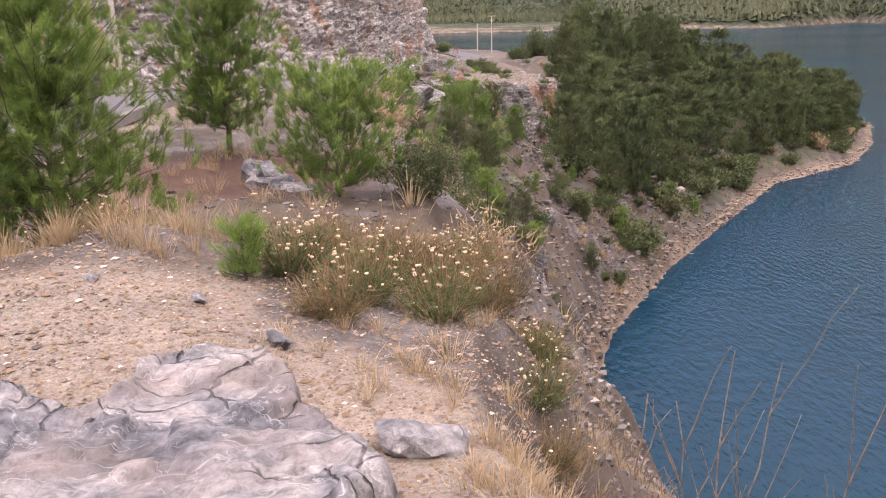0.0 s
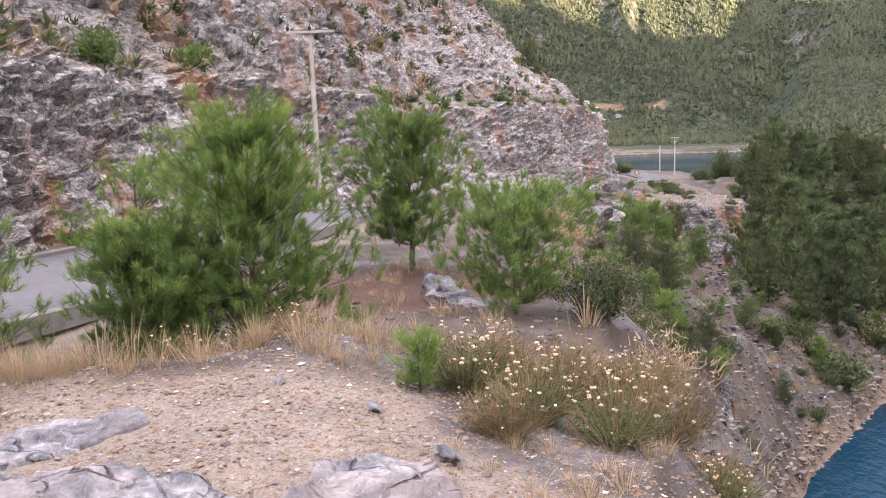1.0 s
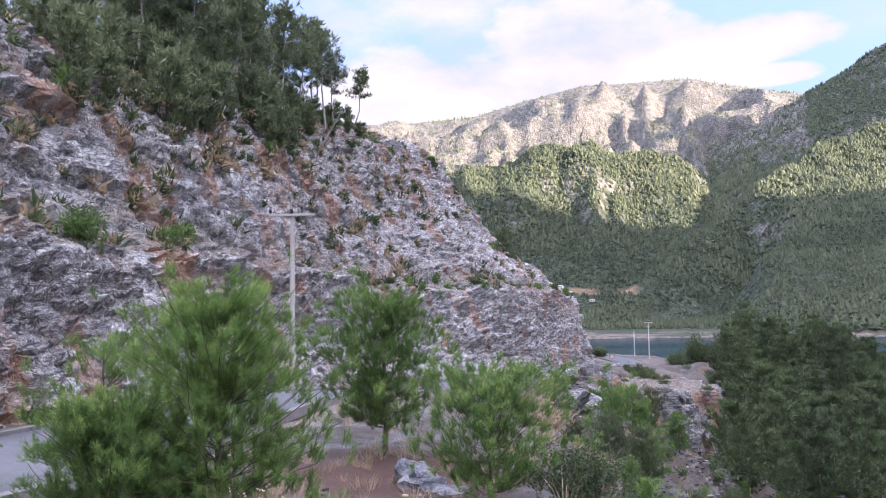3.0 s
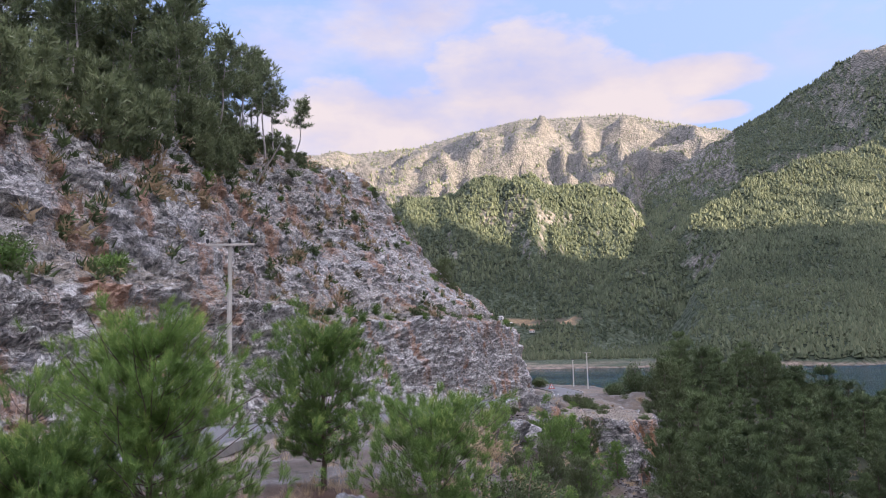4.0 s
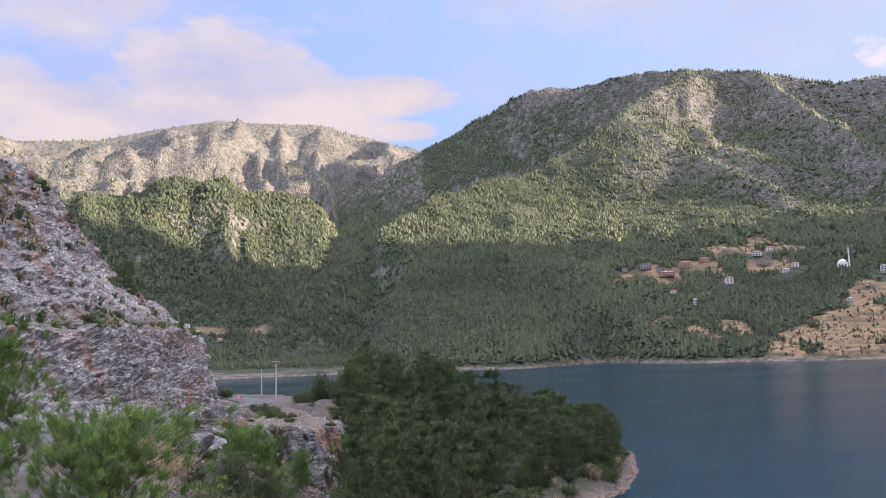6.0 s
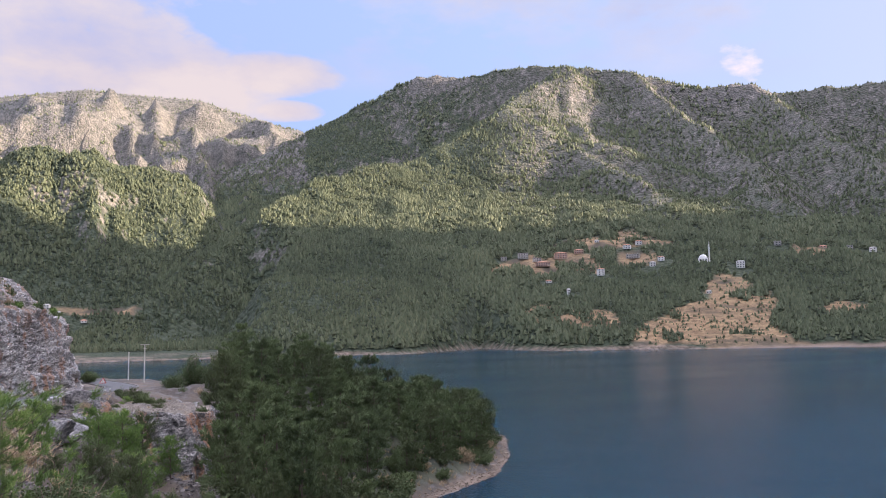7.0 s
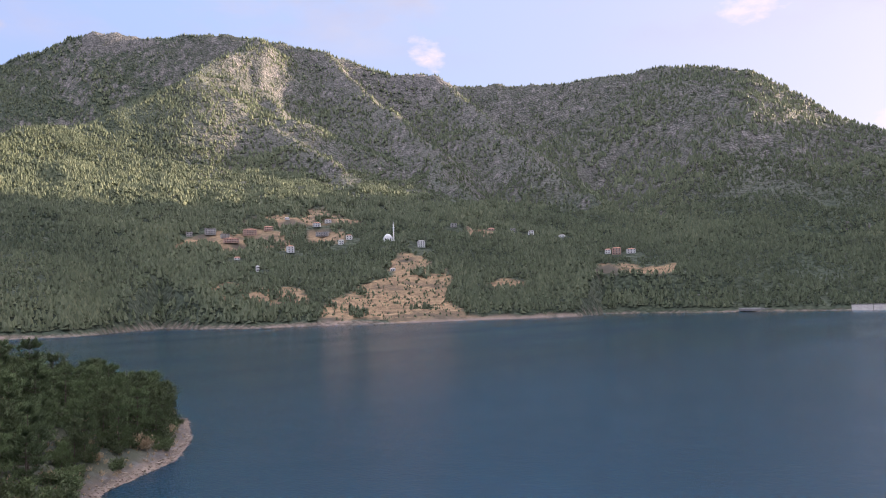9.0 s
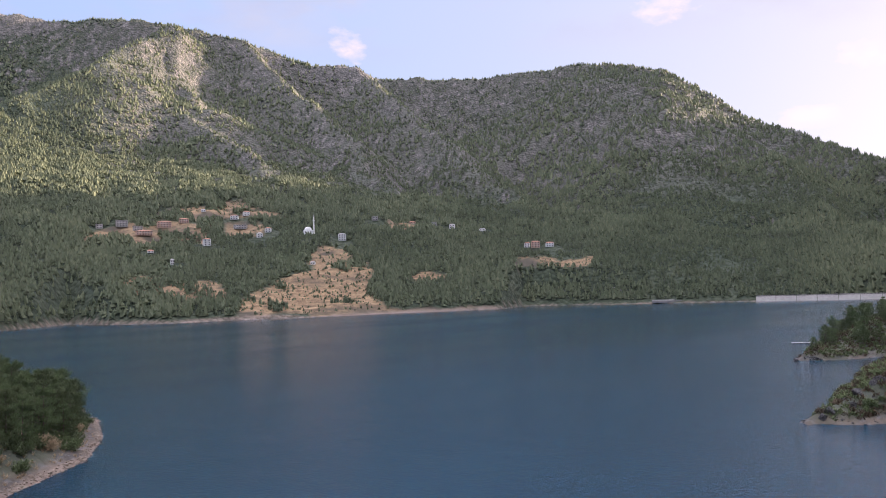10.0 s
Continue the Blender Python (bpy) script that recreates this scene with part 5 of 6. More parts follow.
def make_cliff_scrub():
    """Heath and dry tufts all over the broken upper face."""
    rng = np.random.default_rng(71)
    i, j = rng.integers(0, CX.shape[0], 60000), rng.integers(0, CX.shape[1], 60000)
    t, y = CP[i, j], CY[i, j]
    patch = fbm(CX[i, j] * 0.12, y * 0.12, CZ[i, j] * 0.12, 3)
    keep = (t > 0.205) & (t < 0.75) & (y > 15) & (y < 165) & (patch > rng.uniform(-0.5, 0.7, 60000) + 0.5 * (y > 120)) & (rng.random(60000) < 0.16)
    i, j = i[keep], j[keep]
    at = np.stack([CX[i, j], CY[i, j], CZ[i, j]], -1)
    n = len(at)
    for name, leaf, pick in (("heath", OAK, rng.random(n) < 0.55), ("dry_tufts", DRY, rng.random(n) < 0.4)):
        p = at[pick]
        size = rng.uniform(0.3, 0.75, len(p))
        spots = np.repeat(p, 4, 0) + rng.normal(0, 0.22, (4 * len(p), 3)) * np.repeat(size, 4)[:, None] * 1.6
        way = unit(np.array([0.35, 0.0, 1.0]) + 0.4 * rng.normal(size=(4 * len(p), 3)))
        v, f, tn = blades(rng, spots, way, np.repeat(size, 4), 9, 0.7, 0.3, rng.random(4 * len(p)), 0.25)
        tagged(new(name, mesh_of(name, v, f, leaf, False, tone=tn)), "low olive scrub and dry tufts on the broken slope", "scrub", kind="stuff")


make_cliff_scrub()


def make_headland_heath():
    """Low heath and brown grass that cover the two headlands."""
    rng = np.random.default_rng(83)
    x, y = rng.uniform(150, 345, 30000), rng.uniform(4, 66, 30000)
    z = from_ground(np.hypot(x, y), np.degrees(np.arctan2(x, y)), "z")
    keep = (z > 0.5 + rng.random(30000)) & (z < 24)
    at = np.stack([x, y, z], -1)[keep][:5200]
    for name, leaf, p in (("heath", OAK, at[::2]), ("dry_tufts", SERE, at[1::2])):
        size = rng.uniform(0.5, 1.1, len(p))
        spots = np.repeat(p, 3, 0) + rng.normal(0, 0.35, (3 * len(p), 3)) * np.array([1, 1, 0.3])
        way = unit(np.array([0.0, 0.0, 1.0]) + 0.5 * rng.normal(size=(3 * len(p), 3)))
        v, f, tn = blades(rng, spots, way, np.repeat(size, 3), 8, 0.7, 0.4, rng.random(3 * len(p)), 0.25)
        tagged(new(name, mesh_of(name, v, f, leaf, False, tone=tn)), "low brown and green heath on the headlands", "scrub", kind="stuff")


SERE = leafy("sere_grass", (0.05, 0.034, 0.02), (0.13, 0.09, 0.05), thin=0.15)
make_headland_heath()


def make_far_wood():
    """The pine forest on the far slopes, in two bands of detail."""
    rng = np.random.default_rng(4)

    def band(count, r0, r1, a0, a1, rings, low, high):
        orchard, rings = rings == 3, min(rings, 2)
        a = np.radians(rng.uniform(a0, a1, count))
        r = np.sqrt(rng.uniform(r0 ** 2, r1 ** 2, count))
        x, y = r * np.sin(a), r * np.cos(a)
        z, steep = from_ground(r, np.degrees(a), "z"), from_ground(r, np.degrees(a), "rise")
        gap = fbm(x * 0.007, y * 0.007, 21.0, 4)
        keep = (z > (1.0 if r1 < 500 else 5.0)) & (plots(x, y, z) < rng.uniform(0.03, 0.6, count) + 0.9 * (fbm(x * 0.03, y * 0.03, 44.0, 3) > 0.55)) & (steep < rng.uniform(0.8, 1.9, count)) & (gap > -1.5 + rng.uniform(0, 0.5, count))
        keep &= ~((np.degrees(a) < 16) & (z > 420) & (r > 1900) & (rng.random(count) < np.where(r > 3000, 0.85, 0.5)))
        keep &= ~((np.degrees(a) > 30) & (z > 200) & ((steep > 0.5) | (np.degrees(a) > 48)) & (rng.random(count) < 0.42))
        if orchard:
            keep = (plots(x, y, z) > 0.5) & (z > 3)
        keep &= crags(x, y, z) < rng.uniform(0.15, 1.2, count)
        for head, dist, wide, *_ in HOUSES:
            hx, hy, _ = polar(head, 0, dist - 10)
            keep &= np.hypot(x - hx, y - hy) > wide * 0.5 + 13
        x, y, z = x[keep], y[keep], z[keep]
        n = len(x)
        h = rng.uniform(low, high, n) * (1 + 0.3 * gap[keep])
        w = h * rng.uniform(0.26, 0.42, n)
        if orchard:
            w = h * rng.uniform(0.4, 0.6, n)
        sides = 4
        ang = np.arange(sides) * 2 * math.pi / sides
        vs = []
        for k in range(rings):
            lift = (0.12, 0.52)[k] if rings > 1 else 0.15
            spread = (1.0, 0.66)[k] if rings > 1 else 1.0
            jit = rng.uniform(0.65, 1.25, (n, sides))
            turn = rng.uniform(0, 6.28, (n, 1))
            px = x[:, None] + w[:, None] * spread * jit * np.cos(ang + turn)
            py = y[:, None] + w[:, None] * spread * jit * np.sin(ang + turn)
            pz = z[:, None] + h[:, None] * (lift + rng.uniform(-0.10, 0.10, (n, sides))) - 0.3
            vs.append(np.stack([px, py, pz], -1))
        vs.append(np.stack([x + w * rng.normal(0, 0.15, n), y + w * rng.normal(0, 0.15, n), z + h], -1)[:, None])
        v = np.concatenate(vs, 1)
        per = v.shape[1]
        tri = []
        for k in range(rings):
            for i in range(sides):
                j = (i + 1) % sides
                if k < rings - 1:
                    tri += [(k * sides + i, k * sides + j, (k + 1) * sides + j), (k * sides + i, (k + 1) * sides + j, (k + 1) * sides + i)]
                else:
                    tri += [(k * sides + i, k * sides + j, per - 1)]
        f = (np.arange(n)[:, None, None] * per + np.array(tri)).reshape(-1, 3)
        # left-hand bands are toned lighter, painting in the sun on those slopes
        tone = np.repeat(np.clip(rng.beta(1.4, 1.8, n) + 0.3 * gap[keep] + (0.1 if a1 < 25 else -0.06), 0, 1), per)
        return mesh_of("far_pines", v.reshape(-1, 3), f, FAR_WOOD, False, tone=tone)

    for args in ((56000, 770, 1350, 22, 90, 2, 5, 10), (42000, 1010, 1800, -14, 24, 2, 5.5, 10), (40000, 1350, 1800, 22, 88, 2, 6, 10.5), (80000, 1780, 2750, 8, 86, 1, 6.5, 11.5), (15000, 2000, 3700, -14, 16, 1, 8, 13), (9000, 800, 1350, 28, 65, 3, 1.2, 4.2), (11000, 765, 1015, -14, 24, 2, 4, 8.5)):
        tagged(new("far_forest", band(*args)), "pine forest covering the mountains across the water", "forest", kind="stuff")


make_far_wood()

# ---- the lookout: rock, stones, grass ----
def boulder_mesh(seed, size, mat, detail=3, rough=0.35, flat=1.0):
    """A broken block of stone, size = (x, y, z) in metres, standing on z = 0."""
    bm = bmesh.new()
    bmesh.ops.create_icosphere(bm, subdivisions=detail, radius=1.0)
    me = bpy.data.meshes.new("stone")
    bm.to_mesh(me)
    bm.free()
    v = np.empty(len(me.vertices) * 3)
    me.vertices.foreach_get("co", v)
    v = v.reshape(-1, 3)
    rng = np.random.default_rng(seed)
    # cut the ball with random planes, so that it gets faces and edges
    for k in range(12):
        n = unit(rng.normal(size=3))
        d = rng.uniform(0.38, 0.75)
        over = np.maximum(v @ n - d, 0)
        v = v - over[:, None] * n * 0.95
    o = seed * 3.7
    v = v * (1 + rough * 0.25 * blocks(v[:, 0] * 1.6 + o, v[:, 1] * 1.6, v[:, 2] * 2.2)[:, None] + rough * 0.22 * fbm(v[:, 0] * 2.5 + o, v[:, 1] * 2.5, v[:, 2] * 2.5, 3)[:, None])
    v = v * np.array(size) / 2
    v[:, 2] -= v[:, 2].min()
    me.vertices.foreach_set("co", v.astype(np.float32).ravel())
    me.attributes.new("scrub", "FLOAT", "POINT")
    me.update()
    me.materials.append(mat)
    return me


def slab(name, label, outline, step_up, seed, gap=0.022):
    """A rock shelf that breaks through the ground, its outline given in plan."""
    xs, ys = [p[0] for p in outline], [p[1] for p in outline]
    gx, gy = np.arange(min(xs) - 0.12, max(xs) + 0.12, gap), np.arange(min(ys) - 0.12, max(ys) + 0.12, gap)
    x, y = np.meshgrid(gx, gy)
    wx = x + 0.05 * fbm(x * 4, y * 4, seed, 3)
    wy = y + 0.05 * fbm(x * 4 + 9, y * 4, seed, 3)
    closed = [(*p, 0) for p in outline] + [(*outline[0], 0)]
    d = along(wx, wy, closed)[0] * np.where(inside(wx, wy, closed[:-1]), 1, -1)
    ground = near_height(x.ravel(), y.ravel()).reshape(x.shape)
    body = ground - 0.16 + (step_up + 0.16) * step(-0.03, 0.045, d) + 0.05 * step(0.0, 0.7, d)
    sheets = blocks(x * 2.0 + 0.5 * y, y * 2.6 - 0.4 * x, np.full(x.shape, seed * 1.0)) * 0.026 + blocks(x * 5.5 + y, y * 4.0, np.full(x.shape, seed + 4.0)) * 0.013
    dips = ridged(x * 1.1 + 0.6 * y, y * 1.4, seed, 4) * 0.022 - 0.02 * np.clip(fbm(x * 2.2, y * 2.2, seed + 2.0, 3), 0, 1)
    z = body + (0.35 + 5 * step_up) * (sheets + dips + 0.05 * fbm(x * 0.9, y * 0.9, seed, 3) + 0.005 * fbm(x * 14, y * 14, seed, 2)) * step(-0.02, 0.08, d)
    me = mesh_of(name, np.stack([x, y, z], -1).reshape(-1, 3), grid_faces(len(gy), len(gx)), ROCK)
    return tagged(new(name, me), label, "rock")


slab("rock_slab", "blue-grey limestone slab with white veins and pink dust",
     [(-3.0, 3.05), (-1.85, 3.2), (-1.5, 3.08), (-1.42, 3.25), (-1.4, 3.55), (-1.22, 3.68), (-0.85, 3.68), (-0.64, 3.42), (-0.55, 3.2), (-0.36, 2.8), (-0.22, 2.62), (-0.16, 2.4), (-0.14, 2.0), (-0.2, 1.4), (-0.6, 0.9), (-2.2, 0.9), (-3.1, 1.7)], 0.23, 3)
slab("rock_slab", "flat pale rock shelf at the edge of the gravel", [(-4.0, 2.9), (-3.75, 3.6), (-3.3, 4.05), (-2.75, 4.12), (-2.55, 3.95), (-2.95, 3.55), (-3.3, 2.9)], 0.015, 8)

def place_stones():
    for x, y, size, label in ((-0.83, 4.1, (0.26, 0.2, 0.15), "small blue-grey angular stone on the gravel"), (-0.04, 2.93, (0.46, 0.36, 0.24), "grey split stone with a brown side"),
                              (-1.42, 4.62, (0.22, 0.13, 0.08), "pale flat stone at the gravel's rim"), (-0.74, 3.45, (0.09, 0.06, 0.05), "white quartz pebble on the slab"), (-2.08, 4.72, (0.14, 0.1, 0.09), "white broken stone in dry grass"),
                              (-2.45, 12.3, (1.3, 0.8, 0.42), "layered grey rock under the young pines"), (-2.05, 12.1, (0.9, 0.7, 0.34), "layered grey rock under the young pines"), (-2.8, 12.9, (0.8, 0.6, 0.5), "layered grey rock under the young pines"),
                              (-2.35, 12.35, (0.8, 0.55, 0.62), "layered grey rock under the young pines"), (-5.4, 8.1, (0.4, 0.3, 0.2), "dark rubble stone by the pines"), (-5.7, 8.5, (0.5, 0.3, 0.25), "dark rubble stone by the pines")):
        seed = int(abs(x * 100) + y * 10)
        ob = tagged(new("stone", boulder_mesh(seed, size, ROCK, 3 if size[0] > 0.2 else 2)), label, "stone")
        z = ground_z(x, y)
        ob.matrix_world = pose(x, y, z - size[2] * 0.22, 0, 0, seed * 37 % 360)


place_stones()


def scatter_pebbles():
    """Loose stone chips on the trodden gravel."""
    rng = np.random.default_rng(6)
    n = 34000
    x, y = rng.uniform(-5.2, 1.0, n), rng.uniform(1.5, 6.3, n)
    ok = np.hypot(x + 0.6, y - 0.8) < 5.4 + rng.normal(0, 0.25, n)
    x, y = x[ok], y[ok]
    z = land_height(x, y)
    n = len(x)
    s = rng.lognormal(-4.75, 0.5, n).clip(0.003, 0.032)
    corners = np.array([(1, 0, 0), (0, 1, 0), (-1, 0, 0), (0, -1, 0), (0, 0, 0.75), (0, 0, -0.6)])
    faces = np.array([(0, 1, 4), (1, 2, 4), (2, 3, 4), (3, 0, 4), (1, 0, 5), (2, 1, 5), (3, 2, 5), (0, 3, 5)])
    v = corners[None] * s[:, None, None] * rng.uniform(0.55, 1.3, (n, 6, 3))
    a = rng.uniform(0, 6.28, n)
    c, q = np.cos(a)[:, None], np.sin(a)[:, None]
    v = np.stack([v[..., 0] * c - v[..., 1] * q + x[:, None], v[..., 0] * q + v[..., 1] * c + y[:, None], v[..., 2] * 0.6 + (z + s * 0.2)[:, None]], -1)
    f = (np.arange(n)[:, None, None] * 6 + faces).reshape(-1, 3)
    me = mesh_of("pebbles", v.reshape(-1, 3), f, CHIPS, False)
    tagged(new("gravel", me), "beige and grey stone chips on the lookout", "gravel", kind="stuff")


def make_chip_material():
    m, tree, shader, place = material("stone_chips", 0.85)
    each = tree.nodes.new("ShaderNodeNewGeometry").outputs["Random Per Island"]
    tree.links.new(ramp(tree, each, [(0.0, (0.10, 0.08, 0.068)), (0.25, (0.17, 0.115, 0.07)), (0.6, (0.25, 0.172, 0.108)), (0.8, (0.19, 0.165, 0.148)), (0.95, (0.30, 0.24, 0.19)), (1.0, (0.52, 0.46, 0.40))]), shader.inputs["Base Color"])
    return m


CHIPS = make_chip_material()
scatter_pebbles()


def scatter_strand():
    """Stones along the water's edge and on the headlands."""
    rng = np.random.default_rng(19)
    line = smooth_line(SHORE[2:16], 0.5)
    n = 9000
    k = rng.integers(0, len(line), n)
    x, y = line[k, 0] + rng.normal(0, 1.4, n), line[k, 1] + rng.normal(0, 1.4, n)
    ds = along(x, y, SHORE)[0] * np.where(inside(x, y, SHORE), 1, -1)
    ok = (ds > -0.6) & (ds < 1.3)
    x, y = x[ok], y[ok]
    z = near_height(x, y)
    hx, hy = rng.uniform(150, 300, 9000), rng.uniform(12, 66, 9000)
    hz = from_ground(np.hypot(hx, hy), np.degrees(np.arctan2(hx, hy)), "z")
    ok = (hz > -0.2) & (hz < rng.uniform(0.1, 2.4, 9000))
    x, y, z = (np.concatenate([p, q[ok]]) for p, q in ((x, hx), (y, hy), (z, hz)))
    n = len(x)
    size = rng.lognormal(-1.5, 0.5, n).clip(0.08, 0.75)
    corners = np.array([(1, 1, 0.7), (-1, 1, 0.5), (-1, -1, 0.8), (1, -1, 0.6), (1, 1, -1), (-1, 1, -1), (-1, -1, -1), (1, -1, -1)])
    faces = np.array([(0, 1, 2, 3), (0, 4, 5, 1), (1, 5, 6, 2), (2, 6, 7, 3), (3, 7, 4, 0)])
    v = corners[None] * (size[:, None, None] * 0.5) * rng.uniform(0.5, 1.25, (n, 8, 3)) * np.array([1.2, 1.0, 0.7])
    a = rng.uniform(0, 6.28, n)
    c, q = np.cos(a)[:, None], np.sin(a)[:, None]
    v = np.stack([v[..., 0] * c - v[..., 1] * q + x[:, None], v[..., 0] * q + v[..., 1] * c + y[:, None], v[..., 2] + z[:, None]], -1)
    for mine, mat, label in ((x < 118, STRAND_STONE, "bleached stones along the waterline"), (x >= 118, SHORE_ROCK, "dark broken rocks on the headlands")):
        f = (np.arange(mine.sum())[:, None, None] * 8 + faces).reshape(-1, 4)
        tagged(new("shore_stones", mesh_of("shore_stones", v[mine].reshape(-1, 3), f, mat, False, scrub=np.full(8 * mine.sum(), -0.7))), label, "stones", kind="stuff")


def scatter_rubble():
    """Broken rock lying on the bank and the scree under the brink."""
    rng = np.random.default_rng(16)
    n = 26000
    y = 2.2 + 94 * rng.random(n) ** 1.5
    x = rng.uniform(-4, 20, n) + np.maximum(0, y - 55) * rng.uniform(0, 0.7, n)
    x, y = np.concatenate([x, rng.uniform(0.3, 3.6, 2600)]), np.concatenate([y, rng.uniform(1.4, 12, 2600)])
    ok = inside(x, y, SHORE) & (~inside(x, y, SHELF) | (y < 12)) & (np.hypot(x + 0.6, y - 0.8) > 5.3)
    x, y = x[ok], y[ok]
    z = land_height(x, y)
    n = len(x)
    s = (rng.lognormal(-2.7, 0.65, n) * (0.35 + y / 42)).clip(0.02, np.where(y < 14, 0.11, 0.8))
    corners = np.array([(1, 1, 0.8), (-1, 1, 0.6), (-1, -1, 0.9), (1, -1, 0.5), (1, 1, -1), (-1, 1, -1), (-1, -1, -1), (1, -1, -1)])
    faces = np.array([(0, 1, 2, 3), (0, 4, 5, 1), (1, 5, 6, 2), (2, 6, 7, 3), (3, 7, 4, 0)])
    v = corners[None] * (s[:, None, None] * 0.5) * rng.uniform(0.5, 1.25, (n, 8, 3)) * np.array([1.2, 1.0, 0.7])
    a = rng.uniform(0, 6.28, n)
    c, q = np.cos(a)[:, None], np.sin(a)[:, None]
    v = np.stack([v[..., 0] * c - v[..., 1] * q + x[:, None], v[..., 0] * q + v[..., 1] * c + y[:, None], v[..., 2] + z[:, None]], -1)
    f = (np.arange(n)[:, None, None] * 8 + faces).reshape(-1, 4)
    tagged(new("scree", mesh_of("scree", v.reshape(-1, 3), f, RUBBLE, False)), "dark broken rock lying on the steep bank", "scree", kind="stuff")


def make_rubble_material():
    m, tree, shader, place = material("bank_rubble", 0.9)
    each = tree.nodes.new("ShaderNodeNewGeometry").outputs["Random Per Island"]
    fine = speckle(tree, place, 7.0, 5.0)
    tone = ramp(tree, each, [(0.0, (0.05, 0.045, 0.044)), (0.35, (0.10, 0.09, 0.085)), (0.7, (0.155, 0.137, 0.125)), (0.94, (0.19, 0.173, 0.16)), (1.0, (0.33, 0.305, 0.285))])
    tree.links.new(blend(tree, 0.5, tone, blend(tree, fine, (0.2, 0.2, 0.2), (0.85, 0.82, 0.78)), "OVERLAY"), shader.inputs["Base Color"])
    return m


STRAND_STONE = simple("bleached_stone", (0.13, 0.10, 0.075), (0.30, 0.24, 0.185), 0.9, 1.5)
RUBBLE = make_rubble_material()
scatter_rubble()
scatter_strand()


def grass_field(name, label, spots, seed, high, count, width=0.012):
    """Tufts of dry grass: thin bent blades."""
    rng = np.random.default_rng(seed)
    x, y, s = (np.array(v) for v in zip(*spots))
    z = land_height(x, y)
    n = len(x) * count
    x, y, z, s = (np.repeat(v, count) for v in (x, y, z, s))
    r = np.abs(rng.normal(0, 0.09, n)) * s
    a = rng.uniform(0, 6.28, n)
    base = np.stack([x + r * np.cos(a), y + r * np.sin(a), z - 0.02], -1)
    ln = high * s * rng.uniform(0.4, 1.1, n)
    lean = rng.uniform(0.05, 0.95, n)
    out = np.stack([np.cos(a) * lean, np.sin(a) * lean, np.ones(n)], -1)
    mid = base + unit(out) * (ln * 0.55)[:, None]
    tip = mid + unit(out * np.array([1.9, 1.9, 0.8])) * (ln * 0.45)[:, None]
    side = np.stack([-np.sin(a), np.cos(a), 0 * a], -1) * (width * 0.5 * rng.uniform(0.5, 1.2, n))[:, None]
    v = np.stack([base - side, base + side, mid + side * 0.7, mid - side * 0.7, tip], 1)
    k = np.arange(n)[:, None] * 5
    f = np.concatenate([k + np.array([0, 1, 2]), k + np.array([0, 2, 3]), k + np.array([3, 2, 4])])
    me = mesh_of(name, v.reshape(-1, 3), f, DRY, False, tone=np.repeat(np.clip(rng.normal(0.5, 0.25, n), 0, 1), 5))
    tagged(new(name, me), label, "grass", kind="stuff")


def make_grass():
    rng = random.Random(33)
    rim = []
    for k in range(80):
        a = radians(rng.uniform(-44, -12))
        r = rng.uniform(5.3, 7.0)
        rim.append((r * math.sin(a) - 0.3, r * math.cos(a) + 0.3, rng.uniform(0.5, 1.1)))
    grass_field("dry_grass", "straw-coloured dry grass round the young pines", rim, 1, 0.42, 60, 0.006)
    side = [(rng.uniform(-1.2, 0.5), rng.uniform(3.4, 9.5), rng.uniform(0.35, 0.8)) for k in range(110)]
    side += [(rng.uniform(0.5, 2.6), rng.uniform(2.0, 11), rng.uniform(0.4, 0.9)) for k in range(170)]
    side += [(rng.uniform(0.15, 0.75), rng.uniform(2.0, 3.4), rng.uniform(0.3, 0.7)) for k in range(34)]
    grass_field("dry_grass", "bleached dry grass on the brink", side, 2, 0.3, 46, 0.006)
    back = [(rng.uniform(-4.6, -1.2), rng.uniform(9, 16), rng.uniform(0.5, 1.2)) for k in range(70)]
    back += [(rng.uniform(-9, -2), rng.uniform(14, 60), rng.uniform(0.8, 1.6)) for k in range(150)]
    grass_field("dry_grass", "brown dry grass along the road shelf", back, 3, 0.36, 40, 0.007)
    bank = []
    while len(bank) < 420:
        y = rng.uniform(10, 140)
        x = rng.uniform(-2, 18) + max(0, y - 60) * rng.uniform(0, 0.65)
        if inside([x], [y], SHORE)[0] and along([x], [y], SHORE)[0][0] > 2:
            bank.append((x, y, rng.uniform(0.9, 2.0)))
    tip = []
    while len(tip) < 700:
        x, y = rng.uniform(18, 97), rng.uniform(66, 186)
        if inside([x], [y], SHORE)[0] and 1.3 < along([x], [y], SHORE)[0][0] < 15:
            tip.append((x, y, rng.uniform(0.9, 2.0)))
    grass_field("dry_grass", "brown dry grass above the strand of the cape", tip, 5, 0.5, 22, 0.05)
    grass_field("dry_grass", "pale dry grass on the steep bank", bank, 4, 0.45, 26, 0.03)


make_grass()


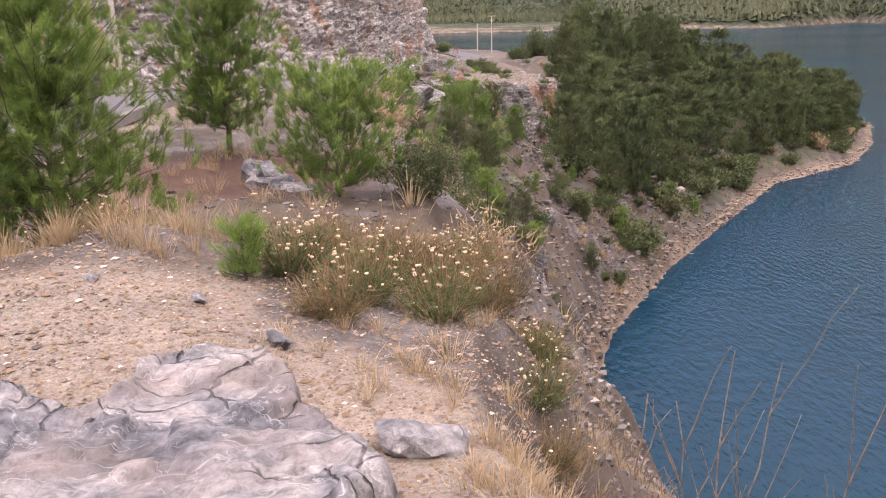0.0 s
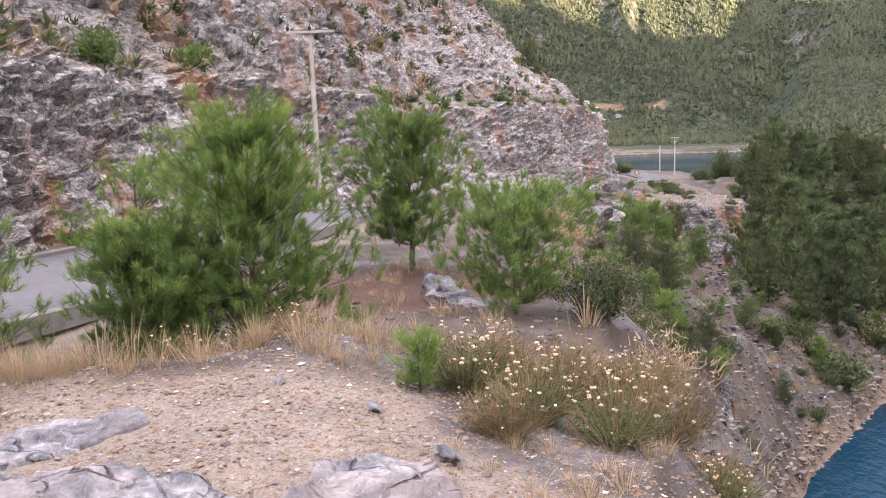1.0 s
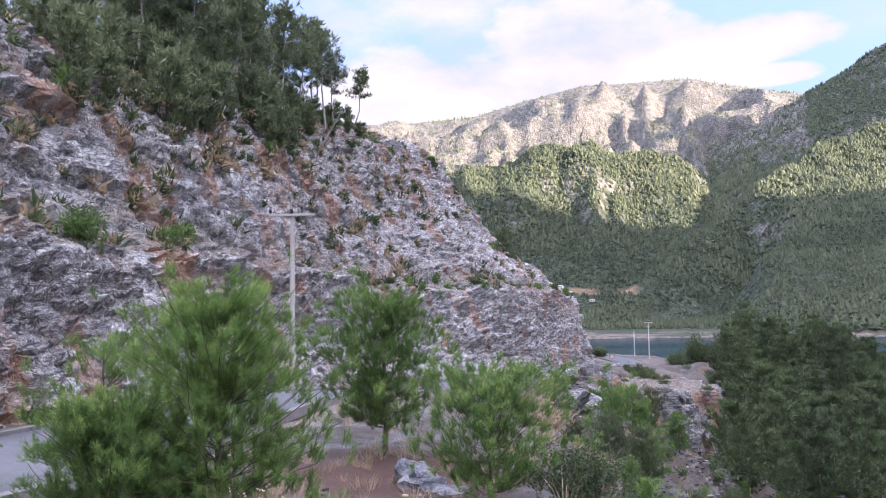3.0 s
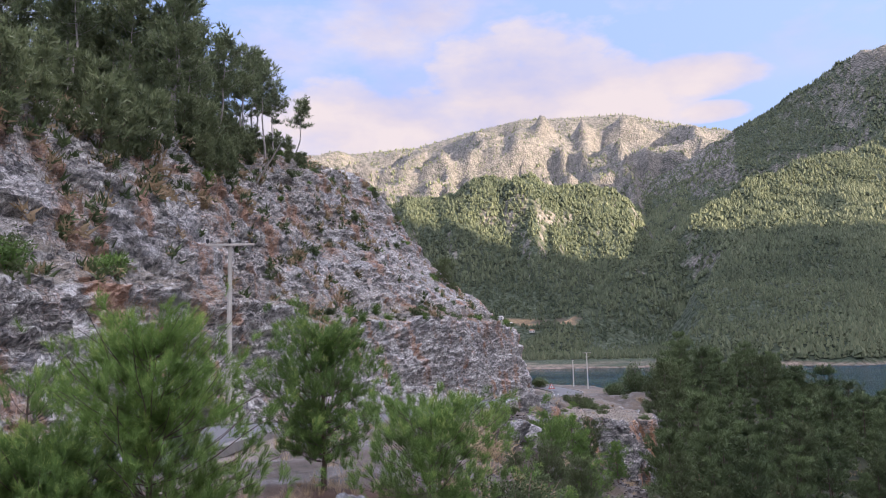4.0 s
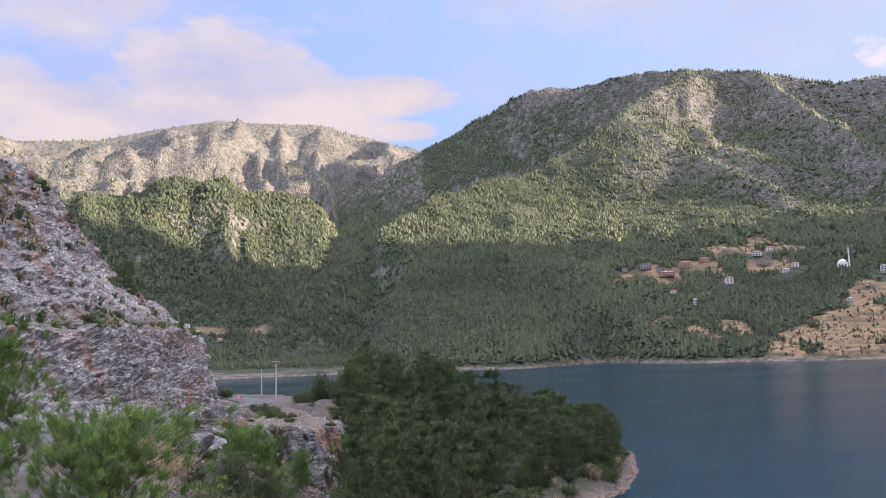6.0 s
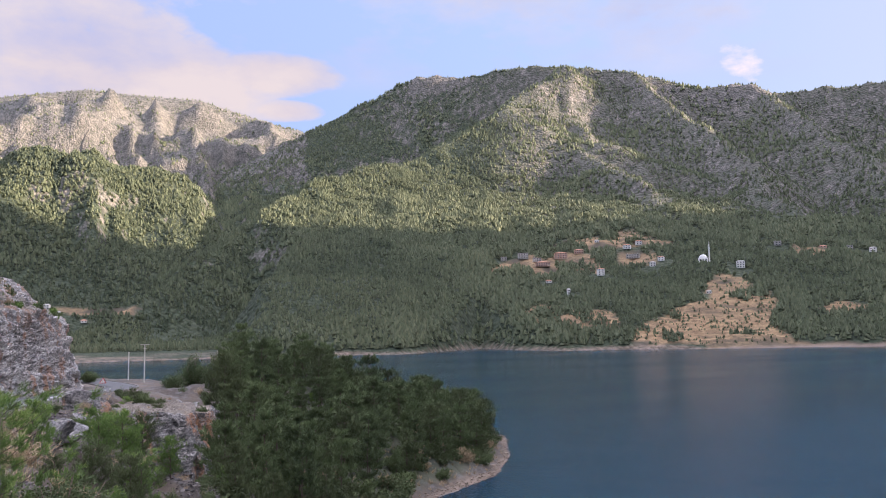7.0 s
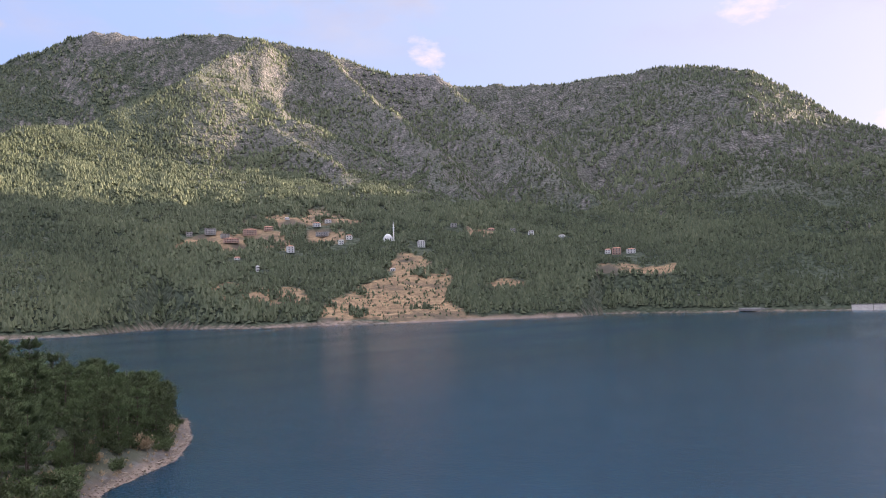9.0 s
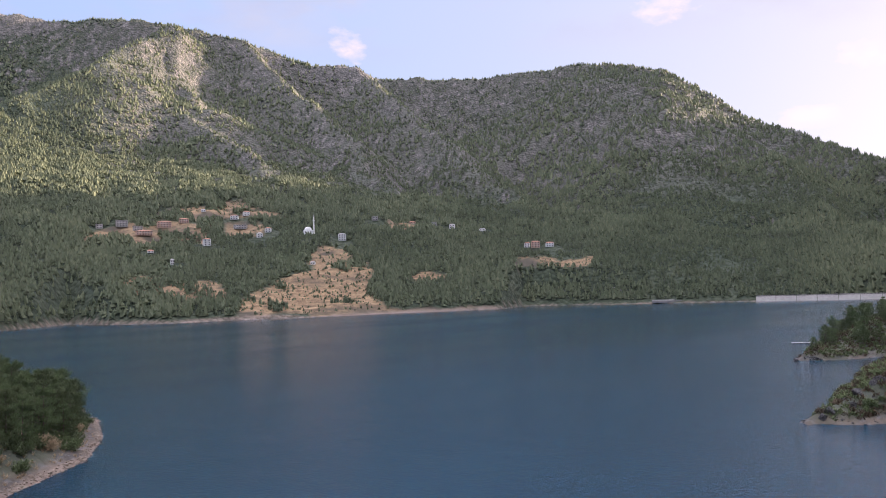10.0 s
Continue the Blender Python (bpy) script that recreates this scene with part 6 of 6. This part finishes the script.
def flower_bush(seed, high, wide, stems, leaf):
    """A withered everlasting: a clump of arching stems, each with cream heads."""
    rng = np.random.default_rng(seed)
    tubes, heads, at, way = [], [], [], []
    for i in range(stems):
        a, out = rng.uniform(0, 6.28), math.sqrt(rng.random())
        tip = np.array([math.cos(a) * out * wide / 2, math.sin(a) * out * wide / 2, high * (rng.uniform(0.5, 1.0) + (0.4 if i % 5 == 0 else 0)) * (1 - 0.35 * out ** 2)])
        q = np.linspace(0, 1, 5)[:, None]
        pts = tip * np.array([1, 1, 0]) * q ** 0.7 + np.array([0, 0, 1.0]) * tip[2] * q ** 1.25 + rng.normal(0, 0.012, (5, 3)) * q
        tubes.append(tube(pts, 0.0036 * (1 - 0.6 * q[:, 0]) + 0.0010, 3))
        at += [pts[1], pts[2], (pts[1] + pts[2]) / 2, pts[3]]
        way += [unit(np.array([math.cos(a), math.sin(a), 0.8])) for _ in range(4)]
        for k in range(rng.integers(1, 3) if rng.random() < 0.26 else 0):
            heads.append(pts[-1] + rng.normal(0, 0.02, 3) * (k > 0))
    tone = rng.random(len(at))
    v, f, t = blades(rng, np.array(at), np.array(way), np.full(len(at), 0.11), 6, 0.6, 0.09, tone, 0.3)
    leaves = mesh_of("foliage", v, f, leaf, False, tone=t)
    hv, hf = [], []
    ball = np.array([(1, 0, 0), (0, 1, 0), (-1, 0, 0), (0, -1, 0), (0, 0, 0.8), (0, 0, -0.8), (0.65, 0.65, 0.45), (-0.65, 0.65, 0.45), (-0.65, -0.65, 0.45), (0.65, -0.65, 0.45)])
    tri = np.array([(0, 6, 9), (6, 4, 9), (1, 7, 6), (7, 4, 6), (2, 8, 7), (8, 4, 7), (3, 9, 8), (9, 4, 8), (0, 1, 6), (1, 2, 7), (2, 3, 8), (3, 0, 9), (1, 0, 5), (2, 1, 5), (3, 2, 5), (0, 3, 5)])
    for k, p in enumerate(heads):
        hv.append(ball * rng.uniform(0.008, 0.021) * rng.uniform(0.65, 1.25, (10, 3)) + p)
        hf.append(tri + 10 * k)
    hv = np.concatenate(hv)
    bloom = mesh_of("blossom", hv, np.concatenate(hf), BLOSSOM, False, tone=np.repeat(rng.random(len(heads)), 10))
    return tubes_mesh("stalk", tubes, STRAW), leaves, bloom


SAGE = leafy("withered_sage_leaves", (0.085, 0.07, 0.038), (0.25, 0.205, 0.10))


def make_flowers():
    rng = random.Random(9)
    forms = [flower_bush(200 + k, 0.58, 0.9, 76, OAK if k == 3 else SAGE) for k in range(4)]
    made = [None] * 4
    spots = [(-1.05, 5.75, 1.0), (-0.75, 6.5, 1.1), (-0.45, 5.3, 1.0), (-0.1, 6.2, 1.1), (0.12, 5.2, 0.9), (-0.6, 4.75, 0.75), (0.28, 7.0, 1.05), (-1.25, 7.4, 1.1), (-0.35, 7.7, 1.15), (0.5, 5.9, 0.9), (0.4, 7.9, 0.9), 
             (0.75, 4.2, 0.6), (0.8, 5.0, 0.7), (0.95, 6.2, 0.8), (1.1, 7.4, 0.9), (-3.4, 5.9, 0.75), (-4.3, 5.3, 0.8), (-2.6, 6.3, 0.7), (-4.8, 4.7, 0.7), (-3.9, 5.6, 0.6), (-5.0, 5.2, 0.7)]
    for x, y, s in spots:
        k = rng.randrange(4)
        m = on_land(x, y, 0.03, rng.uniform(0, 6.28))
        m = Matrix.LocRotScale(m.translation, m.to_quaternion(), None)
        if made[k] is None:
            ob = made[k] = thing("dry_flower_bush", "withered shrub with cream everlasting flower heads", "wildflower", m, "flowering shrubs by the lookout")
            for name, me in zip(("stalk", "foliage", "blossom"), forms[k]):
                part(name, me, ob)
        else:
            ob = copy_thing(made[k], m)
        ob.scale = (s, s, s * rng.uniform(0.9, 1.1))


make_flowers()


def make_stalks():
    """Tall bare stalks that rise from below the brink."""
    rng = np.random.default_rng(3)
    for x, y, lean, high in ((0.55, 2.75, 0.30, 1.55), (0.75, 2.55, 0.06, 1.1), (1.25, 3.0, 0.05, 1.35), (1.35, 3.05, 0.12, 1.35), (1.5, 2.75, 0.22, 1.25), (1.75, 2.85, 0.35, 1.3), (1.05, 2.7, -0.05, 0.95)):
        z = ground_z(x, y)
        high = 25.55 - z + rng.uniform(-0.2, 0.25)
        ob = thing("dry_stalk", "tall bare dry stalk rising from the brink", "dry plant", pose(x, y, z - 0.05), "dry stalks over the water")
        q = np.linspace(0, 1, 8)[:, None]
        stem = np.array([lean, 0.05, 0]) * high * q ** 1.6 + np.array([0, 0, 1.0]) * high * q + rng.normal(0, 0.012, (8, 3)) * q
        part("stem", tubes_mesh("stem", [tube(stem, 0.0055 * (1 - 0.75 * q[:, 0]) + 0.001, 5)], TWIG), ob)
        for k in range(6):
            b = int(rng.integers(2, 7))
            a = rng.uniform(-0.6, 0.6)
            ln = high * rng.uniform(0.16, 0.4)
            w = np.linspace(0, 1, 5)[:, None]
            twig = stem[b] + np.array([0.35 * math.cos(a) * rng.choice([-1, 1]) + lean, 0.3 * math.sin(a), 1.0]) * ln * w + rng.normal(0, 0.008, (5, 3)) * w
            part("twig", tubes_mesh("twig", [tube(twig, 0.0026 * (1 - 0.7 * w[:, 0]) + 0.0007, 4)], TWIG), ob)


make_stalks()

# ---- along the road ----
def cone_tube(points, radii, mat, name, sides=10):
    """A closed round bar through points."""
    v, f = tube(points, radii, sides)
    n = len(points)
    bm = bmesh.new()
    vs = [bm.verts.new(p) for p in v]
    for q in f:
        bm.faces.new([vs[i] for i in q])
    bm.faces.new(vs[:sides][::-1])
    bm.faces.new(vs[(n - 1) * sides:])
    bmesh.ops.recalc_face_normals(bm, faces=bm.faces)
    me = bpy.data.meshes.new(name)
    bm.to_mesh(me)
    bm.free()
    me.materials.append(mat)
    return me


def block(name, size, mat, bevel=0.01, at=(0, 0, 0)):
    """A bevelled block whose base is centred at the point at."""
    bm = bmesh.new()
    bmesh.ops.create_cube(bm, size=1.0)
    bmesh.ops.scale(bm, vec=size, verts=bm.verts)
    bmesh.ops.translate(bm, vec=(at[0], at[1], at[2] + size[2] / 2), verts=bm.verts)
    if bevel:
        bmesh.ops.bevel(bm, geom=bm.edges[:], offset=bevel, segments=1, affect="EDGES")
    me = bpy.data.meshes.new(name)
    bm.to_mesh(me)
    bm.free()
    me.materials.append(mat)
    return me


def utility_pole(x, y, top, arm, turn, label, second=False):
    z = ground_z(x, y)
    high = top - z
    ob = thing("utility_pole", label, "utility pole", pose(x, y, z - 0.3, 0, 0, turn), "poles along the road")
    part("post", cone_tube([(0, 0, 0), (0, 0, high * 0.5), (0, 0, high + 0.25)], [0.155, 0.13, 0.10], POLE, "post"), ob)
    part("crossarm", block("crossarm", (arm, 0.11, 0.12), POLE, 0.012, (0, -0.11, high + 0.12)), ob)
    if second:
        part("crossarm", block("crossarm", (arm * 0.45, 0.1, 0.1), POLE, 0.01, (0, -0.11, high - 0.75)), ob)
    for k in (-0.46, 0.0, 0.46):
        h = high + 0.24
        me = cone_tube([(k * arm, -0.11, h), (k * arm, -0.11, h + 0.05), (k * arm, -0.11, h + 0.07), (k * arm, -0.11, h + 0.15), (k * arm, -0.11, h + 0.17), (k * arm, -0.11, h + 0.26)], [0.03, 0.03, 0.085, 0.08, 0.09, 0.05], DARK, "insulator", 8)
        part("insulator", me, ob, "dark brown glazed insulator")


POLE = simple("pale_pole_concrete", (0.40, 0.36, 0.31), (0.60, 0.56, 0.50), 0.8, 4.0, 0.15, 0.0, (1.0, 1.0, 0.2))
leaning_trunk()
utility_pole(-14.4, 39.2, 32.35, 2.45, 8, "tall pale concrete utility pole with a crossarm before the cliff")
utility_pole(16.3, 182.2, 24.15, 1.9, 10, "pale concrete utility pole at the road's bend", True)
utility_pole(14.0, 194.5, 22.25, 0.5, 10, "short pale utility pole behind the bend")
utility_pole(29.8, 171.5, 22.8, 0.5, 10, "short pale utility pole among the trees")


def on_shelf(offset, y):
    """A point beside the road: offset metres east of its middle."""
    x = float(np.interp(y, [p[1] for p in ROAD[:11]], [p[0] for p in ROAD[:11]])) + offset
    return x, y, ground_z(x, y)


def guard_posts():
    first = None
    for k in range(22):
        x, y, z = on_shelf(3.75, 82 + 2.6 * k)
        m = pose(x, y, z - 0.1, 0, 2 * math.sin(k * 2.1), 0)
        if first is None:
            first = thing("guard_post", "short ochre concrete guard post at the road's edge", "guard post", m, "guard posts along the brink")
            part("shaft", block("shaft", (0.22, 0.22, 0.62), CONCRETE, 0.02), first)
            part("cap", block("cap", (0.26, 0.26, 0.12), WHITE, 0.03, (0, 0, 0.62)), first)
        else:
            copy_thing(first, m)
    x, y, z = on_shelf(3.6, 85)
    ob = thing("marker_stone", "small white marker stone at the roadside", "marker", pose(x - 0.1, y, z - 0.1))
    part("shaft", block("shaft", (0.5, 0.4, 0.75), WHITE, 0.04), ob)
    part("cap", block("cap", (0.4, 0.3, 0.14), WHITE, 0.05, (0, 0, 0.75)), ob)


guard_posts()


def road_sign(x, y):
    z = ground_z(x, y)
    ob = thing("road_sign", "triangular red and white warning sign on a grey post", "road sign", pose(x, y, z - 0.2, 0, 0, 4))
    part("post", cone_tube([(0, 0, 0), (0, 0, 2.3)], [0.035, 0.035], CONCRETE, "post", 8), ob)
    for name, r, off, mat in (("rim", 0.55, 0.0, RED), ("face", 0.38, -0.016, WHITE)):
        bm = bmesh.new()
        front = [bm.verts.new((r * math.sin(a), -0.05 + off, 2.15 + r * math.cos(a))) for a in (0, 2 * math.pi / 3, 4 * math.pi / 3)]
        back = [bm.verts.new((v.co.x, v.co.y + 0.02, v.co.z)) for v in front]
        bm.faces.new(front)
        bm.faces.new(back[::-1])
        for i in range(3):
            bm.faces.new((front[i], front[(i + 1) % 3], back[(i + 1) % 3], back[i]))
        bmesh.ops.recalc_face_normals(bm, faces=bm.faces)
        part(name, (bm, mat), ob)
    part("symbol", block("symbol", (0.07, 0.012, 0.26), DARK, 0.0, (0, -0.082, 2.02)), ob)


RED = simple("red_paint", (0.35, 0.03, 0.025), (0.50, 0.06, 0.045), 0.5, 3.0)
road_sign(5.4, 121.0)


def bastion():
    """The sheer pale rock below the road's outer edge."""
    plan = [(2.6, 98), (6.5, 95.5), (10.5, 97.5), (14, 101), (17.2, 106), (18, 112), (16.5, 119), (11, 124), (5, 125), (2.6, 112)]
    ring = smooth_line([(*p, 0) for p in plan + plan[:1]], 0.34)[:-1, :2]
    mid = ring.mean(0)
    n = len(ring)
    top = 18.0 - 0.10 * np.maximum(ring[:, 0] - 5, 0) - 0.02 * (ring[:, 1] - 98)
    rows = np.concatenate([np.linspace(0, 1, 58), np.linspace(1.02, 1.9, 26)])
    V, U = np.meshgrid(rows, np.arange(n), indexing="ij")
    face = np.clip(V, 0, 1)
    z = 1.0 + (top[U] - 1.0) * face
    size = 1.0 + 0.30 * (1 - face) ** 1.4 - np.clip(V - 1, 0, 1)
    x = mid[0] + (ring[U, 0] - mid[0]) * size
    y = mid[1] + (ring[U, 1] - mid[1]) * size
    out = np.stack([ring[U, 0] - mid[0], ring[U, 1] - mid[1]], -1)
    out = out / np.linalg.norm(out, axis=-1, keepdims=True)
    rug = fbm(x * 0.16, y * 0.16, z * 0.08, 3) * 1.3 + ridged(x * 0.35 + y * 0.2, y * 0.3, z * 0.06, 3) * 0.55 + blocks(x * 0.7, y * 0.7, z * 0.45) * 0.42 + blocks(x * 1.7, y * 1.7, z * 1.1) * 0.2
    rug = rug * (1 - 0.75 * np.clip((V - 0.95) * 8, 0, 1))
    x, y = x + out[..., 0] * rug, y + out[..., 1] * rug
    z = z + 0.35 * fbm(x * 0.5, y * 0.5, 3.0, 3) * (V > 0.9) + 0.15 * blocks(x * 0.9, y * 0.9, z * 0.5)
    me = mesh_of("rock_bastion", np.stack([x, y, z], -1).reshape(-1, 3), grid_faces(len(rows), n, True), PALE_CLIFF, False, scrub=np.where(V > 1, 0.5, -0.75).ravel())
    tagged(new("rock_bastion", me), "sheer pale limestone bastion stained with rust below the road", "rock")
    rng = random.Random(51)
    made = None
    for k in range(20):
        a, q = rng.randrange(n), rng.choice((rng.uniform(0.55, 0.95), rng.uniform(1.0, 1.4)))
        i = int(np.argmin(np.abs(rows - q)))
        at = (x[i, a], y[i, a], z[i, a] - 0.15)
        s = rng.uniform(0.5, 1.1)
        if made is None:
            ob = made = plant_shrub("crag_bush", shrub_parts(151, 1.3, 1.7, 24, 12, 10, 0.18, 0.34, OAK, 0.7), Matrix.Translation(at), "green bush rooted in the pale bastion", "shrub", "bushes on the bastion")
        else:
            ob = copy_thing(made, Matrix.Translation(at) @ Matrix.Rotation(k * 1.3, 4, "Z"))
        ob.scale = (s, s, s)


bastion()


def outcrops():
    """Pale rock ribs that stand out of the bank below the road."""
    made = []
    for k, (x, y, size, sink) in enumerate((
            (5.5, 88, (5, 6, 5), 2.5), (2.5, 80, (5, 6, 4), 2.2), (6.8, 97, (4, 5, 4), 1.8), (1.5, 70, (4, 5, 3), 1.6), (0.5, 62, (3, 4, 2.4), 1.2), (7.0, 46, (1.6, 2.0, 4.0), 1.5), (7.3, 42, (1.4, 1.8, 3.2), 1.2), (6.2, 36, (1.6, 2, 3.4), 1.4), (8.0, 52, (1.8, 2.2, 4.2), 1.6),
            (5.6, 31, (1.5, 1.6, 2.6), 1.0), (4.0, 25, (1.2, 1.6, 2.2), 0.9), (3.2, 20, (1.0, 1.4, 1.8), 0.7), (9.6, 60, (2, 2.4, 3.4), 1.5), (-0.6, 52, (3, 4, 2.0), 1.0))):
        me = boulder_mesh(300 + k, size, PALE_CLIFF, 4 if size[0] > 3 else 3, 0.55)
        ob = tagged(new("rock_outcrop", me), "grey layered rock outcrop in the dry bank", "rock")
        z = ground_z(x, y)
        ob.matrix_world = pose(x, y, z - sink, 0, 0, k * 47 % 360)
    # loose rocks on the headlands and the strand
    rng = random.Random(77)
    for k in range(16):
        s = HEADLANDS[k % 2]
        a = rng.random()
        x, y = s[1][0] + a * 14 + rng.uniform(-2, 2), s[1][1] - a * 7 - rng.uniform(0, 4)
        z = ground_z(x, y)
        d = rng.uniform(1.0, 2.6)
        ob = tagged(new("rock_outcrop", boulder_mesh(400 + k, (d * 1.4, d, d * 0.9), SHORE_ROCK, 3, 0.5)), "dark shore rock on the headland", "rock")
        ob.matrix_world = pose(x, y, z - d * 0.35, 0, 0, k * 61 % 360)


outcrops()

# ---- across the water ----
ROOF = simple("clay_roof", (0.28, 0.13, 0.08), (0.45, 0.24, 0.16), 0.85, 2.0)
PLASTER = simple("pale_plaster", (0.58, 0.55, 0.50), (0.80, 0.78, 0.74), 0.8, 0.8)
BRICK = simple("bare_brick", (0.38, 0.24, 0.17), (0.55, 0.38, 0.29), 0.85, 1.5)
PANE = simple("dark_panes", (0.02, 0.022, 0.026), (0.05, 0.055, 0.06), 0.25, 1.0)


def gable_roof(w, d, z, rise, over, mat):
    bm = bmesh.new()
    a, b = w / 2 + over, d / 2 + over
    p = [bm.verts.new(v) for v in ((-a, -b, z), (a, -b, z), (a, b, z), (-a, b, z), (-a * 0.45, 0, z + rise), (a * 0.45, 0, z + rise))]
    for f in ((0, 1, 5, 4), (1, 2, 5), (2, 3, 4, 5), (3, 0, 4), (3, 2, 1, 0)):
        bm.faces.new([p[i] for i in f])
    bmesh.ops.recalc_face_normals(bm, faces=bm.faces)
    return bm, mat


def house(head, r, w, d, floors, kind, label):
    w, d = (w * 0.95, d) if head > 20 else (w * 0.85, d)
    x, y, _ = polar(head, 0, r)
    z = ground_z(x, y) - 0.4
    high = floors * 3.0
    ob = thing("house", label, "house", pose(x, y, z, 0, 0, -head + (head * 53 % 24) - 12), "houses of the village across the water")
    wall = {"white": PLASTER, "brick": BRICK, "bare": CONCRETE}[kind]
    part("wall", block("wall", (w, d, high), wall, 0.05), ob)
    if kind == "bare":
        part("roof", block("roof", (w + 0.8, d + 0.8, 0.35), CONCRETE, 0.04, (0, 0, high)), ob)
        for i in range(2):
            part("column", block("column", (0.5, 0.5, 1.4), CONCRETE, 0.03, ((i - 0.5) * w * 0.8, -d * 0.4, high + 0.35)), ob)
    else:
        part("roof", gable_roof(w, d, high, 1.6, 0.6, ROOF if kind == "brick" or int(head) % 2 else CONCRETE), ob)
    for f in range(floors):
        n = max(2, int(w / 3.2))
        for i in range(n):
            u = (i + 0.5) / n - 0.5
            win = part("window", block("window", (1.35, 0.2, 1.45), PANE, 0.0, (u * w, -d / 2 - 0.02, f * 3.0 + 0.9)), ob)
            part("sill", block("sill", (1.6, 0.3, 0.12), PLASTER, 0.0, (u * w, -d / 2 - 0.1, f * 3.0 + 0.76)), win)
        part("balcony", block("balcony", (w * 0.6, 1.2, 0.18), PLASTER, 0.02, (0, -d / 2 - 0.6, f * 3.0 + 0.1)), ob) if f else None


for row in HOUSES:
    house(*row)


def mosque(head, r):
    x, y, _ = polar(head, 0, r)
    z = ground_z(x, y) - 0.5
    ob = thing("mosque", "small white village mosque with a dome and a slim minaret", "mosque", pose(x, y, z, 0, 0, -head))
    part("hall", block("hall", (13, 12, 6), PLASTER, 0.1), ob)
    a = np.linspace(0, math.pi / 2, 9)
    part("dome", cone_tube([(0, 0, 6 + 5.2 * math.sin(v)) for v in a], [5.4 * math.cos(v) + 0.05 for v in a], PLASTER, "dome", 20), ob)
    tower = part("minaret", cone_tube([(8.2, 0, 0), (8.2, 0, 4), (8.2, 0, 19), (8.2, 0, 19.4), (8.2, 0, 20.4), (8.2, 0, 20.5), (8.2, 0, 25)], [1.3, 1.0, 0.9, 1.5, 1.5, 0.8, 0.75], PLASTER, "minaret", 12), ob)
    part("spire", cone_tube([(8.2, 0, 25), (8.2, 0, 29.5)], [0.9, 0.05], CONCRETE, "spire", 12), tower)
    for k in range(3):
        part("window", block("window", (1.4, 0.2, 2.4), PANE, 0.0, ((k - 1) * 3.8, -6.05, 1.8)), ob)


mosque(44.1, 1141)


def dam_wall():
    """The dam's sloping concrete face in sections, with a crest road."""
    ob = thing("dam", "long pale concrete-faced dam closing the lake", "dam")
    heads = [75.3 + 1.25 * k for k in range(15)]
    for h0, h1 in zip(heads, heads[1:]):
        bm = bmesh.new()
        ring = []
        for h in (h0, h1 - 0.03):
            ring.append([bm.verts.new(polar(h, 0, r)[:2] + (z,)) for r, z in ((968, -4), (986, 5.6), (986, 6.6), (995, 6.6), (1010, -4))])
        for i in range(4):
            bm.faces.new((ring[0][i], ring[1][i], ring[1][i + 1], ring[0][i + 1]))
        bm.faces.new(ring[0][::-1])
        bm.faces.new(ring[1])
        bmesh.ops.recalc_face_normals(bm, faces=bm.faces)
        part("panel", (bm, DAM), ob)


DAM = simple("dam_concrete", (0.15, 0.14, 0.125), (0.25, 0.235, 0.21), 0.85, 0.3)
dam_wall()


def works(head, r, w, d, high, z, lean, label):
    x, y, _ = polar(head, 0, r)
    ob = thing("concrete_apron", label, "concrete slab", pose(x, y, z, lean, 0, -head))
    part("slab", block("slab", (w, d, high), DAM, 0.1), ob)
    part("lip", block("lip", (w + 0.8, 0.6, high + 0.9), CONCRETE, 0.05, (0, d / 2, 0)), ob)


works(66.0, 1010, 16, 14, 1.0, 15.0, 40, "sloping concrete apron on the dam works' bank")
works(65.8, 992, 22, 9, 1.0, 0.6, 30, "pale concrete ramp at the water's edge")
works(70.3, 985, 62, 5, 2.6, 0.8, 0, "low concrete quay at the water's edge")
works(48.7, 905, 18, 4, 2.2, 7.5, 0, "low white walled terrace above the shore")
works(50.4, 912, 24, 6, 3.6, 7.5, 0, "low ochre building plot above the shore")


def jetty():
    x, y, _ = polar(77.9, 0, 350)
    ob = thing("jetty", "small white floating jetty by the headland", "jetty", pose(x, y, 0.0, 0, 0, -70))
    part("deck", block("deck", (7, 1.6, 0.3), CONCRETE, 0.04, (0, 0, 0.25)), ob)
    for k in (-2.4, 0, 2.4):
        part("float", block("float", (1.4, 1.4, 0.45), DARK, 0.1, (k, 0, -0.2)), ob)


jetty()
